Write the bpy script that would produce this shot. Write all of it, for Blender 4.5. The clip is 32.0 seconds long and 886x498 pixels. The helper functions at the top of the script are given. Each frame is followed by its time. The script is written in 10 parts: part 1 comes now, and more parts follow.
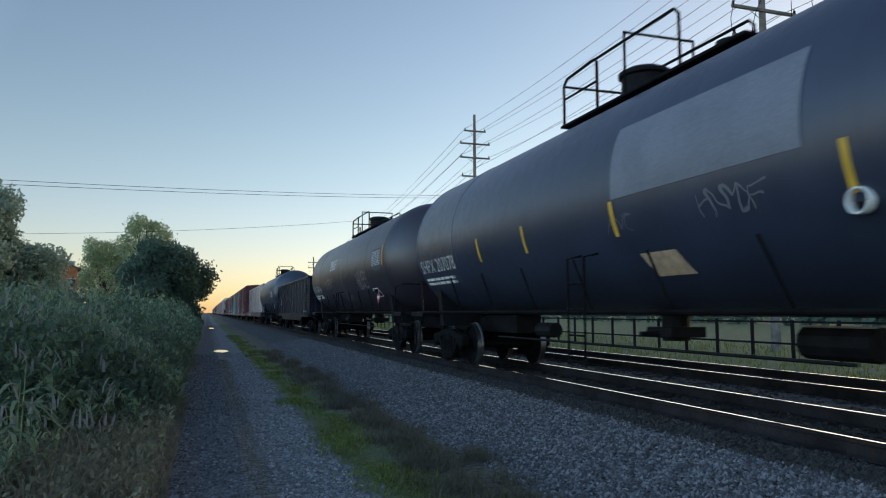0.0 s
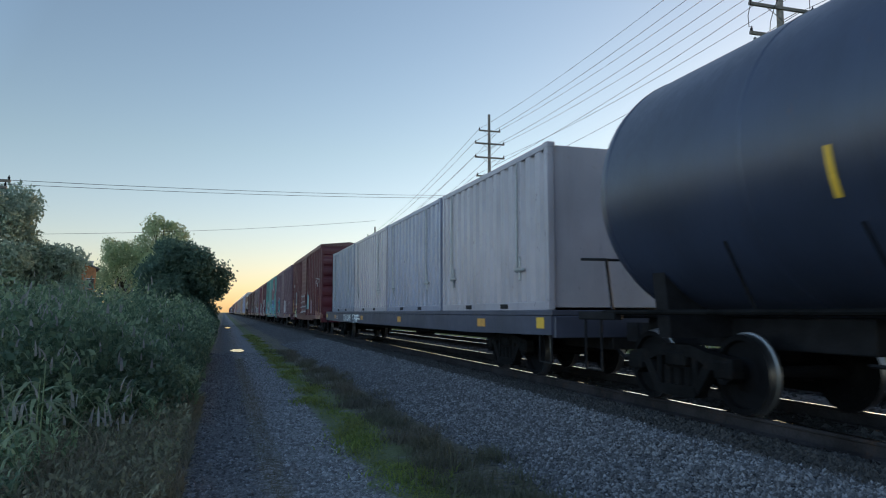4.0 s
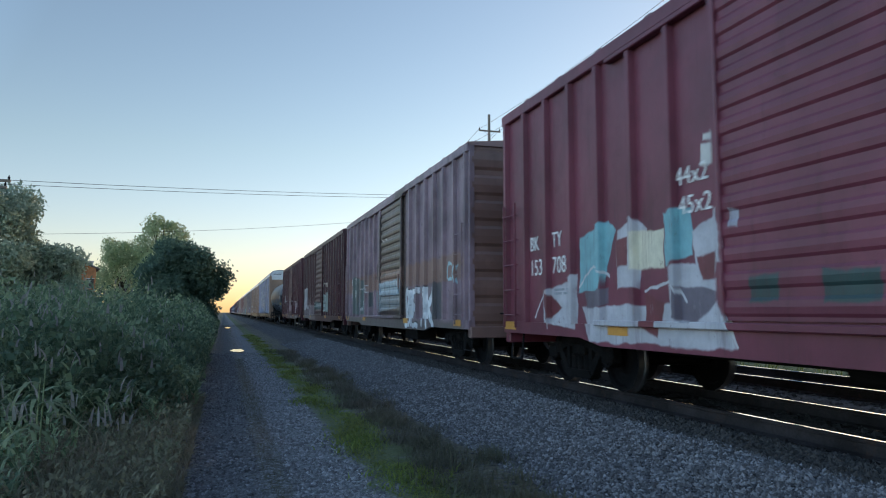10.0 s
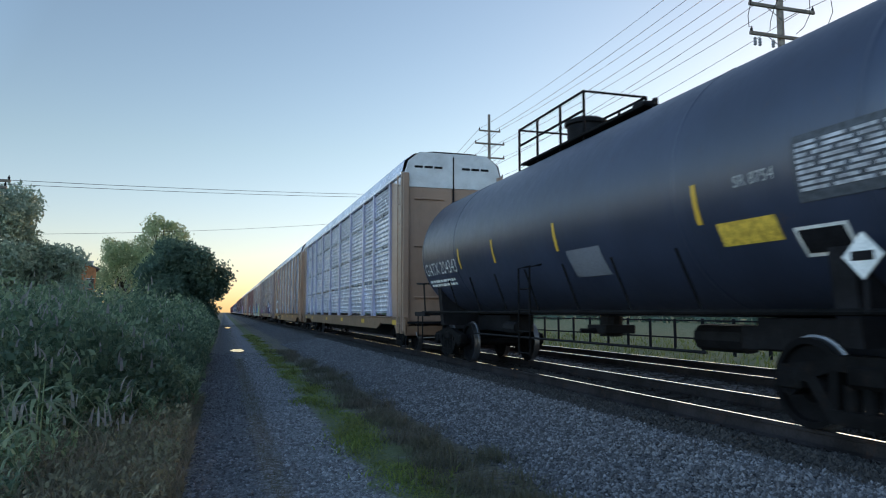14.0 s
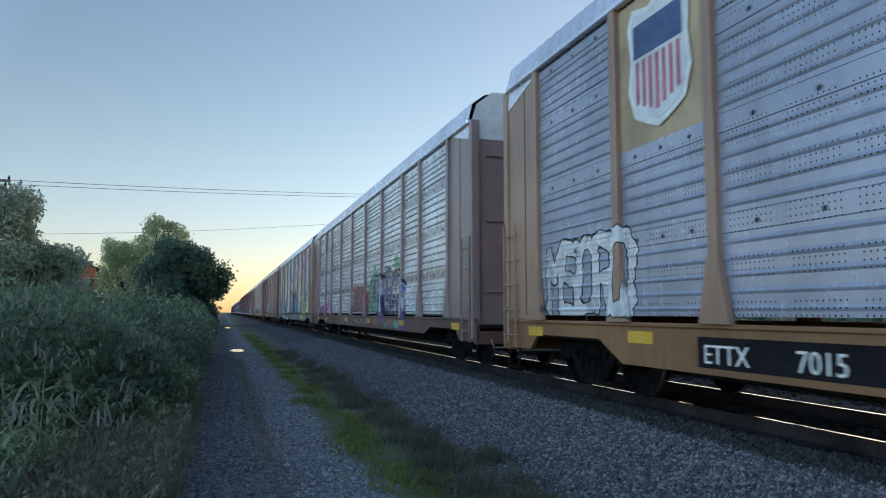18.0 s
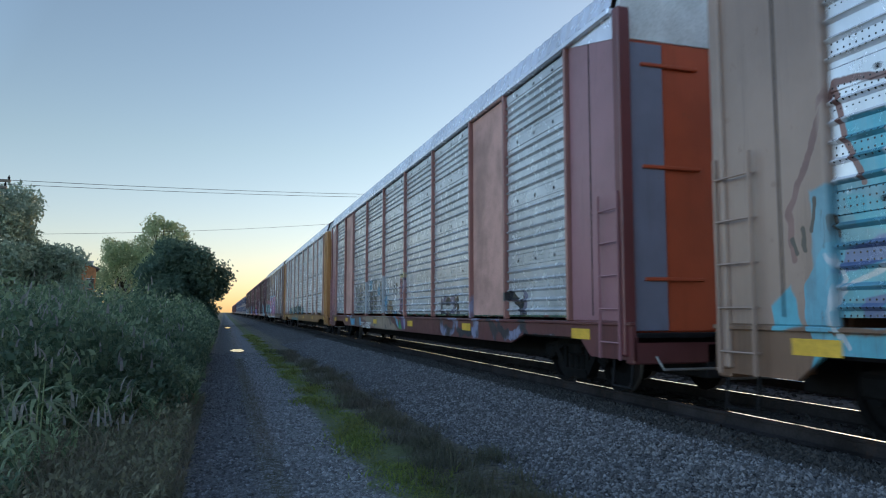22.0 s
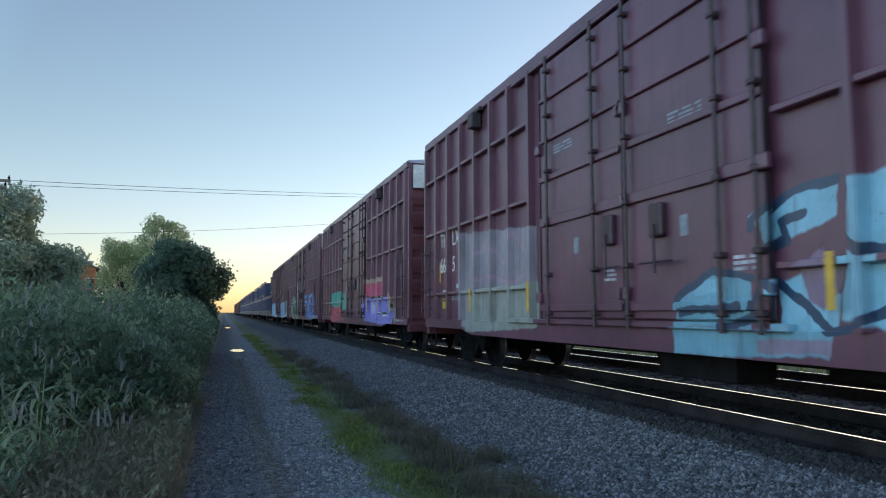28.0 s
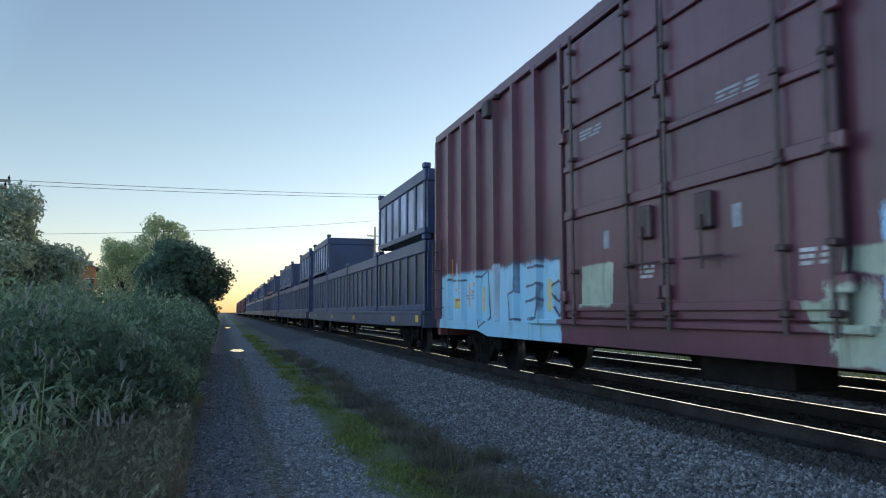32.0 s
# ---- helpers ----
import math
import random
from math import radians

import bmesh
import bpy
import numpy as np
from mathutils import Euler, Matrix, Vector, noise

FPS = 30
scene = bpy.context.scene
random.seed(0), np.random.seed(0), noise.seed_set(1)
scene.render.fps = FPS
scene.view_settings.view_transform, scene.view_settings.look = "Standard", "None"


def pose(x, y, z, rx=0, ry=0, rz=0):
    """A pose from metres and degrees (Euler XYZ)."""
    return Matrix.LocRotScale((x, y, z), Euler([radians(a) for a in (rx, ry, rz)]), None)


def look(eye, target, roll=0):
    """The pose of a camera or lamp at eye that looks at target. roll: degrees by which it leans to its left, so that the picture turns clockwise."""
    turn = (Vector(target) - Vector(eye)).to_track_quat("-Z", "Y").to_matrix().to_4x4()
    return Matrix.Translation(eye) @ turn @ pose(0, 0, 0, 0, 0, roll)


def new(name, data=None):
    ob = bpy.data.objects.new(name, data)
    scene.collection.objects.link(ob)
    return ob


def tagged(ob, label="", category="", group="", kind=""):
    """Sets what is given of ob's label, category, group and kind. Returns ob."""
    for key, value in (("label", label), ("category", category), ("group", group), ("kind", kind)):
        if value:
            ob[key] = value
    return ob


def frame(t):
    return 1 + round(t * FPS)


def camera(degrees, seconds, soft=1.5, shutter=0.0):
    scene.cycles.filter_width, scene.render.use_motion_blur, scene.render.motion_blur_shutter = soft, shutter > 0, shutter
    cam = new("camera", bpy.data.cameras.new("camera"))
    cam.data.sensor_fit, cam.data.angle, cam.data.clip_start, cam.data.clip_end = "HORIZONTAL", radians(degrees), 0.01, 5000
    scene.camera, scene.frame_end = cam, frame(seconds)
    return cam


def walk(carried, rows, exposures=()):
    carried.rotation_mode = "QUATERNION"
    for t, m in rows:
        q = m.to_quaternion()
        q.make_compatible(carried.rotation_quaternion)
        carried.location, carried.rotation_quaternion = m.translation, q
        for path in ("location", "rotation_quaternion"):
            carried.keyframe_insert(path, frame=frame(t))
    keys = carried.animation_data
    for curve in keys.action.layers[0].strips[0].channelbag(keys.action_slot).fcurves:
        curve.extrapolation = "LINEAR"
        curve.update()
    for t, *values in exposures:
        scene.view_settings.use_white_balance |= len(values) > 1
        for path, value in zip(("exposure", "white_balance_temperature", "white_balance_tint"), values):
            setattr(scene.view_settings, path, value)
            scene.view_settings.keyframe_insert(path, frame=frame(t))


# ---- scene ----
# ---------------------------------------------------------------- camera
EYE_Z = 1.65
cam = camera(64.0, 32.0, soft=1.08, shutter=0.12)
walk(cam, [(t, pose(0, 0, EYE_Z, 95.1, roll, yaw)) for t, yaw, roll in (
    (0.0, -18.3, 0.1), (0.5, -17.48, 0.0), (1.0, -17.2, 0.0), (1.5, -17.12, 0.0), (2.0, -17.12, 0.0),
    (12.0, -17.12, 0.0), (22.0, -17.12, 0.0), (32.0, -17.12, 0.0))], exposures=((0.0, -0.2, 6150, 17), (3.5, -0.2, 6150, 17), (6.0, 0.02, 6150, 17), (14.0, 0.02, 6150, 17), (17.0, -0.06, 6150, 17), (26.0, -0.06, 6150, 17), (28.0, 0.1, 6150, 17), (32.0, 0.1, 6150, 17)))

# ---------------------------------------------------------------- light
SUN_AZ, SUN_EL = radians(60), radians(6.0)
world = bpy.data.worlds.new("evening_sky")
scene.world = world
world.use_nodes = True
wn = world.node_tree
sky = wn.nodes.new("ShaderNodeTexSky")
sky.sky_type, sky.sun_disc = "NISHITA", False
sky.sun_elevation, sky.sun_rotation = SUN_EL, SUN_AZ
sky.air_density, sky.dust_density, sky.ozone_density, sky.altitude = 1.0, 0.55, 1.1, 200
# sky brightened smoothly, and bluer, away from the evening horizon as added fill light
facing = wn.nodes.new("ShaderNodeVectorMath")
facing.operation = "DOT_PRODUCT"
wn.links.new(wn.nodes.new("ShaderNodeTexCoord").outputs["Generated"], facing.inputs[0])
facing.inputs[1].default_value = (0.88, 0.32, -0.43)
away_gain = wn.nodes.new("ShaderNodeMapRange")
away_gain.inputs[1].default_value, away_gain.inputs[2].default_value, away_gain.inputs[3].default_value, away_gain.inputs[4].default_value = -1.0, -0.04, 1.0, 0.0
wn.links.new(facing.outputs["Value"], away_gain.inputs[0])
# the bluer gain fills the shaded side of the train
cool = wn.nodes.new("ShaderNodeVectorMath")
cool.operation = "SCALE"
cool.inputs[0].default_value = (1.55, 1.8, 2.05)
wn.links.new(away_gain.outputs[0], cool.inputs["Scale"])
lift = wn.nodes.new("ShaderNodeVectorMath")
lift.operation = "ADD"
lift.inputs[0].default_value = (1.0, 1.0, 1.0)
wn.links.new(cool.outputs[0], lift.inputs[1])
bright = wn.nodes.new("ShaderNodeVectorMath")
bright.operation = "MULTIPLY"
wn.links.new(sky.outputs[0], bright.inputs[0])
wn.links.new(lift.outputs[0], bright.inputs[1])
# a tint takes the yellow out of the lowest sky, all the way round
height = wn.nodes.new("ShaderNodeSeparateXYZ")
wn.links.new(facing.inputs[0].links[0].from_socket, height.inputs[0])
low = wn.nodes.new("ShaderNodeMapRange")
low.inputs[1].default_value, low.inputs[2].default_value, low.inputs[3].default_value, low.inputs[4].default_value = 0.0, 0.22, 1.0, 0.0
wn.links.new(height.outputs[2], low.inputs[0])
pale = wn.nodes.new("ShaderNodeMix")
pale.data_type, pale.blend_type = "RGBA", "MULTIPLY"
pale.inputs[7].default_value = (0.98, 0.95, 1.2, 1.0)
wn.links.new(low.outputs[0], pale.inputs[0])
wn.links.new(bright.outputs[0], pale.inputs[6])
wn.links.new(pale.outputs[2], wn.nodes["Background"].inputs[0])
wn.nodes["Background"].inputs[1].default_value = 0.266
sun = new("sun", bpy.data.lights.new("sun", "SUN"))
sun.data.energy, sun.data.angle, sun.data.color = 0.5, radians(0.6), (1.0, 0.72, 0.42)
SUN_DIR = Vector((math.sin(SUN_AZ) * math.cos(SUN_EL), math.cos(SUN_AZ) * math.cos(SUN_EL), math.sin(SUN_EL)))
sun.matrix_world = look(SUN_DIR * 60, (0, 0, 0))


# ---------------------------------------------------------------- geometry
class Geo:
    """Collects vertices and faces of one mesh."""

    def __init__(self):
        self.v, self.f = [], []

    def add(self, verts, faces):
        n = len(self.v)
        self.v.extend(verts)
        self.f.extend([tuple(i + n for i in f) for f in faces])
        return self

    def box(self, x0, x1, y0, y1, z0, z1):
        return self.add([(x, y, z) for x in (x0, x1) for y in (y0, y1) for z in (z0, z1)],
                        [(0, 1, 3, 2), (4, 6, 7, 5), (0, 4, 5, 1), (2, 3, 7, 6), (0, 2, 6, 4), (1, 5, 7, 3)])

    def cbox(self, x0, x1, y0, y1, z0, z1, c=0.015):
        """A box with cut edges."""
        c = min(c, (x1 - x0) * 0.4, (y1 - y0) * 0.4, (z1 - z0) * 0.4)
        lo, hi = (x0, y0, z0), (x1, y1, z1)
        verts, index = [], {}
        for s in ((a, b, d) for a in (0, 1) for b in (0, 1) for d in (0, 1)):
            for axis in range(3):
                p = [hi[k] if s[k] else lo[k] for k in range(3)]
                for k in range(3):
                    if k != axis:
                        p[k] += -c if s[k] else c
                index[s, axis] = len(verts)
                verts.append(tuple(p))
        faces = []
        for axis in range(3):
            a, b = [k for k in range(3) if k != axis]
            for side in (0, 1):
                quad = []
                for q in ((0, 0), (1, 0), (1, 1), (0, 1)):
                    s = [0, 0, 0]
                    s[axis], s[a], s[b] = side, q[0], q[1]
                    quad.append(index[tuple(s), axis])
                faces.append(tuple(quad))
            for q in ((0, 0), (1, 0), (1, 1), (0, 1)):
                s0, s1 = [0, 0, 0], [0, 0, 0]
                s0[axis], s1[axis] = 0, 1
                s0[a] = s1[a] = q[0]
                s0[b] = s1[b] = q[1]
                faces.append((index[tuple(s0), a], index[tuple(s1), a], index[tuple(s1), b], index[tuple(s0), b]))
        for s in ((a, b, d) for a in (0, 1) for b in (0, 1) for d in (0, 1)):
            faces.append(tuple(index[s, k] for k in range(3)))
        return self.add(verts, faces)

    def tube(self, p, q, r, n=8, r2=None, caps=True):
        p, q = Vector(p), Vector(q)
        r2 = r if r2 is None else r2
        w = (q - p).normalized()
        u = w.orthogonal().normalized()
        t = w.cross(u)
        ring = [(math.cos(2 * math.pi * k / n), math.sin(2 * math.pi * k / n)) for k in range(n)]
        verts = [tuple(p + (u * a + t * b) * r) for a, b in ring] + [tuple(q + (u * a + t * b) * r2) for a, b in ring]
        faces = [(k, (k + 1) % n, n + (k + 1) % n, n + k) for k in range(n)]
        if caps:
            faces += [tuple(range(n - 1, -1, -1)), tuple(range(n, 2 * n))]
        return self.add(verts, faces)

    def pipe(self, pts, r, n=6):
        """One unbroken round bar through all the points."""
        pts = [Vector(p) for p in pts]
        verts, u = [], None
        for k, p in enumerate(pts):
            w = (pts[min(k + 1, len(pts) - 1)] - pts[max(k - 1, 0)]).normalized()
            u = w.orthogonal().normalized() if u is None else (u - w * u.dot(w)).normalized()
            t = w.cross(u)
            verts += [tuple(p + (u * math.cos(2 * math.pi * j / n) + t * math.sin(2 * math.pi * j / n)) * r) for j in range(n)]
        faces = [(k * n + j, k * n + (j + 1) % n, (k + 1) * n + (j + 1) % n, (k + 1) * n + j) for k in range(len(pts) - 1) for j in range(n)]
        faces += [tuple(range(n - 1, -1, -1)), tuple(range((len(pts) - 1) * n, len(pts) * n))]
        return self.add(verts, faces)

    def prism(self, outline, axis, lo, hi):
        """An outline of (a, b) pairs, drawn out along an axis; a and b are the other two axes in order."""
        n = len(outline)
        verts = []
        for d in (lo, hi):
            for a, b in outline:
                p = [a, b]
                p.insert(axis, d)
                verts.append(tuple(p))
        faces = [(k, (k + 1) % n, n + (k + 1) % n, n + k) for k in range(n)] + [tuple(range(n - 1, -1, -1)), tuple(range(n, 2 * n))]
        return self.add(verts, faces)

    def lathe(self, profile, n=32, axis=1, centre=(0, 0, 0)):
        """Rings of (along, radius) round an axis through centre."""
        verts, faces = [], []
        for d, r in profile:
            for k in range(n):
                a = 2 * math.pi * k / n
                p = [r * math.cos(a), r * math.sin(a)]
                p.insert(axis, d)
                verts.append(tuple(p[i] + centre[i] for i in range(3)))
        for j in range(len(profile) - 1):
            for k in range(n):
                faces.append((j * n + k, j * n + (k + 1) % n, (j + 1) * n + (k + 1) % n, (j + 1) * n + k))
        faces += [tuple(range(n - 1, -1, -1)), tuple(range((len(profile) - 1) * n, len(profile) * n))]
        return self.add(verts, faces)

    def strip(self, profile, axis, lo, hi, thick=None):
        """An open line of (a, b) pairs drawn out along an axis as a sheet."""
        verts, n = [], len(profile)
        for d in (lo, hi):
            for a, b in profile:
                p = [a, b]
                p.insert(axis, d)
                verts.append(tuple(p))
        return self.add(verts, [(k, k + 1, n + k + 1, n + k) for k in range(n - 1)])

    def mesh(self, name, material, smooth=False):
        me = bpy.data.meshes.new(name)
        me.from_pydata(self.v, [], self.f)
        bm = bmesh.new()
        bm.from_mesh(me)
        bmesh.ops.recalc_face_normals(bm, faces=bm.faces)
        bm.to_mesh(me)
        bm.free()
        if material:
            me.materials.append(material)
        if smooth:
            me.shade_smooth()
            me.set_sharp_from_angle(angle=radians(35))
        return me


def arrays_mesh(name, verts, faces, material):
    me = bpy.data.meshes.new(name)
    me.from_pydata(np.asarray(verts).tolist(), [], np.asarray(faces).tolist())
    me.materials.append(material)
    return me


def part(name, geo, material, parent, label="", smooth=False, at=None):
    """Links a Geo, or a mesh that other parts share, as one part of a thing."""
    me = geo.mesh(name, material, smooth) if isinstance(geo, Geo) else geo
    ob = new(name, me)
    ob.parent = parent
    if at is not None:
        ob.matrix_basis = at
    return tagged(ob, label)


def thing(name, label, category, group="", at=None, kind=""):
    ob = new(name)
    ob.empty_display_size = 0.2
    if at is not None:
        ob.matrix_basis = at
    return tagged(ob, label, category, group, kind)


# ---------------------------------------------------------------- materials
def nodes_of(name):
    m = bpy.data.materials.new(name)
    m.use_nodes = True
    nt = m.node_tree
    return m, nt, nt.nodes["Principled BSDF"]


def node(nt, kind, **values):
    n = nt.nodes.new("ShaderNode" + kind)
    for k, v in values.items():
        if k == "op":
            n.operation = v
        elif k == "blend":
            n.blend_type = v
        elif k == "clamp":
            n.use_clamp = v
    return n


def put(nt, socket, value):
    if isinstance(value, bpy.types.NodeSocket):
        nt.links.new(value, socket)
    else:
        socket.default_value = value


def math_n(nt, op, a, b=0.0, clamp=False):
    n = node(nt, "Math", op=op, clamp=clamp)
    put(nt, n.inputs[0], a)
    put(nt, n.inputs[1], b)
    return n.outputs[0]


def mix(nt, fac, a, b, blend="MIX"):
    n = nt.nodes.new("ShaderNodeMix")
    n.data_type, n.blend_type = "RGBA", blend
    put(nt, n.inputs[0], fac)
    for s, v in ((n.inputs[6], a), (n.inputs[7], b)):
        put(nt, s, (*v, 1) if isinstance(v, tuple) and len(v) == 3 else v)
    return n.outputs[2]


def noise_n(nt, vec, scale, detail=4.0, rough=0.6, stretch=None):
    n = nt.nodes.new("ShaderNodeTexNoise")
    n.inputs["Scale"].default_value, n.inputs["Detail"].default_value, n.inputs["Roughness"].default_value = scale, detail, rough
    if stretch:
        m = nt.nodes.new("ShaderNodeMapping")
        m.inputs["Scale"].default_value = stretch
        nt.links.new(vec, m.inputs["Vector"])
        vec = m.outputs[0]
    nt.links.new(vec, n.inputs["Vector"])
    return n.outputs[0]


def ramp(nt, fac, lo, hi):
    """0 at lo to 1 at hi."""
    n = nt.nodes.new("ShaderNodeMapRange")
    n.interpolation_type = "SMOOTHSTEP"
    n.inputs[1].default_value, n.inputs[2].default_value = lo, hi
    nt.links.new(fac, n.inputs[0])
    return n.outputs[0]


def bump(nt, bsdf, height, strength, distance=0.02):
    n = nt.nodes.new("ShaderNodeBump")
    n.inputs["Strength"].default_value, n.inputs["Distance"].default_value = strength, distance
    nt.links.new(height, n.inputs["Height"])
    nt.links.new(n.outputs[0], bsdf.inputs["Normal"])


def plain(name, col, rough=0.7, metal=0.0, vary=0.35, scale=3.0, relief=0.15, fine=40.0, spot=None):
    """A worn surface: colour varied at two scales, with grain in relief; spot: a second colour in patches."""
    m, nt, b = nodes_of(name)
    pos = nt.nodes.new("ShaderNodeTexCoord").outputs["Object"]
    big, small = noise_n(nt, pos, scale), noise_n(nt, pos, fine, 3.0)
    dark = tuple(c * (1 - vary) for c in col)
    light = tuple(min(1, c * (1 + vary)) for c in col)
    c = mix(nt, ramp(nt, big, 0.3, 0.7), dark, light)
    if spot:
        c = mix(nt, ramp(nt, noise_n(nt, pos, scale * 2.3, 6.0, 0.7), 0.54, 0.68), c, spot)
    c = mix(nt, ramp(nt, small, 0.35, 0.75), c, mix(nt, 0.25, c, (0.0, 0.0, 0.0)))
    put(nt, b.inputs["Base Color"], c)
    put(nt, b.inputs["Roughness"], math_n(nt, "ADD", math_n(nt, "MULTIPLY", small, 0.25), rough - 0.12))
    b.inputs["Metallic"].default_value = metal
    if relief:
        bump(nt, b, small, relief)
    return m


STROKES = {
    "A": "002640 1333", "B": "000636453303 33423000", "C": "461605011040", "D": "00062644422000", "E": "46060040 0333",
    "F": "460600 0333", "G": "4616050110404323", "H": "0006 0343 4046", "I": "2026", "J": "46411001", "K": "0006 460340",
    "L": "060040", "M": "0006234640", "N": "00064046", "O": "160501103041453616", "P": "0006464303", "R": "0006464303 2340",
    "S": "460603434000", "T": "0646 2620", "U": "06004046", "V": "062046", "W": "0610243046", "X": "0046 0640",
    "Y": "062346 2320", "Z": "06460040", "2": "064643030040", "5": "460603434000", "6": "460600404303", "8": "0006464000 0343",
}


def strokes_of(letter):
    """The line pieces of a letter on a field 4 wide and 6 high."""
    for line in STROKES.get(letter, "").split():
        pts = [(int(line[k]), int(line[k + 1])) for k in range(0, len(line) - 1, 2)]
        for a, b in zip(pts, pts[1:]):
            if a != b:
                yield a, b


def sprayed(nt, colour, pos, pieces):
    """Lays sprayed letters over a colour. pos: y along the car, z up. A piece: word, y0, z0, letter width, height, radius, fill, second fill, outline, halo."""
    sep = nt.nodes.new("ShaderNodeSeparateXYZ")
    nt.links.new(pos, sep.inputs[0])
    wob = nt.nodes.new("ShaderNodeTexNoise")
    wob.inputs["Scale"].default_value = 2.2
    nt.links.new(pos, wob.inputs["Vector"])
    flat = nt.nodes.new("ShaderNodeCombineXYZ")
    nt.links.new(sep.outputs[1], flat.inputs[0])
    nt.links.new(sep.outputs[2], flat.inputs[1])
    off = node(nt, "VectorMath", op="MULTIPLY_ADD")
    nt.links.new(wob.outputs[1], off.inputs[0])
    off.inputs[1].default_value = (0.36, 0.36, 0)
    off.inputs[2].default_value = (-0.18, -0.18, 0)
    p = node(nt, "VectorMath", op="ADD")
    nt.links.new(flat.outputs[0], p.inputs[0])
    nt.links.new(off.outputs[0], p.inputs[1])
    p = p.outputs[0]
    blot = noise_n(nt, pos, 1.6, 5.0)
    worn = noise_n(nt, pos, 5.0, 6.0, 0.75, (1, 1.0, 0.35))
    for word, y0, z0, w, h, r, fill, fill2, line, halo in pieces:
        dist = None
        step = w * 1.12
        for i, letter in enumerate(word):
            for a, b in strokes_of(letter):
                # letters run from high y to low y: the side is read from -x
                ax, az = y0 - i * step - a[0] * w / 4.0, z0 + a[1] * h / 6.0
                bx, bz = y0 - i * step - b[0] * w / 4.0, z0 + b[1] * h / 6.0
                d2 = (bx - ax) ** 2 + (bz - az) ** 2
                pa = node(nt, "VectorMath", op="SUBTRACT")
                nt.links.new(p, pa.inputs[0])
                pa.inputs[1].default_value = (ax, az, 0)
                dot = node(nt, "VectorMath", op="DOT_PRODUCT")
                nt.links.new(pa.outputs[0], dot.inputs[0])
                dot.inputs[1].default_value = ((bx - ax) / d2, (bz - az) / d2, 0)
                k = math_n(nt, "MINIMUM", math_n(nt, "MAXIMUM", dot.outputs["Value"], 0.0), 1.0)
                ba = node(nt, "VectorMath", op="SCALE")
                ba.inputs[0].default_value = (bx - ax, bz - az, 0)
                nt.links.new(k, ba.inputs["Scale"])
                ln = node(nt, "VectorMath", op="DISTANCE")
                nt.links.new(pa.outputs[0], ln.inputs[0])
                nt.links.new(ba.outputs[0], ln.inputs[1])
                dist = ln.outputs["Value"] if dist is None else math_n(nt, "MINIMUM", dist, ln.outputs["Value"])
        edge = 0.012
        if halo:
            colour = mix(nt, math_n(nt, "MULTIPLY", ramp(nt, dist, r * 2.4, r * 1.6), 0.9), colour, halo)
        if line:
            colour = mix(nt, ramp(nt, dist, r * 1.34 + edge, r * 1.34), colour, line)
        inner = mix(nt, ramp(nt, blot, 0.42, 0.55), fill, fill2 or fill)
        cover = math_n(nt, "MULTIPLY", ramp(nt, dist, r + edge, r), ramp(nt, worn, 0.28, 0.42))
        colour = mix(nt, cover, colour, inner)
        if r > 0.12 and line:
            colour = mix(nt, math_n(nt, "MULTIPLY", ramp(nt, dist, 0.035, 0.02), 0.35), colour, line)
    return colour


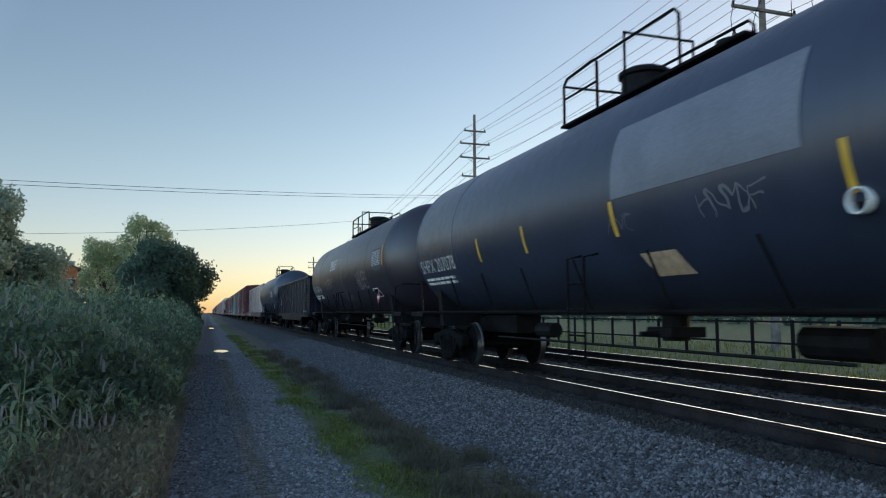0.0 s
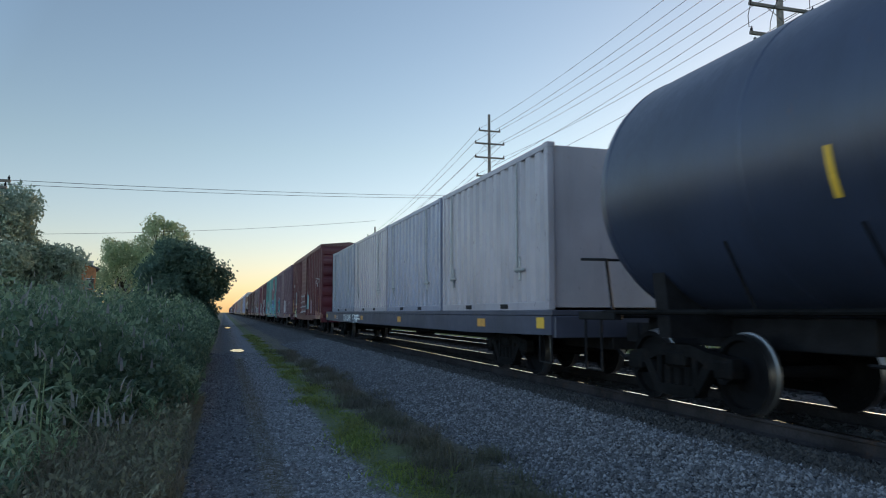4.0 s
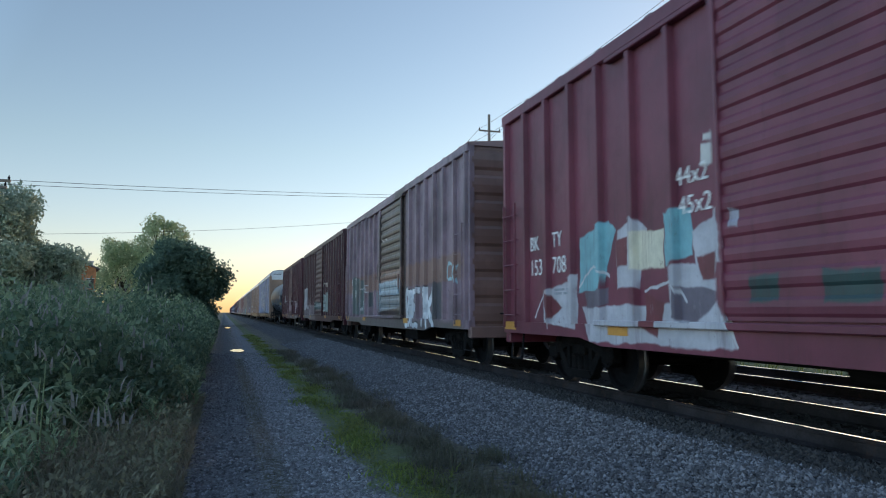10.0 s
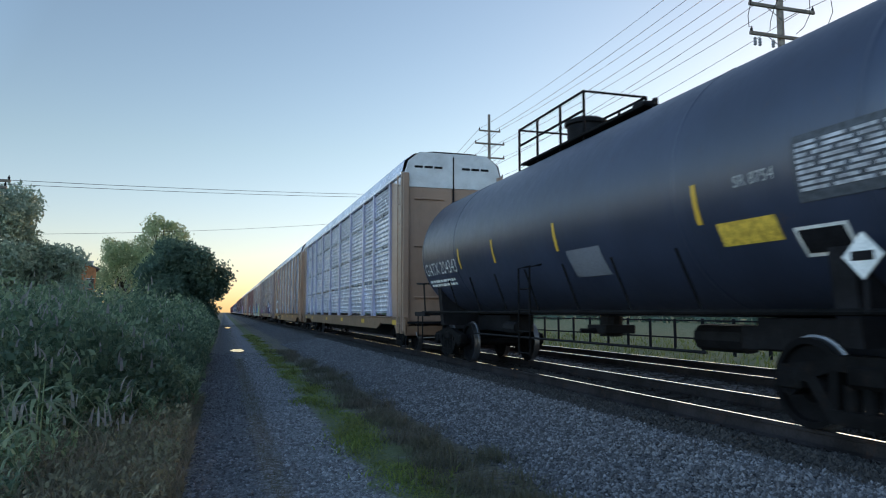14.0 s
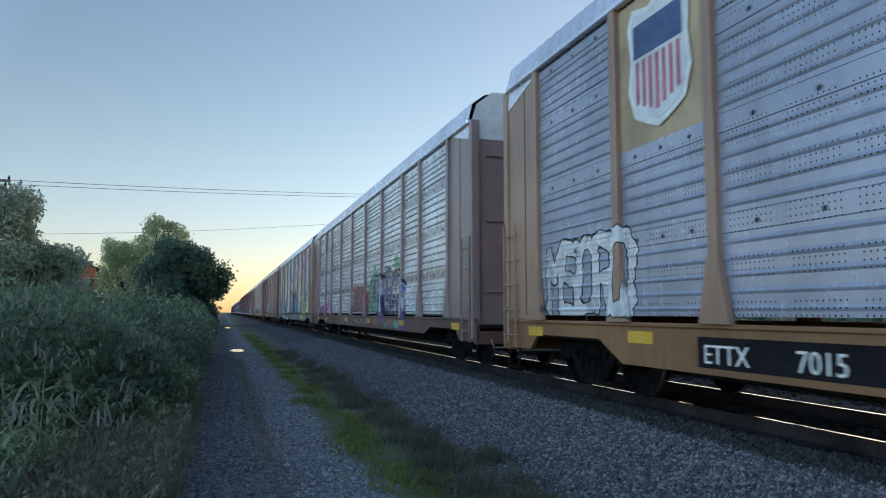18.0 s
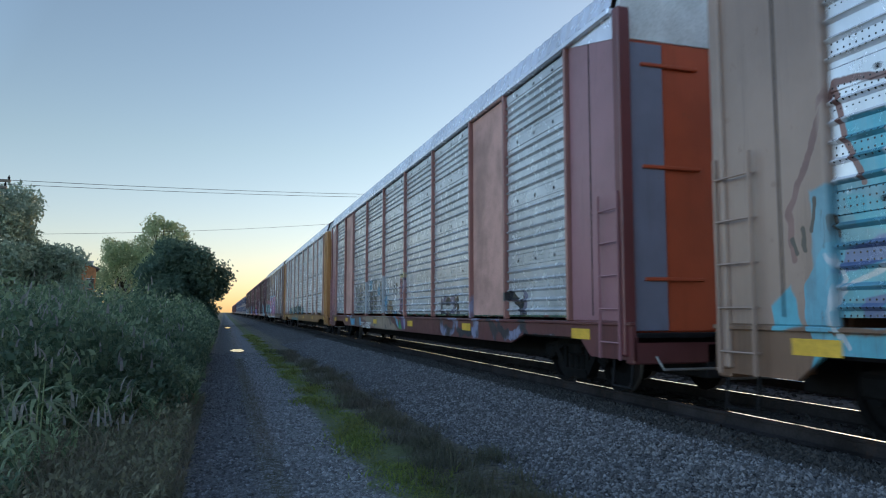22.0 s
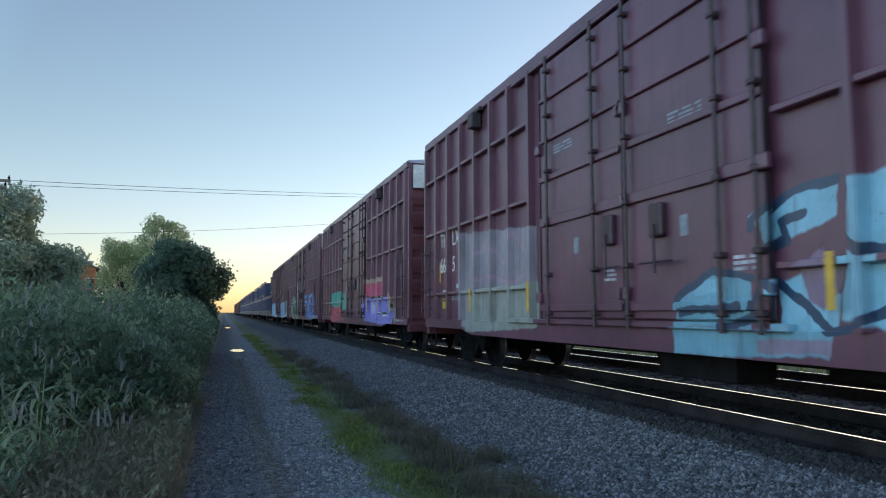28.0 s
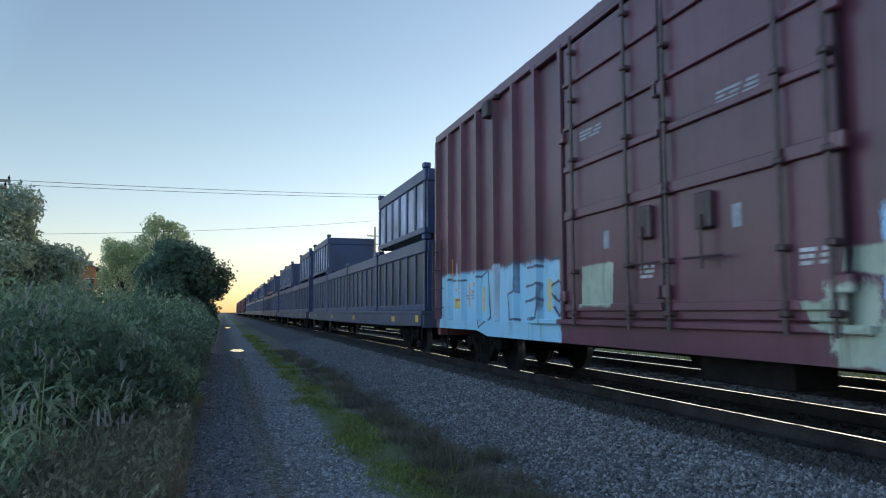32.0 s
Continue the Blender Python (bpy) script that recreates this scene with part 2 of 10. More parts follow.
class Art:
    """Flat sprayed shapes and lines on a car's side, in its y and z."""

    def __init__(self):
        self.items, self.groups = [], []

    def fill(self, colour, text):
        n = [float(v) for v in text.split()]
        self.items.append((colour, 0.0, list(zip(n[::2], n[1::2]))))
        return self

    def line(self, colour, r, text):
        n = [float(v) for v in text.split()]
        self.items.append((colour, r, list(zip(n[::2], n[1::2]))))
        return self

    def group_of(self, items):
        """A node group that lays a few shapes over a colour; all materials of the car share it."""
        ng = bpy.data.node_groups.new("sprayed_shapes", "ShaderNodeTree")
        for name, kind in (("Base", "Color"), ("Place", "Vector"), ("Worn", "Float"), ("Tone", "Float")):
            ng.interface.new_socket(name=name, in_out="INPUT", socket_type="NodeSocket" + kind)
        ng.interface.new_socket(name="Result", in_out="OUTPUT", socket_type="NodeSocketColor")
        inp, out = ng.nodes.new("NodeGroupInput"), ng.nodes.new("NodeGroupOutput")
        base, p, worn, tone = inp.outputs[0], inp.outputs[1], inp.outputs[2], inp.outputs[3]
        for colour, r, pts in items:
            dist = None
            pairs = list(zip(pts, pts[1:])) if r else list(zip(pts, pts[1:] + pts[:1]))
            for (ax, az), (bx, bz) in pairs:
                ex, ez = bx - ax, bz - az
                d2 = ex * ex + ez * ez
                if d2 < 1e-6:
                    continue
                dot = node(ng, "VectorMath", op="DOT_PRODUCT")
                ng.links.new(p, dot.inputs[0])
                if r:
                    # how far along the piece, then the distance to that place on it
                    dot.inputs[1].default_value = (ex / d2, ez / d2, -(ax * ex + az * ez) / d2)
                    ba = node(ng, "VectorMath", op="SCALE")
                    ba.inputs[0].default_value = (ex, ez, 0)
                    ng.links.new(math_n(ng, "ADD", dot.outputs["Value"], 0.0, True), ba.inputs["Scale"])
                    here = node(ng, "VectorMath", op="ADD")
                    ng.links.new(ba.outputs[0], here.inputs[0])
                    here.inputs[1].default_value = (ax, az, 1.0)
                    ln = node(ng, "VectorMath", op="DISTANCE")
                    ng.links.new(p, ln.inputs[0])
                    ng.links.new(here.outputs[0], ln.inputs[1])
                    d = ln.outputs["Value"]
                    dist = d if dist is None else math_n(ng, "MINIMUM", dist, d)
                else:
                    # the outer side of each edge; corners run round against the clock
                    k = d2 ** 0.5
                    dot.inputs[1].default_value = (ez / k, -ex / k, -(ax * ez - az * ex) / k)
                    d = dot.outputs["Value"]
                    dist = d if dist is None else math_n(ng, "MAXIMUM", dist, d)
            if dist is None:
                continue
            inside = ramp(ng, dist, r + 0.012, r - 0.008) if r else ramp(ng, dist, 0.02, -0.02)
            dark = tuple(v * 0.72 for v in colour)
            base = mix(ng, math_n(ng, "MULTIPLY", inside, worn), base, mix(ng, tone, dark, colour))
        ng.links.new(base, out.inputs[0])
        return ng

    def lay(self, nt, base, pos):
        """Lays the shapes one over another on a colour, with an unsteady, worn edge."""
        if not self.groups:
            self.groups = [self.group_of(self.items[k:k + 5]) for k in range(0, len(self.items), 5)]
        sep = nt.nodes.new("ShaderNodeSeparateXYZ")
        nt.links.new(pos, sep.inputs[0])
        wob = nt.nodes.new("ShaderNodeTexNoise")
        wob.inputs["Scale"].default_value, wob.inputs["Detail"].default_value = 3.2, 3.0
        nt.links.new(pos, wob.inputs["Vector"])
        flat = nt.nodes.new("ShaderNodeCombineXYZ")
        nt.links.new(sep.outputs[1], flat.inputs[0])
        nt.links.new(sep.outputs[2], flat.inputs[1])
        flat.inputs[2].default_value = 1.0
        off = node(nt, "VectorMath", op="MULTIPLY_ADD")
        nt.links.new(wob.outputs[1], off.inputs[0])
        off.inputs[1].default_value, off.inputs[2].default_value = (0.13, 0.13, 0), (-0.065, -0.065, 0)
        p = node(nt, "VectorMath", op="ADD")
        nt.links.new(flat.outputs[0], p.inputs[0])
        nt.links.new(off.outputs[0], p.inputs[1])
        worn = ramp(nt, noise_n(nt, pos, 5.0, 6.0, 0.75, (1, 1.0, 0.35)), 0.24, 0.38)
        tone = ramp(nt, noise_n(nt, pos, 1.7, 6.0, 0.65), 0.32, 0.66)
        for ng in self.groups:
            g = nt.nodes.new("ShaderNodeGroup")
            g.node_tree = ng
            put(nt, g.inputs[0], base)
            put(nt, g.inputs[1], p.outputs[0])
            put(nt, g.inputs[2], worn)
            put(nt, g.inputs[3], tone)
            base = g.outputs[0]
        return base


PAINT_GAIN = 0.86


def paint(name, col, car=None, rust=(0.065, 0.024, 0.024), amount=0.5, rough=0.55, pieces=(), fade=0.25, patches=(), metal=0.0, ior=1.5, art=None):
    """Weathered car paint in the car's own space: fading, streaks, rust, grime, sprayed letters. patches: (colour, y0, y1, z0, z1) areas painted over."""
    m, nt, b = nodes_of(name)
    col = tuple(min(0.8, v * PAINT_GAIN * k) for v, k in zip(col, (1.0, 0.97, 1.24)))
    tc = nt.nodes.new("ShaderNodeTexCoord")
    if car:
        tc.object = car
    pos = tc.outputs["Object"]
    big = noise_n(nt, pos, 0.7, 5.0)
    streak = noise_n(nt, pos, 3.0, 5.0, 0.65, (1, 1.6, 0.16))
    spots = noise_n(nt, pos, 4.5, 8.0, 0.75)
    grain = noise_n(nt, pos, 60.0, 3.0)
    c = mix(nt, ramp(nt, big, 0.3, 0.7), tuple(v * (1 - fade) for v in col), tuple(min(1, v * (1 + fade)) for v in col))
    if patches or pieces:
        sep = nt.nodes.new("ShaderNodeSeparateXYZ")
        nt.links.new(pos, sep.inputs[0])
        wavy = math_n(nt, "MULTIPLY", math_n(nt, "SUBTRACT", spots, 0.5), 0.35)
        yy, zz = math_n(nt, "ADD", sep.outputs[1], wavy), math_n(nt, "ADD", sep.outputs[2], wavy)
        for pc, y0, y1, z0, z1 in patches:
            inside = math_n(nt, "MULTIPLY", math_n(nt, "MULTIPLY", ramp(nt, yy, y0 - 0.04, y0 + 0.04), ramp(nt, yy, y1 + 0.04, y1 - 0.04)),
                            math_n(nt, "MULTIPLY", ramp(nt, zz, z0 - 0.04, z0 + 0.04), ramp(nt, zz, z1 + 0.06, z1 - 0.06)))
            c = mix(nt, math_n(nt, "MULTIPLY", inside, 0.9), c, pc)
    if pieces:
        c = sprayed(nt, c, pos, pieces)
    if art:
        c = art.lay(nt, c, pos)
    c = mix(nt, math_n(nt, "MULTIPLY", ramp(nt, streak, 0.5, 0.72), amount * 0.8), c, tuple(v * 0.45 for v in col))
    c = mix(nt, math_n(nt, "MULTIPLY", ramp(nt, spots, 0.6, 0.7), amount), c, rust)
    put(nt, b.inputs["Base Color"], c)
    put(nt, b.inputs["Roughness"], math_n(nt, "ADD", math_n(nt, "MULTIPLY", spots, 0.3), rough - 0.34))
    b.inputs["Metallic"].default_value = metal
    b.inputs["IOR"].default_value = ior
    bump(nt, b, math_n(nt, "ADD", math_n(nt, "MULTIPLY", big, 1.5), math_n(nt, "MULTIPLY", grain, 0.1)), 0.25, 0.03)
    return m


M = dict(
    steel=plain("rail_steel_dark", (0.026, 0.023, 0.024), 0.75, 0.0, 0.4, 2.0, 0.2, 30, (0.04, 0.027, 0.022)),
    polished=plain("rail_head_polished", (0.6, 0.63, 0.68), 0.16, 1.0, 0.05, 4.0, 0.0, 20),
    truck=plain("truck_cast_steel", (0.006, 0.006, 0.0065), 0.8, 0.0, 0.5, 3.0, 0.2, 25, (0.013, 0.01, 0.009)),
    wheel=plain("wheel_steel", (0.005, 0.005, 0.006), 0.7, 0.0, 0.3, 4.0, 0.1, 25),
    tread=plain("wheel_tread_bright", (0.25, 0.25, 0.26), 0.4, 1.0, 0.05, 4.0, 0.0),
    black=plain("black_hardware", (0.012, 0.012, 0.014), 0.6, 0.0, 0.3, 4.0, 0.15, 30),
    white=plain("white_stencil_paint", (0.72, 0.72, 0.7), 0.7, 0.0, 0.12, 6.0, 0.0),
    yellow=plain("yellow_reflector", (0.62, 0.37, 0.04), 0.4, 0.0, 0.12, 5.0, 0.0),
    orange=plain("orange_reflector", (0.52, 0.25, 0.05), 0.4, 0.0, 0.12, 5.0, 0.0),
    tie=plain("creosoted_timber", (0.026, 0.022, 0.02), 0.9, 0.0, 0.4, 5.0, 0.4, 18),
    pole=plain("weathered_pole_timber", (0.2, 0.17, 0.14), 0.9, 0.0, 0.3, 2.0, 0.3, 14),
    wire=plain("aluminium_wire", (0.12, 0.12, 0.13), 0.5, 0.6, 0.1, 2.0, 0.0),
    lattice=plain("galvanised_lattice", (0.3, 0.31, 0.32), 0.5, 0.7, 0.15, 2.0, 0.0),
    bark=plain("tree_bark", (0.06, 0.045, 0.035), 0.95, 0.0, 0.4, 4.0, 0.4, 15),
)
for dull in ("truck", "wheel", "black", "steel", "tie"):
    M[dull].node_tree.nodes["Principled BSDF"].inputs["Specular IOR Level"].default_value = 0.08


# ---------------------------------------------------------------- ground
TRACK_X, TRACK2_X, RAIL_Z = 6.47, 10.12, 0.485
KNOTS_X = (-3000, -600, -60, -20, -8, -3, -0.45, 0.0, 0.45, 0.9, 1.35, 2.1, 2.9, 4.5, 5.2, 5.45, 12.2, 13.6, 16, 30, 80, 600, 3000)
KNOTS_Z = (2.0, 1.0, 0.3, 0.15, 0.1, 0.06, 0.03, -0.03, 0.02, -0.02, 0.03, 0.06, 0.1, 0.33, 0.37, 0.3, 0.3, 0.0, -0.1, 0.05, 0.1, 0.6, 2.0)


def ground_z(x, y):
    z = np.interp(x, KNOTS_X, KNOTS_Z)
    near = np.exp(-((np.asarray(y) - 10) / 60.0) ** 2)
    return z + near * 0.018 * np.sin(x * 5.1 + y * 1.7) * np.cos(y * 2.3 - x * 2.0)


def ground_material():
    m, nt, b = nodes_of("trackside_ground")
    pos = nt.nodes.new("ShaderNodeNewGeometry").outputs["Position"]
    sep = nt.nodes.new("ShaderNodeSeparateXYZ")
    nt.links.new(pos, sep.inputs[0])
    wave = math_n(nt, "MULTIPLY", math_n(nt, "SUBTRACT", noise_n(nt, pos, 1.3, 6.0, 0.65), 0.5), 0.9)
    x = math_n(nt, "ADD", sep.outputs[0], wave)
    vor = nt.nodes.new("ShaderNodeTexVoronoi")
    vor.inputs["Scale"].default_value = 22.0
    nt.links.new(pos, vor.inputs["Vector"])
    small = nt.nodes.new("ShaderNodeTexVoronoi")
    small.inputs["Scale"].default_value = 45.0
    nt.links.new(pos, small.inputs["Vector"])
    big = noise_n(nt, pos, 0.8, 5.0)
    fine = noise_n(nt, pos, 12.0, 6.0, 0.7)
    stone = mix(nt, ramp(nt, vor.outputs["Color"], 0.2, 0.9), (0.035, 0.035, 0.04), (0.1, 0.1, 0.11))
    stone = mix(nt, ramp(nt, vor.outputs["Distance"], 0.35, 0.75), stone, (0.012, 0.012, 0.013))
    grit = mix(nt, ramp(nt, small.outputs["Color"], 0.2, 0.9), (0.085, 0.086, 0.09), (0.2, 0.2, 0.21))
    soil = mix(nt, ramp(nt, fine, 0.35, 0.7), (0.1, 0.09, 0.055), (0.18, 0.15, 0.095))
    turf = mix(nt, ramp(nt, fine, 0.35, 0.7), (0.06, 0.08, 0.028), (0.09, 0.11, 0.038))
    field = mix(nt, ramp(nt, big, 0.3, 0.7), (0.07, 0.1, 0.035), (0.11, 0.12, 0.05))
    c = mix(nt, ramp(nt, x, -0.55, -0.25), soil, grit)
    c = mix(nt, math_n(nt, "MULTIPLY", ramp(nt, x, -0.4, -0.2), ramp(nt, x, 0.75, 0.5)), c, mix(nt, 0.5, grit, (0.02, 0.021, 0.022)))
    rut = mix(nt, ramp(nt, fine, 0.45, 0.6), grit, (0.045, 0.045, 0.03))
    mid = math_n(nt, "MULTIPLY", ramp(nt, x, 0.3, 0.42), ramp(nt, x, 0.72, 0.58))
    c = mix(nt, mid, c, rut)
    c = mix(nt, math_n(nt, "MULTIPLY", ramp(nt, x, 1.3, 1.55), ramp(nt, noise_n(nt, pos, 2.2, 4.0), 0.28, 0.46)), c, turf)
    c = mix(nt, ramp(nt, x, 2.0, 2.2), c, mix(nt, ramp(nt, fine, 0.4, 0.6), soil, stone))
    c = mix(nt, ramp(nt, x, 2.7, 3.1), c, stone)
    # strip beside and between the rails, darkened to hold the train's shade
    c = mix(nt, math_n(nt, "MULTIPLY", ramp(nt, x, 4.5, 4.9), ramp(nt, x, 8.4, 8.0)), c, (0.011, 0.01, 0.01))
    c = mix(nt, ramp(nt, x, 13.4, 14.6), c, field)
    put(nt, b.inputs["Base Color"], c)
    b.inputs["Roughness"].default_value = 0.92
    bump(nt, b, math_n(nt, "ADD", vor.outputs["Distance"], fine), 0.9, 0.03)
    return m


def build_ground():
    xs = sorted(set(list(KNOTS_X) + list(np.linspace(-4, 14, 110)) + [-40, -30, -14, -11, 20, 25, 40, 60, 150, 300, -150, -300]))
    ys = list(np.linspace(-30, 40, 200)) + list(np.linspace(42, 140, 50)) + [170, 220, 300, 450, 700, 1200, 2200, 4000]
    ys = [-4000, -1500, -500, -150, -60] + ys
    X, Y = np.meshgrid(xs, ys)
    Z = ground_z(X, Y)
    verts = np.stack([X, Y, Z], -1).reshape(-1, 3)
    nx, ny = len(xs), len(ys)
    i = np.arange(nx - 1)[None, :] + nx * np.arange(ny - 1)[:, None]
    i = i.ravel()
    faces = np.stack([i, i + 1, i + nx + 1, i + nx], -1)
    me = arrays_mesh("ground", verts, faces, ground_material())
    me.shade_smooth()
    return tagged(new("ground", me), "gravel track, grass verge and grey ballast beside the railway", "ground", kind="structure")


build_ground()


# ---------------------------------------------------------------- tracks
def build_track(cx, name, label, y0, y1, ties):
    track = thing(name, label, "railway track", kind="structure", at=pose(cx, 0, 0))
    for side in (-1, 1):
        g = Geo()
        # foot, web and head
        c = side * 0.752
        z = RAIL_Z
        prof = [(-0.07, z - 0.178), (0.07, z - 0.178), (0.07, z - 0.165), (0.012, z - 0.145), (0.012, z - 0.045), (0.036, z - 0.036),
                (0.036, z - 0.008), (0.026, z - 0.001), (-0.026, z - 0.001), (-0.036, z - 0.008), (-0.036, z - 0.036), (-0.012, z - 0.045),
                (-0.012, z - 0.145), (-0.07, z - 0.165)]
        g.prism([(c + a, b) for a, b in prof], 1, y0, y1)
        rail = part("rail", g, M["steel"], track)
        part("rail_head", Geo().prism([(c - 0.03, z - 0.0012), (c + 0.03, z - 0.0012), (c + 0.022, z + 0.003), (c - 0.022, z + 0.003)], 1, y0, y1), M["polished"], rail,
             "polished bright running surface")
    tie = Geo().cbox(-1.3, 1.3, -0.11, 0.11, RAIL_Z - 0.36, RAIL_Z - 0.182, 0.015).mesh("tie", M["tie"])
    plate = Geo()
    for s in (-1, 1):
        plate.cbox(s * 0.752 - 0.18, s * 0.752 + 0.18, -0.09, 0.09, RAIL_Z - 0.1815, RAIL_Z - 0.168, 0.005)
        for d in (-0.1, 0.1):
            plate.box(s * 0.752 + d - 0.015, s * 0.752 + d + 0.015, -0.06, -0.03, RAIL_Z - 0.17, RAIL_Z - 0.14)
    plate = plate.mesh("tie_plate", M["steel"])
    rng = random.Random(int(cx * 10))
    for k in range(ties):
        m = pose(rng.uniform(-0.05, 0.05), 2.0 + k * 0.52, rng.uniform(-0.012, 0.004), 0, 0, rng.uniform(-1, 1))
        t = part("tie", tie, None, track, at=m)
        if k < 45:
            part("tie_plate", plate, None, t)
    return track


build_track(TRACK_X, "track_1", "main railway track with worn rails on timber ties", -60, 1400, 140)
build_track(TRACK2_X, "track_2", "second railway track beyond the train", -60, 1400, 110)


# ---------------------------------------------------------------- loose stones
def stones(name, n, x_range, y_range, size, material, label, seed, density=None):
    rng = np.random.default_rng(seed)
    base = np.array([(1, 0, 0), (-1, 0, 0), (0, 1, 0), (0, -1, 0), (0, 0, 1), (0, 0, -1)], float)
    tri = np.array([(0, 2, 4), (2, 1, 4), (1, 3, 4), (3, 0, 4), (2, 0, 5), (1, 2, 5), (3, 1, 5), (0, 3, 5)])
    x = rng.uniform(*x_range, n)
    # closer together near the camera
    y = y_range[0] + (y_range[1] - y_range[0]) * rng.uniform(0, 1, n) ** 1.7
    s = size * rng.uniform(0.45, 1.25, n)
    z = ground_z(x, y) + s * 0.12
    pts = base[None] * (1 + rng.uniform(-0.35, 0.35, (n, 6, 3)) + rng.uniform(-0.25, 0.25, (n, 1, 3)))
    pts = pts + rng.uniform(-0.25, 0.25, (n, 6, 3))
    a = rng.uniform(0, 2 * np.pi, n)
    ca, sa = np.cos(a), np.sin(a)
    px = pts[..., 0] * ca[:, None] - pts[..., 1] * sa[:, None]
    py = pts[..., 0] * sa[:, None] + pts[..., 1] * ca[:, None]
    v = np.stack([px * s[:, None] + x[:, None], py * s[:, None] + y[:, None], pts[..., 2] * s[:, None] * 0.7 + z[:, None]], -1)
    f = tri[None] + 6 * np.arange(n)[:, None, None]
    return tagged(new(name, arrays_mesh(name, v.reshape(-1, 3), f.reshape(-1, 3), material)), label, "stones", kind="stuff")


def stone_material(name, dark, light):
    m, nt, b = nodes_of(name)
    geo = nt.nodes.new("ShaderNodeNewGeometry")
    r = geo.outputs["Random Per Island"]
    c = mix(nt, math_n(nt, "MULTIPLY", r, r), dark, light)
    n = noise_n(nt, geo.outputs["Position"], 60, 4.0)
    c = mix(nt, ramp(nt, n, 0.4, 0.7), c, mix(nt, 0.4, c, (0.05, 0.045, 0.04)))
    put(nt, b.inputs["Base Color"], c)
    b.inputs["Roughness"].default_value = 0.88
    return m


M["stone"] = stone_material("crushed_stone", (0.042, 0.042, 0.047), (0.21, 0.21, 0.225))
# near-black stones carry the shade under the train in their colour
M["shaded_stone"] = stone_material("shaded_crushed_stone", (0.009, 0.009, 0.009), (0.04, 0.037, 0.036))
M["gravel"] = stone_material("path_gravel_stone", (0.08, 0.08, 0.085), (0.31, 0.31, 0.32))
stones("ballast_stones", 62000, (2.7, 4.78), (3.5, 36), 0.024, M["stone"], "angular grey crushed stone of the ballast shoulder", 1)
stones("ballast_stones", 14000, (4.7, 5.66), (4, 40), 0.03, M["shaded_stone"], "crushed stone beside the rail, coloured dark for the train's shade", 6)
stones("ballast_stones", 7000, (5.8, 12.4), (4, 40), 0.042, M["shaded_stone"], "crushed stone between the rails, coloured dark for the train's shade", 4)
stones("path_gravel", 8000, (0.66, 1.42), (4.3, 30), 0.022, M["gravel"], "small pale gravel in the worn wheel rut", 2)
stones("path_gravel", 8000, (-0.48, 0.4), (4.3, 30), 0.022, M["stone"], "small dark gravel in the worn wheel rut", 7)


stones("ballast_stones", 5000, (2.7, 5.6), (-7, 3.6), 0.036, M["stone"], "angular grey crushed stone of the ballast shoulder", 12)
stones("path_gravel", 4000, (-0.45, 1.4), (-7, 4.4), 0.022, M["stone"], "small grey gravel in the wheel ruts", 13)


# ---------------------------------------------------------------- weeds and grass
def leaf_material(name, a, b_, tip=None, rough=0.6):
    m, nt, b = nodes_of(name)
    geo = nt.nodes.new("ShaderNodeNewGeometry")
    c = mix(nt, geo.outputs["Random Per Island"], a, b_)
    n = noise_n(nt, geo.outputs["Position"], 0.55, 5.0)
    c = mix(nt, ramp(nt, n, 0.38, 0.62), c, mix(nt, 0.7, c, tip or a))
    put(nt, b.inputs["Base Color"], c)
    b.inputs["Roughness"].default_value = rough
    b.inputs["Specular IOR Level"].default_value = 0.22
    # light comes through the thin leaf
    tr = nt.nodes.new("ShaderNodeBsdfTranslucent")
    put(nt, tr.inputs[0], c)
    both = nt.nodes.new("ShaderNodeMixShader")
    both.inputs[0].default_value = 0.45
    nt.links.new(b.outputs[0], both.inputs[1])
    nt.links.new(tr.outputs[0], both.inputs[2])
    nt.links.new(both.outputs[0], nt.nodes["Material Output"].inputs[0])
    return m


M["weed"] = leaf_material("tall_weed_leaf", (0.09, 0.155, 0.085), (0.36, 0.42, 0.24), (0.06, 0.1, 0.07))
M["dry"] = leaf_material("dry_weed", (0.17, 0.15, 0.11), (0.31, 0.265, 0.19), (0.14, 0.15, 0.1), 0.8)
M["low"] = leaf_material("small_weed_leaf", (0.13, 0.145, 0.085), (0.26, 0.25, 0.16), (0.17, 0.15, 0.1), 0.7)
M["brown"] = leaf_material("brown_dead_grass", (0.075, 0.075, 0.06), (0.14, 0.13, 0.105), (0.085, 0.095, 0.06), 0.8)
M["grass"] = leaf_material("verge_grass", (0.115, 0.165, 0.04), (0.2, 0.245, 0.058), (0.15, 0.155, 0.052))
M["seed"] = leaf_material("seed_head", (0.24, 0.24, 0.2), (0.36, 0.33, 0.29), (0.24, 0.21, 0.22), 0.9)
M["straw"] = leaf_material("bleached_blade", (0.16, 0.2, 0.11), (0.27, 0.3, 0.18), None, 0.7)


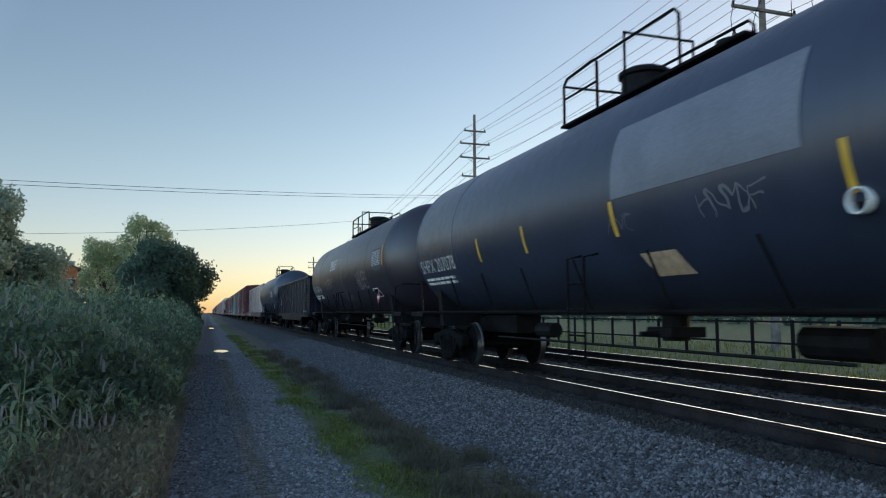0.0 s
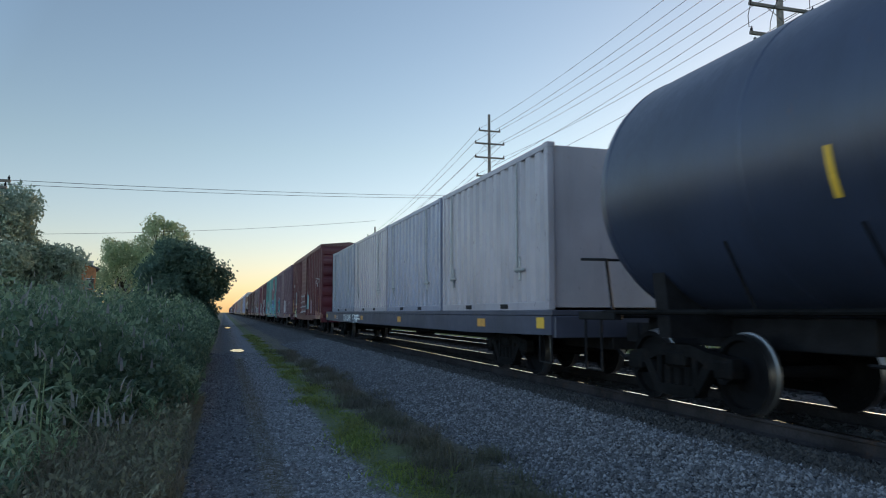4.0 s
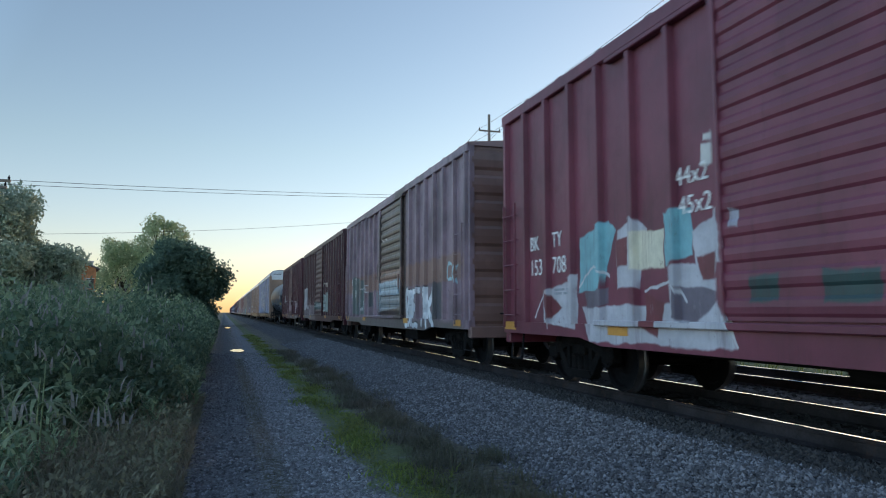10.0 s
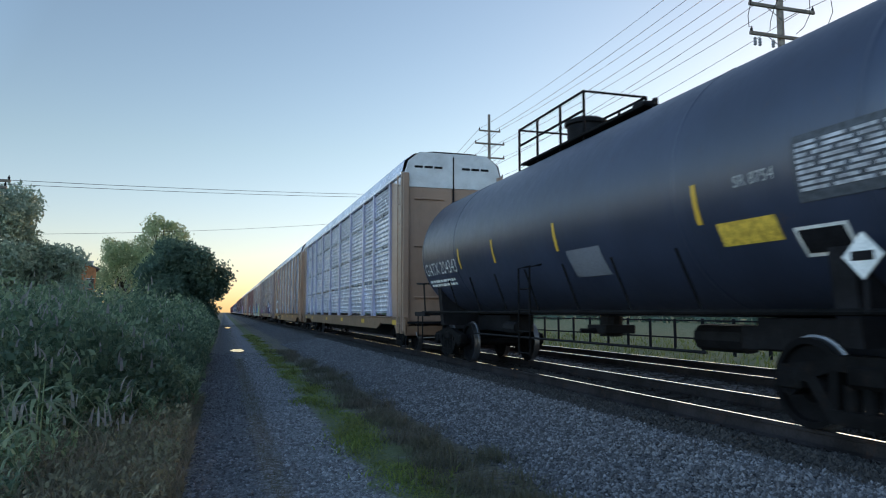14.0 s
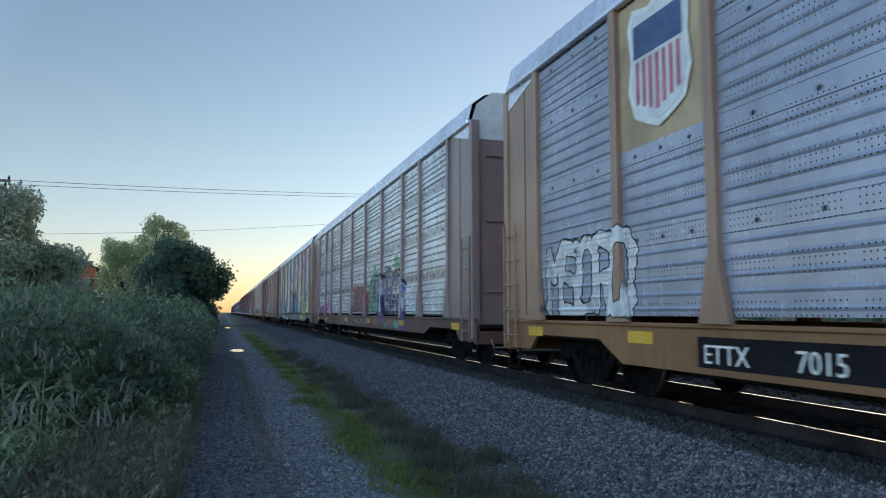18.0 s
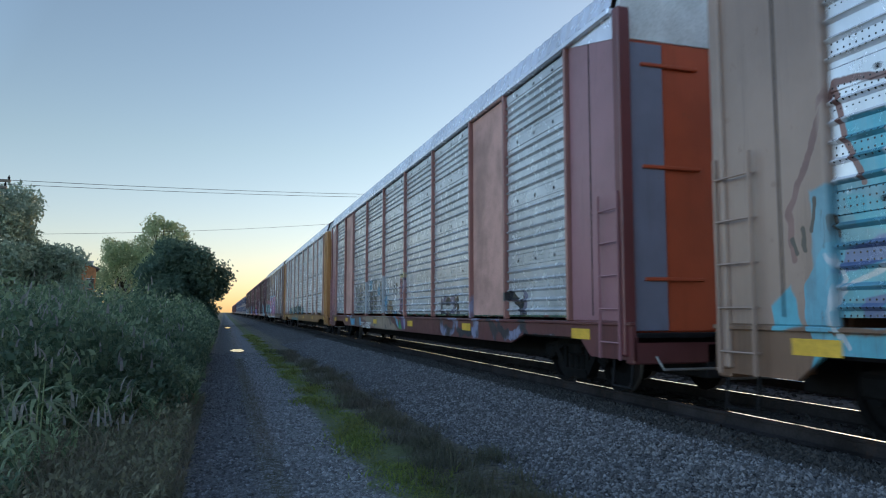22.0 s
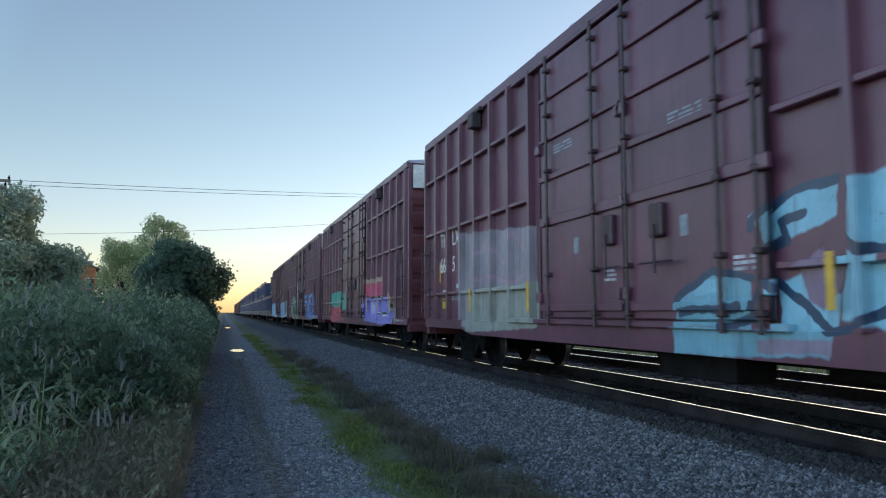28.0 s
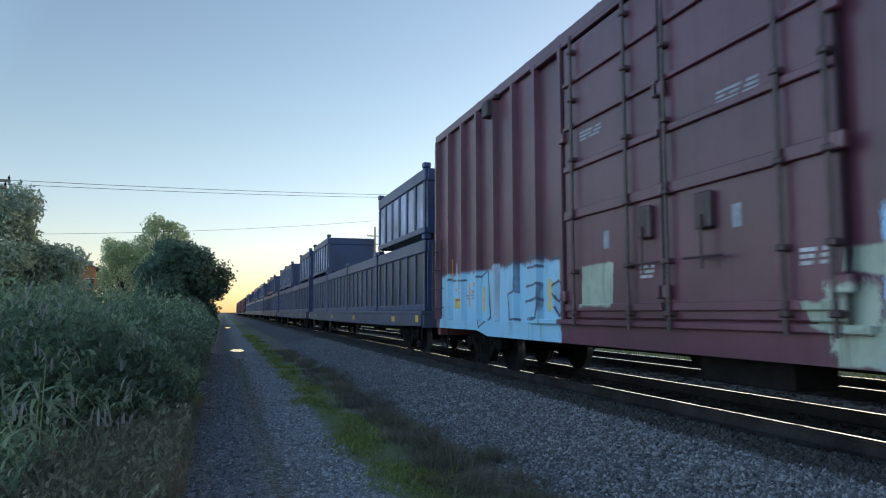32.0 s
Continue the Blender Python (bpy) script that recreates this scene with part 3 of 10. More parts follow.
def blades(x, y, h, w, lean, rng, segs=4, z=None, curl=1.0):
    """Arched tapering blades. Returns vertices and faces."""
    n = len(x)
    z = ground_z(x, y) - 0.02 if z is None else z
    a = rng.uniform(0, 2 * np.pi, n)
    t = np.linspace(0, 1, segs + 1)[None, :]
    out = lean[:, None] * (t ** 1.8) * h[:, None]
    up = h[:, None] * (t - 0.42 * curl * lean[:, None] * t ** 3)
    cx = x[:, None] + np.cos(a)[:, None] * out
    cy = y[:, None] + np.sin(a)[:, None] * out
    cz = z[:, None] + up
    half = 0.5 * w[:, None] * np.clip(1.15 - t ** 2.2, 0.06, 1)
    b = a + np.pi / 2 + rng.uniform(-0.6, 0.6, n)
    sx, sy = np.cos(b)[:, None] * half, np.sin(b)[:, None] * half
    v = np.stack([np.stack([cx - sx, cy - sy, cz], -1), np.stack([cx + sx, cy + sy, cz], -1)], 2)  # n, segs+1, 2, 3
    k = np.arange(segs)
    f = np.stack([2 * k, 2 * k + 1, 2 * k + 3, 2 * k + 2], -1)[None] + (2 * (segs + 1) * np.arange(n))[:, None, None]
    return v.reshape(-1, 3), f.reshape(-1, 4)


LUMPS = np.random.default_rng(5).uniform(0, 1, (64, 64))


def lump(x, y, cell):
    """Smooth random swell from 0 to 1 over the ground, one bump to a cell."""
    u, v = np.asarray(x) / cell, np.asarray(y) / cell
    i, j = np.floor(u).astype(int), np.floor(v).astype(int)
    a, b = u - i, v - j
    a, b = a * a * (3 - 2 * a), b * b * (3 - 2 * b)
    top = LUMPS[i % 64, j % 64] * (1 - a) + LUMPS[(i + 1) % 64, j % 64] * a
    low = LUMPS[i % 64, (j + 1) % 64] * (1 - a) + LUMPS[(i + 1) % 64, (j + 1) % 64] * a
    return top * (1 - b) + low * b


def weed_height(x, y):
    """How tall the weeds stand: low and dry near the camera, tall further on."""
    d = np.clip(-0.42 - x, 0, None)
    far = np.clip((y - 9.4 + 0.25 * d) / 4.5, 0, 1)
    far = far * far * (3 - 2 * far)
    lumps = 0.12 + 0.72 * lump(x, y, 2.3) + 0.5 * lump(x + 9, y + 5, 0.95) + 0.34 * lump(x + 31, y + 17, 0.42)
    return 0.2 + 0.22 * np.clip(d / 1.5, 0, 1) + far * np.clip(0.25 + d * 0.95, 0, 1.72) * lumps


def stuff(name, verts, faces, material, label, category):
    return tagged(new(name, arrays_mesh(name, verts, faces, material)), label, category, kind="stuff")


def build_weeds():
    rng = np.random.default_rng(11)
    # upright stems, each set with short pointed leaves all the way up
    n = 4800
    y = 6.0 + 90 * rng.uniform(0, 1, n) ** 2.1
    x = -0.45 - (0.25 * y + 3.0) * rng.uniform(0, 1, n) ** 1.25
    h = weed_height(x, y) * rng.uniform(0.6, 1.2, n)
    keep = h > 0.4
    x, y, h = x[keep], y[keep], h[keep]
    v1, f1 = blades(x, y, h, rng.uniform(0.008, 0.014, len(x)) * (1 + y / 40), rng.uniform(0.02, 0.2, len(x)), rng, 3)
    i = np.repeat(np.arange(len(x)), 15)
    m = len(i)
    up = rng.uniform(0.12, 1.0, m)
    lx, ly = x[i] + rng.normal(0, 0.035, m), y[i] + rng.normal(0, 0.035, m)
    lz = ground_z(lx, ly) + h[i] * up
    ln = rng.uniform(0.07, 0.2, m) * (1.25 - 0.6 * up) * (1 + ly / 45)
    v2, f2 = blades(lx, ly, ln, ln * rng.uniform(0.14, 0.3, m), rng.uniform(0.6, 1.5, m), rng, 2, lz, 0.9)
    stuff("tall_weeds", np.concatenate([v1, v2]), f1.tolist() + (f2 + len(v1)).tolist(), M["weed"],
          "dense tall leafy green weeds beside the track", "weeds")
    # a few long grass blades between them
    m = 600
    i = rng.integers(0, len(x), m)
    v, f = blades(x[i], y[i], h[i] * rng.uniform(0.5, 0.95, m), rng.uniform(0.012, 0.024, m) * (1 + y[i] / 50), rng.uniform(0.25, 0.8, m), rng, 4)
    stuff("grass_blades", v, f, M["straw"], "long grass blades among the weeds", "grass")
    # broad leaf clumps in the mass
    m = 60000
    y = 7.0 + 85 * rng.uniform(0, 1, m) ** 2.0
    x = -0.5 - (0.25 * y + 3.0) * rng.uniform(0, 1, m) ** 1.3
    hh = weed_height(x, y)
    keep = hh > 0.5
    x, y, hh, m = x[keep], y[keep], hh[keep], int(keep.sum())
    z = ground_z(x, y) + hh * rng.uniform(0.03, 0.95, m) ** 0.8
    v, f = blades(x, y, rng.uniform(0.06, 0.15, m) * (1 + y / 45), rng.uniform(0.03, 0.075, m) * (1 + y / 45), rng.uniform(0.5, 1.5, m), rng, 2, z)
    stuff("weed_leaves", v, f, M["weed"], "broad green leaves among the tall weeds", "weeds")
    # pale seed heads on top
    m = 1500
    y = 9 + 60 * rng.uniform(0, 1, m) ** 1.7
    x = -1.0 - (0.25 * y + 2.5) * rng.uniform(0, 1, m)
    z = ground_z(x, y) + weed_height(x, y) * rng.uniform(0.8, 1.02, m)
    v, f = blades(x, y, rng.uniform(0.12, 0.28, m), rng.uniform(0.02, 0.045, m), rng.uniform(0.1, 0.7, m), rng, 3, z)
    stuff("seed_heads", v, f, M["seed"], "pale feathery seed heads over the weeds", "weeds")
    # low dry weeds near the camera
    m = 18000
    y = 3.8 + 10.5 * rng.uniform(0, 1, m) ** 1.1
    x = -0.32 - 5.0 * rng.uniform(0, 1, m) ** 1.5
    h = rng.uniform(0.1, 0.5, m) * np.clip(0.4 - (x + 0.3) * 0.7, 0.35, 1.0)
    v, f = blades(x, y, h, rng.uniform(0.006, 0.02, m), rng.uniform(0.2, 1.1, m), rng, 3)
    stuff("dry_weeds", v, f, M["dry"], "low brownish dry weeds along the gravel", "weeds")
    m = 9000
    y = 3.8 + 8 * rng.uniform(0, 1, m) ** 1.2
    x = -0.4 - 5.0 * rng.uniform(0, 1, m) ** 1.3
    z = ground_z(x, y) + rng.uniform(0.03, 0.35, m)
    v, f = blades(x, y, rng.uniform(0.04, 0.09, m), rng.uniform(0.015, 0.035, m), rng.uniform(0.5, 1.5, m), rng, 2, z)
    stuff("low_leaves", v, f, M["low"], "small green leaves among the dry weeds", "weeds")
    # grass strip between track and ballast
    m = 22000
    y = 3.8 + 50 * rng.uniform(0, 1, m) ** 2
    patch = 0.5 + 0.5 * np.sin(y * 2.1 + 1.5 * np.sin(y * 0.9))
    x = 1.72 + rng.normal(0, 0.11, m) * (0.9 + 0.8 * patch) + 0.13 * np.sin(y * 1.3) + 0.07 * np.sin(y * 3.7)
    v, f = blades(x, y, rng.uniform(0.02, 0.13, m) * (0.5 + 0.6 * patch), rng.uniform(0.006, 0.014, m) * (1 + y / 15), rng.uniform(0.4, 1.3, m), rng, 2)
    stuff("verge_grass", v, f, M["grass"], "bright green grass strip beside the gravel", "grass")
    m = 14000
    y = 3.6 + 30 * rng.uniform(0, 1, m) ** 1.7
    tuft = rng.integers(0, 170, m)
    x = 2.35 + rng.normal(0, 0.2, 170)[tuft] + rng.normal(0, 0.1, m)
    y = (3.6 + 26 * rng.uniform(0, 1, 170) ** 1.5)[tuft] + rng.normal(0, 0.16, m)
    v, f = blades(x, y, rng.uniform(0.05, 0.26, m), rng.uniform(0.005, 0.011, m), rng.uniform(0.3, 1.2, m), rng, 3)
    stuff("dry_grass", v, f, M["brown"], "thin dry brown grass at the foot of the ballast", "grass")
    m = 5000
    y = 4 + 22 * rng.uniform(0, 1, m)
    x = 0.52 + rng.normal(0, 0.1, m)
    v, f = blades(x, y, rng.uniform(0.02, 0.09, m), rng.uniform(0.005, 0.01, m), rng.uniform(0.2, 1.0, m), rng, 2)
    stuff("rut_weeds", v, f, M["brown"], "sparse dry weeds between the wheel ruts", "weeds")
    # the same strips go on behind the camera
    m = 5000
    y = rng.uniform(-8, 4, m)
    x = 1.72 + rng.normal(0, 0.2, m) + 0.12 * np.sin(y * 1.3)
    v, f = blades(x, y, rng.uniform(0.03, 0.13, m), rng.uniform(0.008, 0.016, m), rng.uniform(0.2, 1.0, m), rng, 2)
    stuff("verge_grass", v, f, M["grass"], "green grass strip beside the gravel", "grass")
    m = 9000
    y = rng.uniform(-8, 4.2, m)
    x = -0.75 - 4.5 * rng.uniform(0, 1, m) ** 1.2
    v, f = blades(x, y, rng.uniform(0.1, 0.5, m), rng.uniform(0.008, 0.02, m), rng.uniform(0.2, 1.1, m), rng, 3)
    stuff("dry_weeds", v, f, M["dry"], "low brownish dry weeds along the gravel", "weeds")
    # field grass beyond the tracks
    m = 9000
    y = 8 + 110 * rng.uniform(0, 1, m) ** 1.5
    x = 13.8 + 12 * rng.uniform(0, 1, m)
    v, f = blades(x, y, rng.uniform(0.1, 0.4, m), rng.uniform(0.02, 0.05, m), rng.uniform(0.2, 0.9, m), rng, 2)
    stuff("field_grass", v, f, M["grass"], "rough grass beyond the tracks", "grass")


build_weeds()


def reed(at, seed, height=1.5):
    """A single coarse reed with drooping blades and a bent tip."""
    rng = random.Random(seed)
    ob = thing("reed", "coarse reed with bleached drooping blades", "reed", "reeds by the track", at)
    part("stem", Geo().tube((0, 0, 0), (0.03, 0, height), 0.012, 6, 0.006), M["weed"], ob)
    for k in range(7):
        z = height * rng.uniform(0.35, 1.0)
        a, ln = rng.uniform(0, 6.28), rng.uniform(0.3, 0.6)
        g, w, pts = Geo(), 0.028, []
        for j in range(6):
            t = j / 5
            r, up = ln * t, z + ln * (0.55 * t - 0.95 * t * t)
            ww = w * (1 - t ** 2 * 0.9)
            ca, sa = math.cos(a), math.sin(a)
            pts += [(ca * r - sa * ww, sa * r + ca * ww, up), (ca * r + sa * ww, sa * r - ca * ww, up)]
        g.add(pts, [(2 * j, 2 * j + 1, 2 * j + 3, 2 * j + 2) for j in range(5)])
        part("blade", g, M["straw"] if k < 5 else M["weed"], ob)
    return ob


for k, (x, y, hh) in enumerate(((-1.65, 7.7, 1.15), (-1.75, 8.0, 0.95), (-2.9, 9.3, 1.6), (-1.9, 11.5, 1.5), (-1.2, 13.0, 1.4), (-3.4, 10.5, 1.9), (-2.3, 12.2, 1.8))):
    reed(pose(x, y, float(ground_z(x, y)) - 0.02, 0, 0, k * 50), 40 + k, hh)


def puddle(x, y, w, ln):
    g = Geo()
    n = 20
    pts = [(x + w * math.cos(6.283 * k / n) * (1 + 0.2 * math.sin(3 * k)), y + ln * math.sin(6.283 * k / n) * (1 + 0.15 * math.cos(2 * k)), 0.035) for k in range(n)]
    g.add(pts, [tuple(range(n))])
    m, nt, b = nodes_of("puddle_water")
    b.inputs["Base Color"].default_value = (0.03, 0.035, 0.04, 1)
    b.inputs["Roughness"].default_value = 0.03
    tagged(new("puddle", g.mesh("puddle", m)), "small shining puddle in the gravel track", "puddle", "puddles")


puddle(0.59, 31.6, 0.28, 1.1)
puddle(0.42, 78.0, 0.28, 2.6)


# ---------------------------------------------------------------- trees
def crown_mesh(name, clumps, n, size, material, seed):
    """Many small leaves scattered in clumps, thicker towards the outside."""
    rng = np.random.default_rng(seed)
    c = np.array(clumps, float)
    wts = c[:, 3] ** 2
    i = rng.choice(len(c), n, p=wts / wts.sum())
    d = rng.normal(0, 1, (n, 3))
    d /= np.linalg.norm(d, axis=1)[:, None]
    r = c[i, 3] * np.clip(rng.uniform(0.2, 1, n) ** 0.5 + rng.normal(0, 0.17, n), 0, 1.5)
    p = c[i, :3] + d * r[:, None] * np.array([1, 1, 0.85])
    s = size * rng.uniform(0.6, 1.4, n)
    a = rng.normal(0, 1, (n, 3))
    a /= np.linalg.norm(a, axis=1)[:, None]
    b = np.cross(a, rng.normal(0, 1, (n, 3)))
    b /= np.linalg.norm(b, axis=1)[:, None]
    v = np.stack([p - a * s[:, None], p + b * s[:, None] * 0.45, p + a * s[:, None], p - b * s[:, None] * 0.45], 1)
    f = np.arange(4 * n).reshape(n, 4)
    return arrays_mesh(name, v.reshape(-1, 3), f, material)


M["leaf_dark"] = leaf_material("dark_tree_leaf", (0.07, 0.12, 0.09), (0.145, 0.21, 0.15))
M["leaf_bush"] = leaf_material("bush_leaf", (0.28, 0.36, 0.27), (0.52, 0.58, 0.44), (0.24, 0.31, 0.24))
M["leaf_light"] = leaf_material("pale_tree_leaf", (0.3, 0.37, 0.2), (0.52, 0.55, 0.31))


def tree(name, x, y, height, radius, base, leaf, material, n, seed, label, flat=1.0):
    rng = random.Random(seed)
    z0 = float(ground_z(x, y)) - 0.05
    ob = thing(name, label, "tree", at=pose(x, y, z0))
    trunk = Geo().tube((0, 0, 0), (0.1, 0, height * 0.45), height * 0.024, 10, height * 0.015, caps=False)
    clumps = []
    for k in range(26):
        a = k * 2.4 + rng.uniform(-0.4, 0.4)
        zz = base + (height - base) * (0.1 + 0.82 * ((k + 0.5) / 26) ** 0.8)
        bulge = math.sin(math.pi * min(1, 0.22 + 0.72 * (zz - base) / (height - base))) ** 0.7
        rr = radius * bulge * rng.uniform(0.35, 0.8)
        p = (math.cos(a) * rr, math.sin(a) * rr * flat, zz)
        clumps.append((*p, radius * rng.uniform(0.17, 0.42)))
        trunk.tube((0.05, 0, height * rng.uniform(0.2, 0.42)), p, height * 0.008, 6, height * 0.003, caps=False)
    part("trunk", trunk, M["bark"], ob)
    part("crown", crown_mesh("crown", clumps, n, leaf, material, seed), None, ob)
    return ob


tree("dark_tree", -4.7, 88, 9.8, 5.3, 0.4, 0.2, M["leaf_dark"], 42000, 3, "dense dark green tree at the end of the weeds")
tree("tree", -10.9, 138, 19.4, 5.9, 4, 0.25, M["leaf_light"], 12000, 5, "tall tree with a sunlit yellow-green top")
tree("tree", -18.2, 142, 15.4, 5.8, 2, 0.25, M["leaf_light"], 11000, 6, "airy tall tree behind the house")
tree("tree", -29.5, 140, 12.0, 5.0, 3, 0.26, M["leaf_light"], 8500, 7, "airy tree behind the house")
tree("bush_tree", -12.0, 44, 8.6, 3.2, 0.3, 0.13, M["leaf_bush"], 24000, 8, "tall pale green bush above the weeds")
tree("bush_tree", -16.5, 46, 8.6, 4.2, 0.3, 0.13, M["leaf_bush"], 24000, 9, "tall pale green bush above the weeds")
tree("bush_tree", -9.3, 45, 5.6, 2.3, 0.2, 0.12, M["leaf_bush"], 12000, 10, "pale green bush above the weeds")


def far_woods():
    rng = np.random.default_rng(8)
    clumps = []
    for k in range(300):
        clumps.append((rng.uniform(40, 700), rng.uniform(500, 700), rng.uniform(1, 5), rng.uniform(3, 6)))
    for k in range(120):
        clumps.append((rng.uniform(-260, -14), rng.uniform(180, 320), rng.uniform(1, 6), rng.uniform(2.5, 5)))
    for k in range(420):
        yy = 30 + 470 * (k / 420) ** 1.3
        clumps.append((62 + rng.uniform(-4, 4) + yy * 0.05, yy, rng.uniform(0.3, 2.2), rng.uniform(1.0, 1.9)))
    tagged(new("far_woods", crown_mesh("far_woods", clumps, 30000, 0.9, M["leaf_dark"], 4)), "low dark woods along the horizon", "woods", kind="stuff")


far_woods()


# ---------------------------------------------------------------- house behind the weeds
def house(x, y):
    ob = thing("house", "orange brick house with grey roof and pale chimneys behind trees", "house", at=pose(x, y, 0.1, 0, 0, 12))
    brick = plain("orange_brick", (0.42, 0.17, 0.07), 0.85, 0, 0.25, 1.0, 0.2, 12)
    roof = plain("grey_shingle", (0.12, 0.11, 0.11), 0.85, 0, 0.25, 1.0, 0.2, 10)
    pale = plain("pale_render", (0.55, 0.55, 0.55), 0.8, 0, 0.15, 1.0, 0.1, 10)
    dark = plain("window_dark", (0.03, 0.035, 0.045), 0.15, 0, 0.1, 1.0, 0.0, 10)
    part("wall", Geo().prism([(-3.2, 0), (0.7, 0), (0.7, 8.05), (-2.6, 9.4), (-3.2, 9.1)], 1, -4, 4), brick, ob)
    part("roof", Geo().prism([(-2.75, 9.46), (1.15, 7.87), (1.15, 8.1), (-2.7, 9.68), (-3.7, 9.12), (-3.7, 8.9)], 1, -4.4, 4.5), roof, ob)
    for cx, cy, h in ((-1.45, -2.2, 9.9), (-0.1, -1.6, 9.1)):
        part("chimney", Geo().cbox(cx - 0.5, cx + 0.5, cy - 0.5, cy + 0.5, 6.5, h, 0.03).cbox(cx - 0.58, cx + 0.58, cy - 0.58, cy + 0.58, h, h + 0.18, 0.03), pale, ob)
    for wx in (-1.7, 0.0):
        w = part("window", Geo().box(wx - 0.45, wx + 0.45, -4.06, -4.02, 5.2, 6.5), dark, ob)
        part("sill", Geo().box(wx - 0.55, wx + 0.55, -4.12, -4.005, 5.08, 5.2), pale, w)
        part("lintel", Geo().box(wx - 0.55, wx + 0.55, -4.05, -4.005, 6.5, 6.6), pale, w)


house(-19.9, 120)


# ---------------------------------------------------------------- poles, wires, towers, fence
def wire(name, a, b, sag, r, label, n=24):
    pts = []
    for k in range(n + 1):
        t = k / n
        p = Vector(a).lerp(Vector(b), t)
        p.z -= sag * 4 * t * (1 - t)
        pts.append(tuple(p))
    g = Geo()
    g.pipe(pts, r, 5)
    return tagged(new(name, g.mesh(name, M["wire"])), label, "wire", "overhead wires")


def utility_pole(x, y, height, arms, label):
    z0 = float(ground_z(x, y))
    ob = thing("utility_pole", label, "utility pole", "utility poles", pose(x, y, z0))
    part("pole", Geo().tube((0, 0, -0.3), (0, 0, height), 0.21, 12, 0.12), M["pole"], ob)
    for z, half in arms:
        z -= z0
        arm = part("crossarm", Geo().cbox(-half, half, -0.19, -0.07, z - 0.07, z + 0.07, 0.01), M["pole"], ob)
        for s in (-1, 1):
            part("brace", Geo().tube((s * half * 0.5, -0.14, z - 0.05), (0, -0.14, z - 0.55), 0.02, 5), M["lattice"], arm)
            part("insulator", Geo().lathe([(z + 0.06, 0.03), (z + 0.09, 0.07), (z + 0.13, 0.05), (z + 0.17, 0.07), (z + 0.22, 0.03), (z + 0.3, 0.02)], 8, 2,
                                          (s * (half - 0.08), -0.13, 0)), M["black"], arm)
    return ob


PX = 23.0
ARMS1 = ((13.6, 1.75), (14.9, 1.75), (17.1, 1.3), (18.4, 1.1))
ARMS2 = ((12.65, 1.3), (14.06, 1.3), (15.8, 1.45), (17.1, 1.45), (18.3, 1.05))
near_pole = utility_pole(PX, 24.4, 19.9, ARMS1, "tall timber utility pole with long crossarms")
for s in (-1, 1):
    part("jumper", Geo().pipe([(s * 1.9, -0.9, 15.35), (s * 2.15, -0.75, 14.8), (s * 2.1, -0.45, 14.2), (s * 1.85, -0.2, 13.85), (s * 1.6, -0.13, 13.9)], 0.016, 5), M["black"], near_pole, "looped black jumper cable")
    part("jumper", Geo().pipe([(s * 0.75, -0.9, 15.2), (s * 0.95, -0.7, 14.6), (s * 0.9, -0.4, 14.1), (s * 0.7, -0.13, 13.85)], 0.016, 5), M["black"], near_pole, "looped black jumper cable")
    for x in (0.55, 1.25, 1.5):
        part("insulator", Geo().lathe([(13.1, 0.03), (13.14, 0.08), (13.2, 0.05), (13.26, 0.08), (13.34, 0.05), (13.4, 0.08), (13.46, 0.03)], 8, 2, (s * x, -0.13, 0)), M["lattice"], near_pole)
utility_pole(PX, 60.2, 19.9, ARMS2, "tall timber utility pole with five crossarms")
utility_pole(PX, 112, 15.4, ((13.9, 1.3), (12.6, 1.3), (11.2, 1.3)), "timber utility pole with three crossarms")
utility_pole(PX, 165, 14.5, ((13.2, 1.3), (12.0, 1.3)), "timber utility pole beyond the train")
utility_pole(-12.1, 40.5, 8.9, ((8.28, 1.6), (7.95, 1.45)), "timber utility pole at the edge of the weeds")
# the line of wires from pole to pole
LINE = ((18.45, -1.0), (18.45, 1.0), (17.25, -1.4), (17.25, 1.4), (15.95, -1.4), (15.95, 1.4), (14.2, -1.25), (14.2, 1.25))
for k, (z, dx) in enumerate(LINE):
    z3 = 13.9 - 0.35 * k
    wire("power_line", (PX + dx, -12, z + 0.2), (PX + dx, 24.4, z + 0.1 if z > 15 else z + 0.8), 0.3, 0.014, "thin power line between the poles")
    wire("power_line", (PX + dx, 24.4, z + 0.1 if z > 15 else z + 0.8), (PX + dx, 60.2, z), 0.45, 0.014, "thin power line between the poles")
    wire("power_line", (PX + dx, 60.2, z), (PX + dx * 0.9, 112, z3), 0.7, 0.016, "thin power line between the poles")
    wire("power_line", (PX + dx * 0.9, 112, z3), (PX + dx * 0.9, 165, z3 - 0.8), 0.6, 0.02, "thin power line between the poles")
wire("power_line", (PX - 0.2, -12, 11.6), (PX - 0.2, 24.4, 10.6), 0.2, 0.014, "low cable between the poles")
wire("power_line", (PX - 0.2, 24.4, 10.6), (PX - 0.2, 60.2, 9.6), 0.6, 0.014, "low cable between the poles")
# lines that cross the railway
for dz in (0.1, -0.12):
    wire("crossing_line", (-11.8, 40.5, 8.25 + dz), (PX - 1.2, 60.2, 12.15 + dz), 0.22, 0.014, "thin wire that crosses over the railway", 30)
    wire("crossing_line", (-43.2, 36, 9.8 + dz), (-11.8, 40.5, 8.25 + dz), 0.5, 0.014, "thin wire that crosses over the railway", 12)
wire("crossing_line", (-26, 100, 11.35), (PX, 112, 16.4), 0.5, 0.022, "thin wire that crosses over the railway", 30)


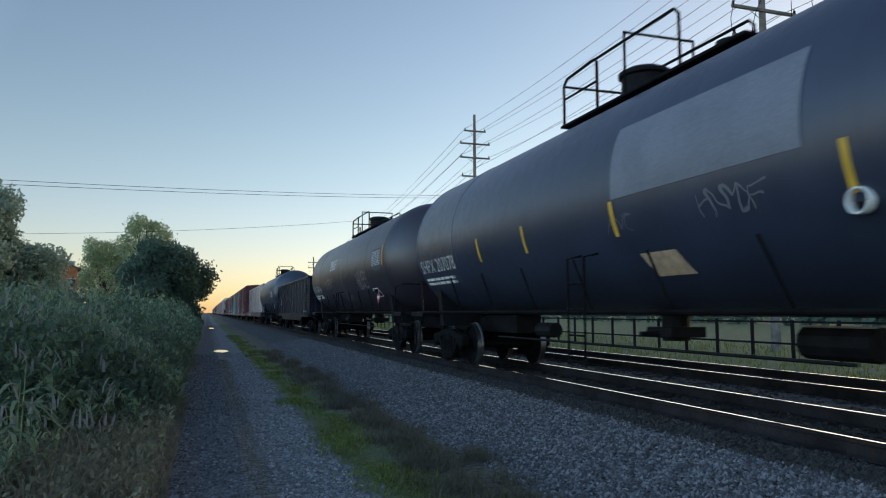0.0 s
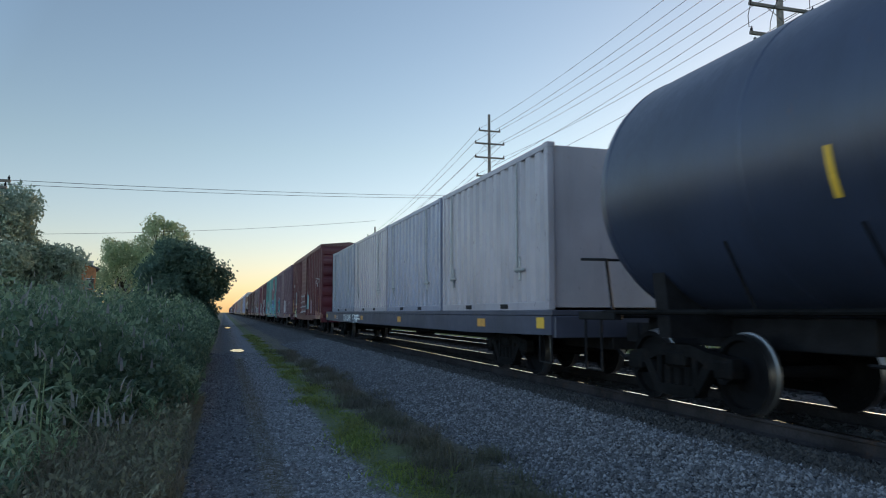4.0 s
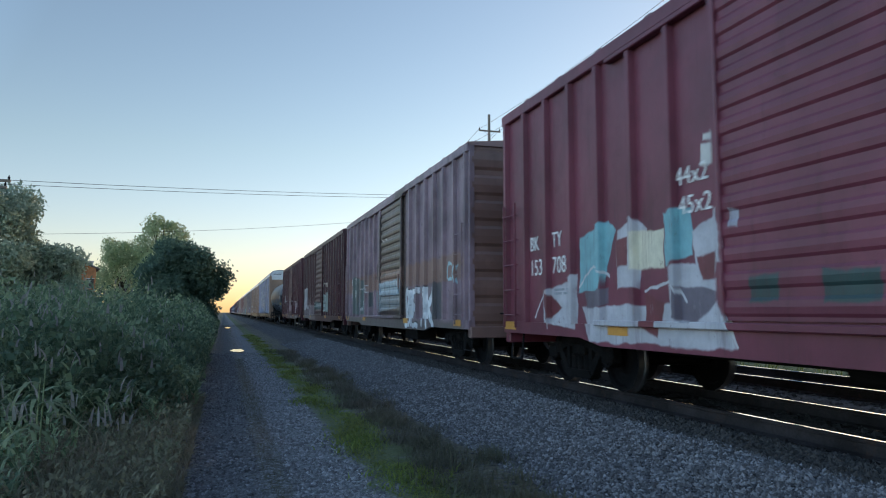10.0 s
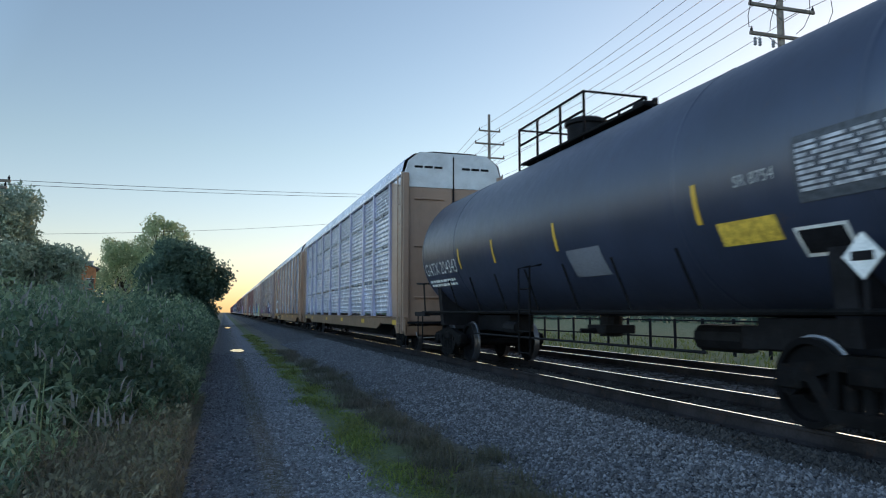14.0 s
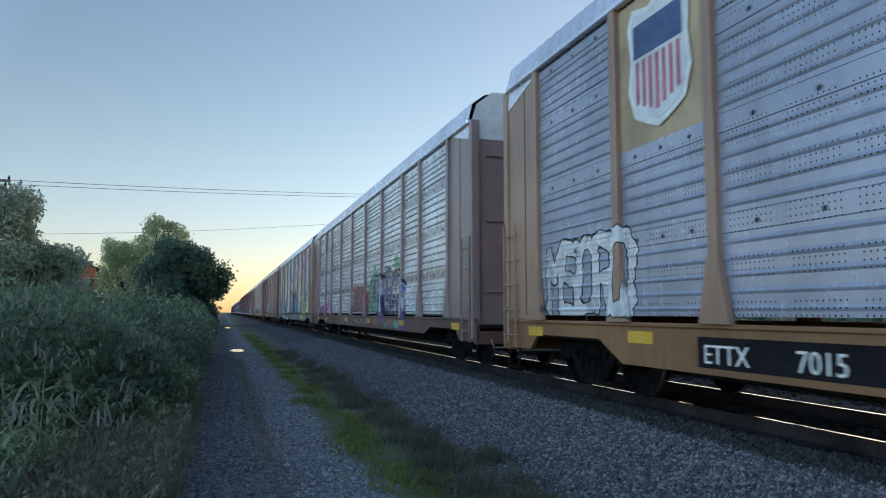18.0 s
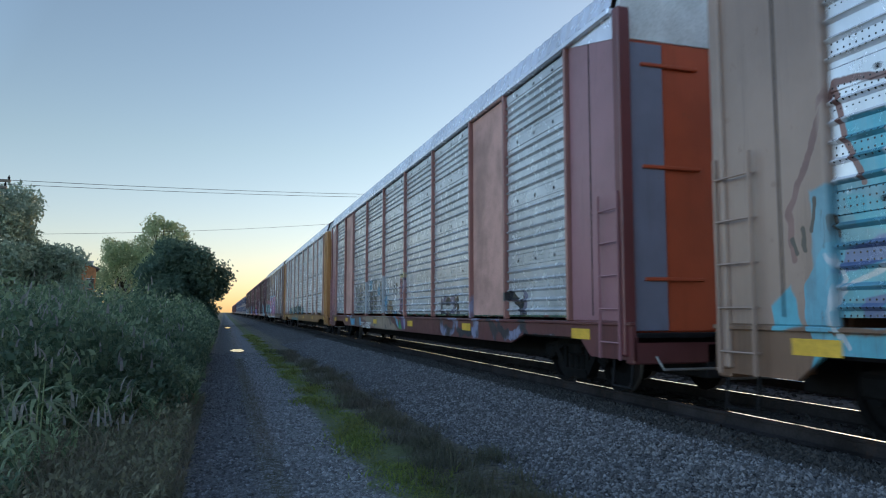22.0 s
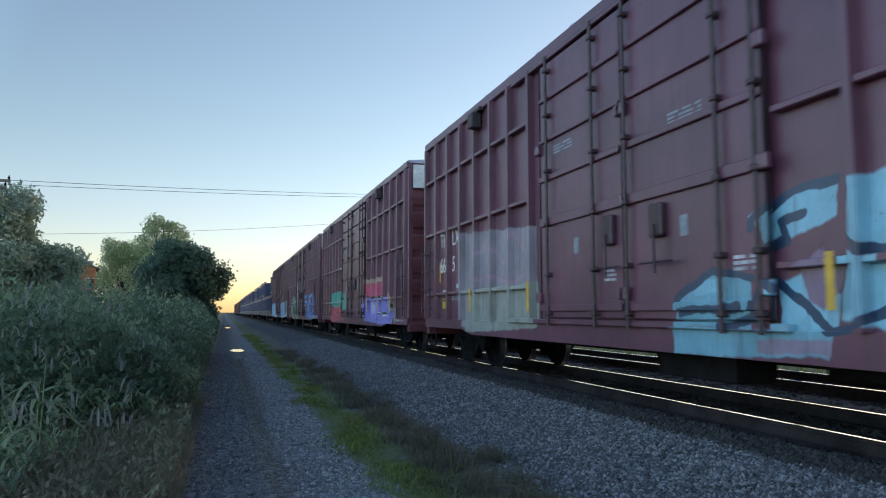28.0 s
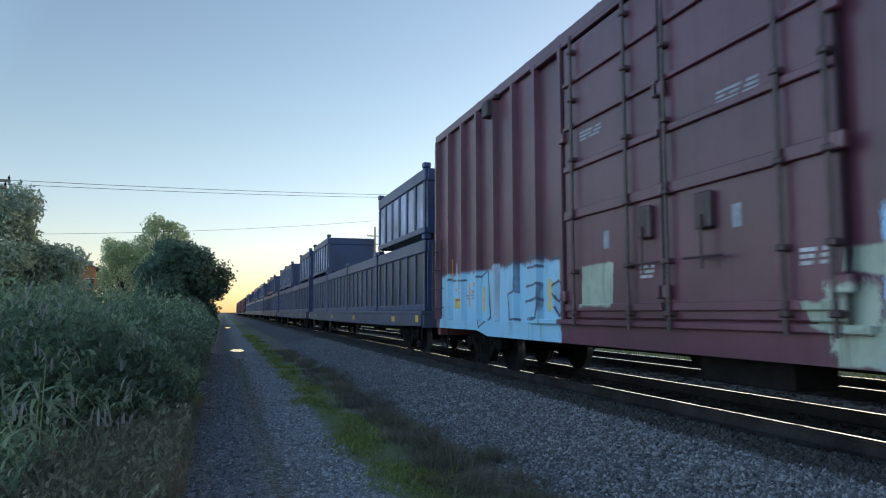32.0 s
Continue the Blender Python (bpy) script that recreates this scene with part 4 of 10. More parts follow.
def lattice_tower(x, y, height, turn, scale=1.0):
    ob = thing("lattice_tower", "grey steel lattice power tower far beyond the field", "power tower", "lattice towers", pose(x, y, 0, 0, 0, turn))
    w0, w1, r = height * 0.12, height * 0.03, 0.13 * scale
    g = Geo()
    lv = 8
    for j in range(lv):
        z0, z1 = height * 0.86 * j / lv, height * 0.86 * (j + 1) / lv
        a0, a1 = w0 + (w1 - w0) * j / lv, w0 + (w1 - w0) * (j + 1) / lv
        cs = ((-1, -1), (1, -1), (1, 1), (-1, 1))
        for k in range(4):
            p, q = cs[k], cs[(k + 1) % 4]
            g.tube((p[0] * a0, p[1] * a0, z0), (p[0] * a1, p[1] * a1, z1), r, 4)
            g.tube((p[0] * a0, p[1] * a0, z0), (q[0] * a1, q[1] * a1, z1), r * 0.6, 4)
            g.tube((q[0] * a0, q[1] * a0, z0), (p[0] * a1, p[1] * a1, z1), r * 0.6, 4)
    part("mast", g, M["lattice"], ob)
    half = height * 0.33
    g = Geo()
    z0, z1 = height * 0.86, height * 0.91
    for yy in (-w1, w1):
        g.tube((-half * 0.7, yy, z1), (half * 0.7, yy, z1), r * 0.8, 4)
        g.tube((-half, 0, z0), (-half * 0.7, yy, z1), r * 0.8, 4)
        g.tube((half, 0, z0), (half * 0.7, yy, z1), r * 0.8, 4)
        g.tube((-half, 0, z0), (half, 0, z0), r * 0.8, 4)
        for k in range(10):
            xa, xb = -half + 2 * half * k / 10, -half + 2 * half * (k + 1) / 10
            g.tube((xa, yy * 0.5, z0 if k % 2 else z1), (xb, yy * 0.5, z1 if k % 2 else z0), r * 0.5, 4)
    part("crossarm", g, M["lattice"], ob)
    for s in (-1, 1):
        g = Geo()
        for dx in (-0.05, 0.09):
            g.tube((s * half * 0.45 + dx * height * s * -1, 0, z1), (s * half * 0.5, 0, height), r * 0.7, 4)
        g.tube((s * half * 0.28, 0, z1), (s * half * 0.5, 0, height), r * 0.7, 4)
        part("peak", g, M["lattice"], ob)
    for s in (-1, 0, 1):
        part("insulator", Geo().tube((s * half * 0.95, 0, z0), (s * half * 0.95, 0, z0 - height * 0.06), r * 1.1, 5), M["black"], ob)
    return ob


def on_ray(ang, dist):
    return math.sin(radians(ang)) * dist, math.cos(radians(ang)) * dist


for ang, dist, h, turn in ((29.6, 200, 46.5, -30), (43.9, 170, 50, 24), (10.0, 420, 34, -20), (6.0, 700, 40, -20)):
    lattice_tower(*on_ray(ang, dist), h, turn, max(1.5, dist / 200))


def fence():
    ob = thing("fence", "dark steel post and rail fence along the field", "fence", at=pose(19.0, 0, 0))
    n = 40
    post = Geo().cbox(-0.05, 0.05, -0.05, 0.05, -0.3, 1.45, 0.01).mesh("post", M["black"])
    for k in range(n):
        y = 8 + k * 1.9
        part("post", post, None, ob, at=pose(0, y, float(ground_z(19.0, y))))
    for z in (0.55, 1.3):
        part("rail", Geo().cbox(-0.02, 0.02, 8, 8 + (n - 1) * 1.9, z - 0.035, z + 0.035, 0.005), M["black"], ob)


fence()


# ---------------------------------------------------------------- the train: each car in its own space, y along it, z from the rail top
MOVING, WHEELSETS = [], []
SPEED, SLOW = 15.535, 0.00577


def gone(t):
    """How far the train has come after t seconds."""
    return SPEED * t - SLOW * (t - 16) ** 2


def rolling(name, label, category, u0, u1, group="cars of the train"):
    ob = thing(name, label, category, group)
    u = (u0 + u1) / 2
    ob.matrix_basis = pose(TRACK_X, u - gone(0), RAIL_Z)
    MOVING.append((ob, u))
    return ob


WHEEL_R = 0.457


def wheelset_mesh():
    g = Geo()
    g.tube((-0.95, 0, 0), (0.95, 0, 0), 0.085, 10)
    for s in (-1, 1):
        prof = [(s * 0.69, 0.09), (s * 0.70, 0.16), (s * 0.735, 0.2), (s * 0.745, 0.36), (s * 0.70, 0.385), (s * 0.69, 0.485), (s * 0.722, 0.485), (s * 0.73, 0.459),
                (s * 0.83, 0.455), (s * 0.83, 0.39), (s * 0.775, 0.375), (s * 0.765, 0.2), (s * 0.79, 0.16), (s * 0.8, 0.09)]
        g.lathe(prof, 28, 0)
        g.tube((s * 0.9, 0, 0), (s * 1.08, 0, 0), 0.11, 10)
        for k in range(3):
            a = k * 2.09
            g.tube((s * 1.08, 0.06 * math.cos(a), 0.06 * math.sin(a)), (s * 1.1, 0.06 * math.cos(a), 0.06 * math.sin(a)), 0.018, 6)
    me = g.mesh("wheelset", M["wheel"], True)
    me.materials.append(M["tread"])
    for p in me.polygons:
        rs = [math.hypot(me.vertices[i].co.y, me.vertices[i].co.z) for i in p.vertices]
        if min(rs) > 0.44:
            p.material_index = 1
    return me


def side_frame_mesh():
    g = Geo()
    x0, x1 = -0.07, 0.07
    g.prism([(-1.06, 0.5), (-0.7, 0.5), (-0.36, 0.62), (0.36, 0.62), (0.7, 0.5), (1.06, 0.5), (1.04, 0.64), (0.6, 0.7), (0.3, 0.77), (-0.3, 0.77), (-0.6, 0.7), (-1.04, 0.64)], 0, x0, x1)
    for s in (-1, 1):
        g.prism([(s * 0.72, 0.56), (s * 0.6, 0.6), (s * 0.3, 0.26), (s * 0.36, 0.16), (s * 0.42, 0.18)], 0, x0, x1)
        g.box(x0 + 0.01, x1 - 0.01, s * 0.36 - 0.05, s * 0.36 + 0.05, 0.24, 0.66)
        g.cbox(x0 - 0.03, x1 + 0.03, s * 0.89 - 0.15, s * 0.89 + 0.15, 0.4, 0.62, 0.03)
    g.prism([(-0.42, 0.18), (-0.36, 0.14), (0.36, 0.14), (0.42, 0.18), (0.36, 0.27), (-0.36, 0.27)], 0, x0 - 0.02, x1 + 0.02)
    for k in (-0.2, 0.0, 0.2):
        g.tube((0, k, 0.27), (0, k, 0.5), 0.075, 10)
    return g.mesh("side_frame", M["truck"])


def bolster_mesh():
    g = Geo().cbox(-1.1, 1.1, -0.2, 0.2, 0.48, 0.7, 0.04)
    g.tube((0, 0, 0.7), (0, 0, 0.8), 0.2, 14)
    for s in (-1, 1):
        g.tube((-0.75, s * 0.38, 0.42), (0.75, s * 0.38, 0.42), 0.05, 8)
        for k in (-0.75, 0.75):
            g.cbox(k - 0.06, k + 0.06, s * 0.4 - 0.04, s * 0.4 + 0.04, 0.28, 0.6, 0.02)
    return g.mesh("truck", M["truck"])


MESH = dict(wheelset=wheelset_mesh(), side_frame=side_frame_mesh(), truck=bolster_mesh())


def coupler_mesh():
    g = Geo().cbox(-0.1, 0.1, -0.5, 0.35, 0.74, 0.96, 0.02)
    g.prism([(-0.18, -0.5), (0.16, -0.5), (0.22, -0.72), (0.1, -0.84), (0.02, -0.7), (-0.14, -0.86), (-0.24, -0.7)], 2, 0.7, 1.0)
    g.pipe([(0.35, 0.0, 0.75), (0.36, -0.3, 0.5), (0.34, -0.6, 0.45), (0.3, -0.85, 0.55)], 0.03, 6)
    return g.mesh("coupler", M["black"])


MESH["coupler"] = coupler_mesh()


def running_gear(car, half, inset, couple=None):
    """Two trucks and two couplers under a car that reaches from -half to half."""
    for s in (-1, 1):
        tr = part("truck", MESH["truck"], None, car, at=pose(0, s * (half - inset), 0))
        for x in (-1.0, 1.0):
            part("side_frame", MESH["side_frame"], None, tr, at=pose(x, 0, 0))
        for y in (-0.89, 0.89):
            w = part("wheelset", MESH["wheelset"], None, tr, at=pose(0, y, WHEEL_R))
            WHEELSETS.append((w, car, y))
        part("coupler", MESH["coupler"], None, car, at=pose(0, s * half, 0, 0, 0, 0 if s < 0 else 180))


FACE = Matrix(((0, 0, -1, 0), (-1, 0, 0, 0), (0, 1, 0, 0), (0, 0, 0, 1)))


def letters(text, parent, y, z, size, x=-1.46, material=None, wrap=None, name="lettering", squeeze=1.0, end=False):
    """Stencilled words on the side that faces -x, from y towards -y; wrap: radius and height of a tank's axis; end: on the car's front end instead."""
    cu = bpy.data.curves.new("t", "FONT")
    cu.body, cu.size, cu.extrude = text, size, 0.002
    cu.resolution_u = 3
    tmp = bpy.data.objects.new("t", cu)
    me = bpy.data.meshes.new_from_object(tmp)
    bpy.data.objects.remove(tmp)
    bpy.data.curves.remove(cu)
    if end:
        m = Matrix.Translation((x, y, z)) @ Matrix(((1, 0, 0, 0), (0, 0, -1, 0), (0, 1, 0, 0), (0, 0, 0, 1))) @ Matrix.Diagonal((squeeze, 1, 1, 1))
    else:
        m = Matrix.Translation((x, y, z)) @ FACE @ Matrix.Diagonal((squeeze, 1, 1, 1))
    me.transform(m)
    if wrap:
        for v in me.vertices:
            v.co.x = -math.sqrt(max(0.01, wrap[0] ** 2 - (v.co.z - wrap[1]) ** 2)) - 0.012
    # each character is a part of its own
    root = list(range(len(me.vertices)))

    def find(i):
        while root[i] != i:
            root[i] = root[root[i]]
            i = root[i]
        return i

    for e in me.edges:
        root[find(e.vertices[0])] = find(e.vertices[1])
    groups = {}
    for p in me.polygons:
        groups.setdefault(find(p.vertices[0]), []).append(tuple(p.vertices))
    co = [tuple(v.co) for v in me.vertices]
    for faces in groups.values():
        used = sorted({i for f in faces for i in f})
        at = {i: k for k, i in enumerate(used)}
        g = Geo().add([co[i] for i in used], [tuple(at[i] for i in f) for f in faces])
        part("letter", g, material or M["white"], parent)
    bpy.data.meshes.remove(me)


def plate(name, parent, y0, y1, z0, z1, material, x=-1.47, wrap=None, label="", slant=0.0):
    """A thin painted patch or sign on the side; wrapped round a tank where asked."""
    g = Geo()
    n = 8 if wrap else 1
    rows = []
    for k in range(n + 1):
        z = z0 + (z1 - z0) * k / n
        xx = -math.sqrt(wrap[0] ** 2 - (z - wrap[1]) ** 2) - 0.008 if wrap else x
        rows.append((xx, z, slant * k / n))
    verts = []
    for xx, z, d in rows:
        verts += [(xx, y0 + d, z), (xx, y1 + d, z), (xx + 0.004, y0 + d, z), (xx + 0.004, y1 + d, z)]
    faces = []
    for k in range(n):
        a, b = 4 * k, 4 * k + 4
        faces += [(a, a + 1, b + 1, b), (a + 2, b + 2, b + 3, a + 3), (a, b, b + 2, a + 2), (a + 1, a + 3, b + 3, b + 1)]
    faces += [(0, 2, 3, 1), (4 * n, 4 * n + 1, 4 * n + 3, 4 * n + 2)]
    return part(name, g.add(verts, faces), material, parent, label)


def bars(parent, y, z, w, rows, material, x=-1.465, size=0.06, wrap=None, seed=0, name="stencil_bar"):
    """Writing too small to read: plain bars."""
    rng = random.Random(seed)
    for k in range(rows):
        zz = z - k * size * 1.7
        yy = y
        while yy > y - w:
            ln = rng.uniform(0.12, 0.4)
            plate(name, parent, max(y - w, yy - ln), yy, zz, zz + size, material, x, wrap)
            yy -= ln + 0.07


def ladder(parent, x, y, z0, z1, width, material, rungs, axis="y", name="ladder"):
    g = Geo()
    for k in range(rungs):
        z = z0 + (z1 - z0) * (k + 0.5) / rungs
        if axis == "y":
            g.pipe([(x + 0.07, y - width / 2, z), (x, y - width / 2, z), (x, y + width / 2, z), (x + 0.07, y + width / 2, z)], 0.012, 5)
        else:
            g.tube((x - width / 2, y, z), (x + width / 2, y, z), 0.012, 5)
    thick = 0.04 if z1 - z0 > 4 else 0.016
    for s in (-1, 1):
        if axis == "y":
            g.box(x - 0.01, x + 0.02, y + s * width / 2 - thick, y + s * width / 2 + thick, z0, z1)
        else:
            g.box(x + s * width / 2 - 0.02, x + s * width / 2 + 0.02, y - 0.025, y + 0.025, z0, z1)
    return part(name, g, material, parent)


def wavy(z0, z1, n, x, depth, flat=0.45):
    """A line of (x, z) that runs up a sheet pressed into n rounded beads."""
    pts, p = [(x, z0)], (z1 - z0) / n
    for k in range(n):
        a = z0 + k * p
        for t, d in ((flat * 0.5, 0), (flat * 0.5 + 0.12, 0.75), (0.5, 1.0), (1 - flat * 0.5 - 0.12, 0.75), (1 - flat * 0.5, 0)):
            pts.append((x - depth * d, a + p * t))
    pts.append((x, z1))
    return pts


def sheet(g, profile, y0, y1, back):
    """A pressed sheet with thickness, from y0 to y1."""
    n = len(profile)
    verts = [(x, y, z) for y in (y0, y1) for x, z in profile]
    verts += [(x + back, y, z) for y in (y0, y1) for x, z in profile]
    f = []
    for k in range(n - 1):
        f += [(k, k + 1, n + k + 1, n + k), (2 * n + k, 3 * n + k, 3 * n + k + 1, 2 * n + k + 1), (k, 2 * n + k, 2 * n + k + 1, k + 1),
              (n + k, n + k + 1, 3 * n + k + 1, 3 * n + k)]
    f += [(0, n, 3 * n, 2 * n), (n - 1, 3 * n - 1, 4 * n - 1, 2 * n - 1)]
    return g.add(verts, f)


ROD = plain("maroon_locking_rod", (0.05, 0.026, 0.032), 0.5, 0, 0.4, 4, 0.1, 40, (0.08, 0.04, 0.03))
HARDWARE = plain("dark_door_hardware", (0.035, 0.024, 0.028), 0.6, 0, 0.3, 4, 0.1)
END_GREY = plain("grey_end_box", (0.16, 0.18, 0.19), 0.6, 0, 0.2, 3, 0.05)
PALE_STENCIL = plain("pale_stencil", (0.42, 0.42, 0.45), 0.7, 0, 0.45, 9, 0.0)
NOTICE_GREY = plain("grey_stencil", (0.25, 0.27, 0.3), 0.7, 0, 0.2, 6, 0.0)


def boxcar(u0, u1, col, label, seed, pieces=(), patches=(), eave=4.8, amount=0.5, rust=(0.065, 0.024, 0.024), roof_col=(0.2, 0.2, 0.2), door_at=0.45, tall=False, grid=False,
           texts=(), end_white=False, rib_step=0.8, door_w=3.0, end_col=None, fade=0.25, end_mark=None, door_col=None, art=None):
    """A boxcar. tall: a long one with a pair of plug doors; grid: also with level stiffeners."""
    L = u1 - u0
    h = L / 2
    car = rolling("boxcar", label, "boxcar", u0, u1)
    mat = paint("boxcar_paint", col, car, rust, amount, 0.55 if tall else 0.64, pieces, fade, patches, ior=1.6 if tall else 1.5, art=art)
    door_m = mat if not door_col else paint("worn_door_paint", door_col, car, (0.028, 0.02, 0.018), 1.0, 0.55, (), 0.6, patches, art=art)
    end_mat = paint("boxcar_end_paint", end_col or col, car, rust, amount * 0.7, 0.55)
    roof = paint("boxcar_roof", roof_col, car, rust, 0.5, 0.5)
    z0, xs = 0.84, 1.47
    part("body", Geo().box(-xs, xs, -h + 0.06, h - 0.06, z0, eave - 0.02), mat, car)
    part("roof", Geo().prism([(-xs - 0.04, eave - 0.02), (xs + 0.04, eave - 0.02), (xs + 0.04, eave + 0.05), (0, eave + 0.2), (-xs - 0.04, eave + 0.05)], 1, -h, h), roof, car)
    ridge = Geo().prism([(-xs - 0.03, eave + 0.052), (-xs, eave + 0.1), (0, eave + 0.25), (xs, eave + 0.1), (xs + 0.03, eave + 0.052), (0, eave + 0.2)], 1, -0.06, 0.06).mesh("roof_rib", roof)
    k = -h + 0.7
    while k < h - 0.4:
        part("roof_rib", ridge, None, car, at=pose(0, k, 0))
        k += 1.25
    for s in (-1, 1):
        # top chord and side sill; the sill hangs lower between the trucks
        part("top_chord", Geo().cbox(min(s * (xs - 0.01), s * (xs + 0.075)), max(s * (xs - 0.01), s * (xs + 0.075)), -h, h, eave - 0.16, eave + 0.03), mat, car)
        lo = 0.7
        g = Geo().prism([(-h, 0.8), (-h + 2.9, 0.8), (-h + 3.5, lo), (h - 3.5, lo), (h - 2.9, 0.8), (h, 0.8), (h, 1.0), (-h, 1.0)], 0, min(s * (xs - 0.03), s * (xs + 0.05)), max(s * (xs - 0.03), s * (xs + 0.05)))
        part("side_sill", g, mat, car)
    deep = 0.12 if tall else 0.09
    rib = {s: Geo().prism([(s * (xs - 0.005), -0.06), (s * (xs + deep), -0.045), (s * (xs + deep), 0.045), (s * (xs - 0.005), 0.06)], 2, 1.0, eave - 0.16).mesh("side_post", mat) for s in (-1, 1)}
    d0, d1 = door_at - door_w / 2, door_at + door_w / 2
    n = int((L - 0.3) / rib_step)
    for s in (-1, 1):
        for k in range(n + 1):
            y = -h + 0.15 + (L - 0.3) * k / n
            if not d0 - 0.1 < y < d1 + 0.1:
                part("side_post", rib[s], None, car, at=pose(0, y, 0))
            if grid and k < n and not d0 - 0.5 < y + 0.3 < d1 + 0.3:
                for z in (1.6, 3.08, 4.42):
                    if s < 0:
                        part("stiffener", Geo().cbox(-xs - 0.11, -xs + 0.01, y + 0.06, y + (L - 0.3) / n - 0.06, z - 0.035, z + 0.035, 0.01), mat, car)
    # doors
    for s in (-1, 1):
        x = s * (xs + 0.05)
        leaves = ((d0, (d0 + d1) / 2 - 0.03), ((d0 + d1) / 2 + 0.03, d1)) if tall else ((d0, d1),)
        for a, b in leaves:
            g = Geo()
            if tall:
                g.cbox(min(x, x + s * 0.04), max(x, x + s * 0.04), a, b, 1.08, eave - 0.28, 0.015)
            else:
                prof = wavy(1.08, eave - 0.22, 13, xs + 0.05, -0.026, 0.3)
                sheet(g, [(s * px, pz) for px, pz in prof], a, b, -s * 0.05)
            door = part("door", g, door_m, car)
            if s > 0:
                continue
            if tall:
                near = a < door_at - 1
                rods = (a + 0.08, a + 0.64, b - 0.1) if near else (a + 0.68, b - 0.36)
                for yy in rods:
                    part("locking_bar", Geo().tube((x - 0.11, yy, 0.95), (x - 0.11, yy, eave - 0.2), 0.026, 7), ROD, door)
                    for zz in (1.15, 1.75, 2.55, 3.4, 4.3, eave - 0.45):
                        part("bracket", Geo().cbox(x - 0.15, x - 0.03, yy - 0.05, yy + 0.05, zz - 0.035, zz + 0.035), ROD, door)
                # stencilled notices, most of them worn away
                bars(door, (a + b) / 2 + (0.3 if near else 0.75), 3.45 if near else 3.75, 0.62, 3, NOTICE_GREY, x - 0.044, 0.03, None, seed + int(a * 7), "stencil_bar")
                bars(door, a + 0.5, 1.7, 0.3, 3, PALE_STENCIL, x - 0.044, 0.035, None, seed + int(a * 5), "stencil_bar")
                plate("notice", door, (a + b) / 2 - 0.02, (a + b) / 2 + 0.12, 2.02, 2.26, NOTICE_GREY, x - 0.044, label="pale worn notice")
                for yy in (a, b):
                    part("door_seam", Geo().box(x - 0.046, x - 0.042, yy - 0.02, yy + 0.02, 1.06, eave - 0.28), M["black"], door)
                for zz, hh in ((1.23, 0.05), (2.6, 0.07), (3.3, 0.045), (3.92, 0.03), (4.6, 0.03)):
                    part("door_beam", Geo().cbox(x - 0.085, x - 0.03, a + 0.04, b - 0.04, zz - hh, zz + hh, 0.01), mat, door)
                mid = b - 0.75 if near else a + 0.3
                part("gear_box", Geo().cbox(x - 0.13, x - 0.03, mid - 0.13, mid + 0.13, 2.05, 2.45, 0.02), ROD, door)
                part("door_handle", Geo().tube((x - 0.15, mid, 2.2), (x - 0.15, mid - 0.02, 1.62), 0.018, 6).tube((x - 0.15, mid - 0.35, 1.75), (x - 0.15, mid + 0.3, 1.75), 0.015, 6), ROD, door)
                for yy, zz in ((a, 1.4), (a, 2.6), (a, 3.8), (b, 1.4), (b, 3.8)):
                    part("hinge", Geo().cbox(x - 0.12, x - 0.03, yy - 0.07, yy + 0.07, zz - 0.08, zz + 0.08), mat, door)
            else:
                part("door_post", Geo().cbox(x - 0.06, x + 0.0, a - 0.03, a + 0.06, 1.02, eave - 0.16), mat, door)
                part("door_post", Geo().cbox(x - 0.06, x + 0.0, b - 0.06, b + 0.03, 1.02, eave - 0.16), mat, door)
                part("door_handle", Geo().cbox(x - 0.1, x - 0.05, a + 0.12, a + 0.2, 1.7, 2.3), mat, door)
        part("door_track", Geo().cbox(min(s * xs, s * (xs + 0.12)), max(s * xs, s * (xs + 0.12)), d0 - (0.2 if tall else 0.1), d1 + (2.6 if not tall else 1.4), 0.98, 1.06, 0.012), mat, car)
        part("door_rail", Geo().cbox(min(s * xs, s * (xs + 0.11)), max(s * xs, s * (xs + 0.11)), d0 - 0.2, d1 + (2.2 if not tall else 1.2), eave - 0.24, eave - 0.17, 0.012), mat, car)
    if tall:
        for y in (-5.4, 5.4):
            part("roof_bracket", Geo().cbox(-xs - 0.24, -xs - 0.02, y - 0.14, y + 0.14, eave - 0.52, eave - 0.2, 0.02).cbox(-xs - 0.14, -xs - 0.02, y - 0.3, y + 0.3, eave - 0.2, eave - 0.12, 0.01), HARDWARE, car, "dark box bracket under the eave")
    # ends with level ribs
    for s in (-1, 1):
        m = 7
        prof = wavy(0.86, eave - 0.05, m, h - 0.045, -0.05, 0.2)
        g = Geo()
        k = len(prof)
        verts = [(x, s * y, z) for x in (-xs + 0.05, xs - 0.05) for y, z in prof]
        g.add(verts, [(i, i + 1, k + i + 1, k + i) for i in range(k - 1)])
        e = part("end", g, end_mat, car)
        for x in (-xs, xs - 0.09):
            part("corner_post", Geo().cbox(x - 0.02, x + 0.11, min(s * (h - 0.1), s * h), max(s * (h - 0.1), s * h), 0.8, eave), mat, e)
        part("end_sill", Geo().cbox(-xs, xs, min(s * (h - 0.15), s * (h + 0.04)), max(s * (h - 0.15), s * (h + 0.04)), 0.62, 0.86), end_mat, e)
        if end_white:
            part("end_band", Geo().box(-xs + 0.1, xs - 0.1, min(s * (h + 0.05), s * (h + 0.06)), max(s * (h + 0.05), s * (h + 0.06)), eave - 0.75, eave - 0.08), M["white"], e, "white band across the end")
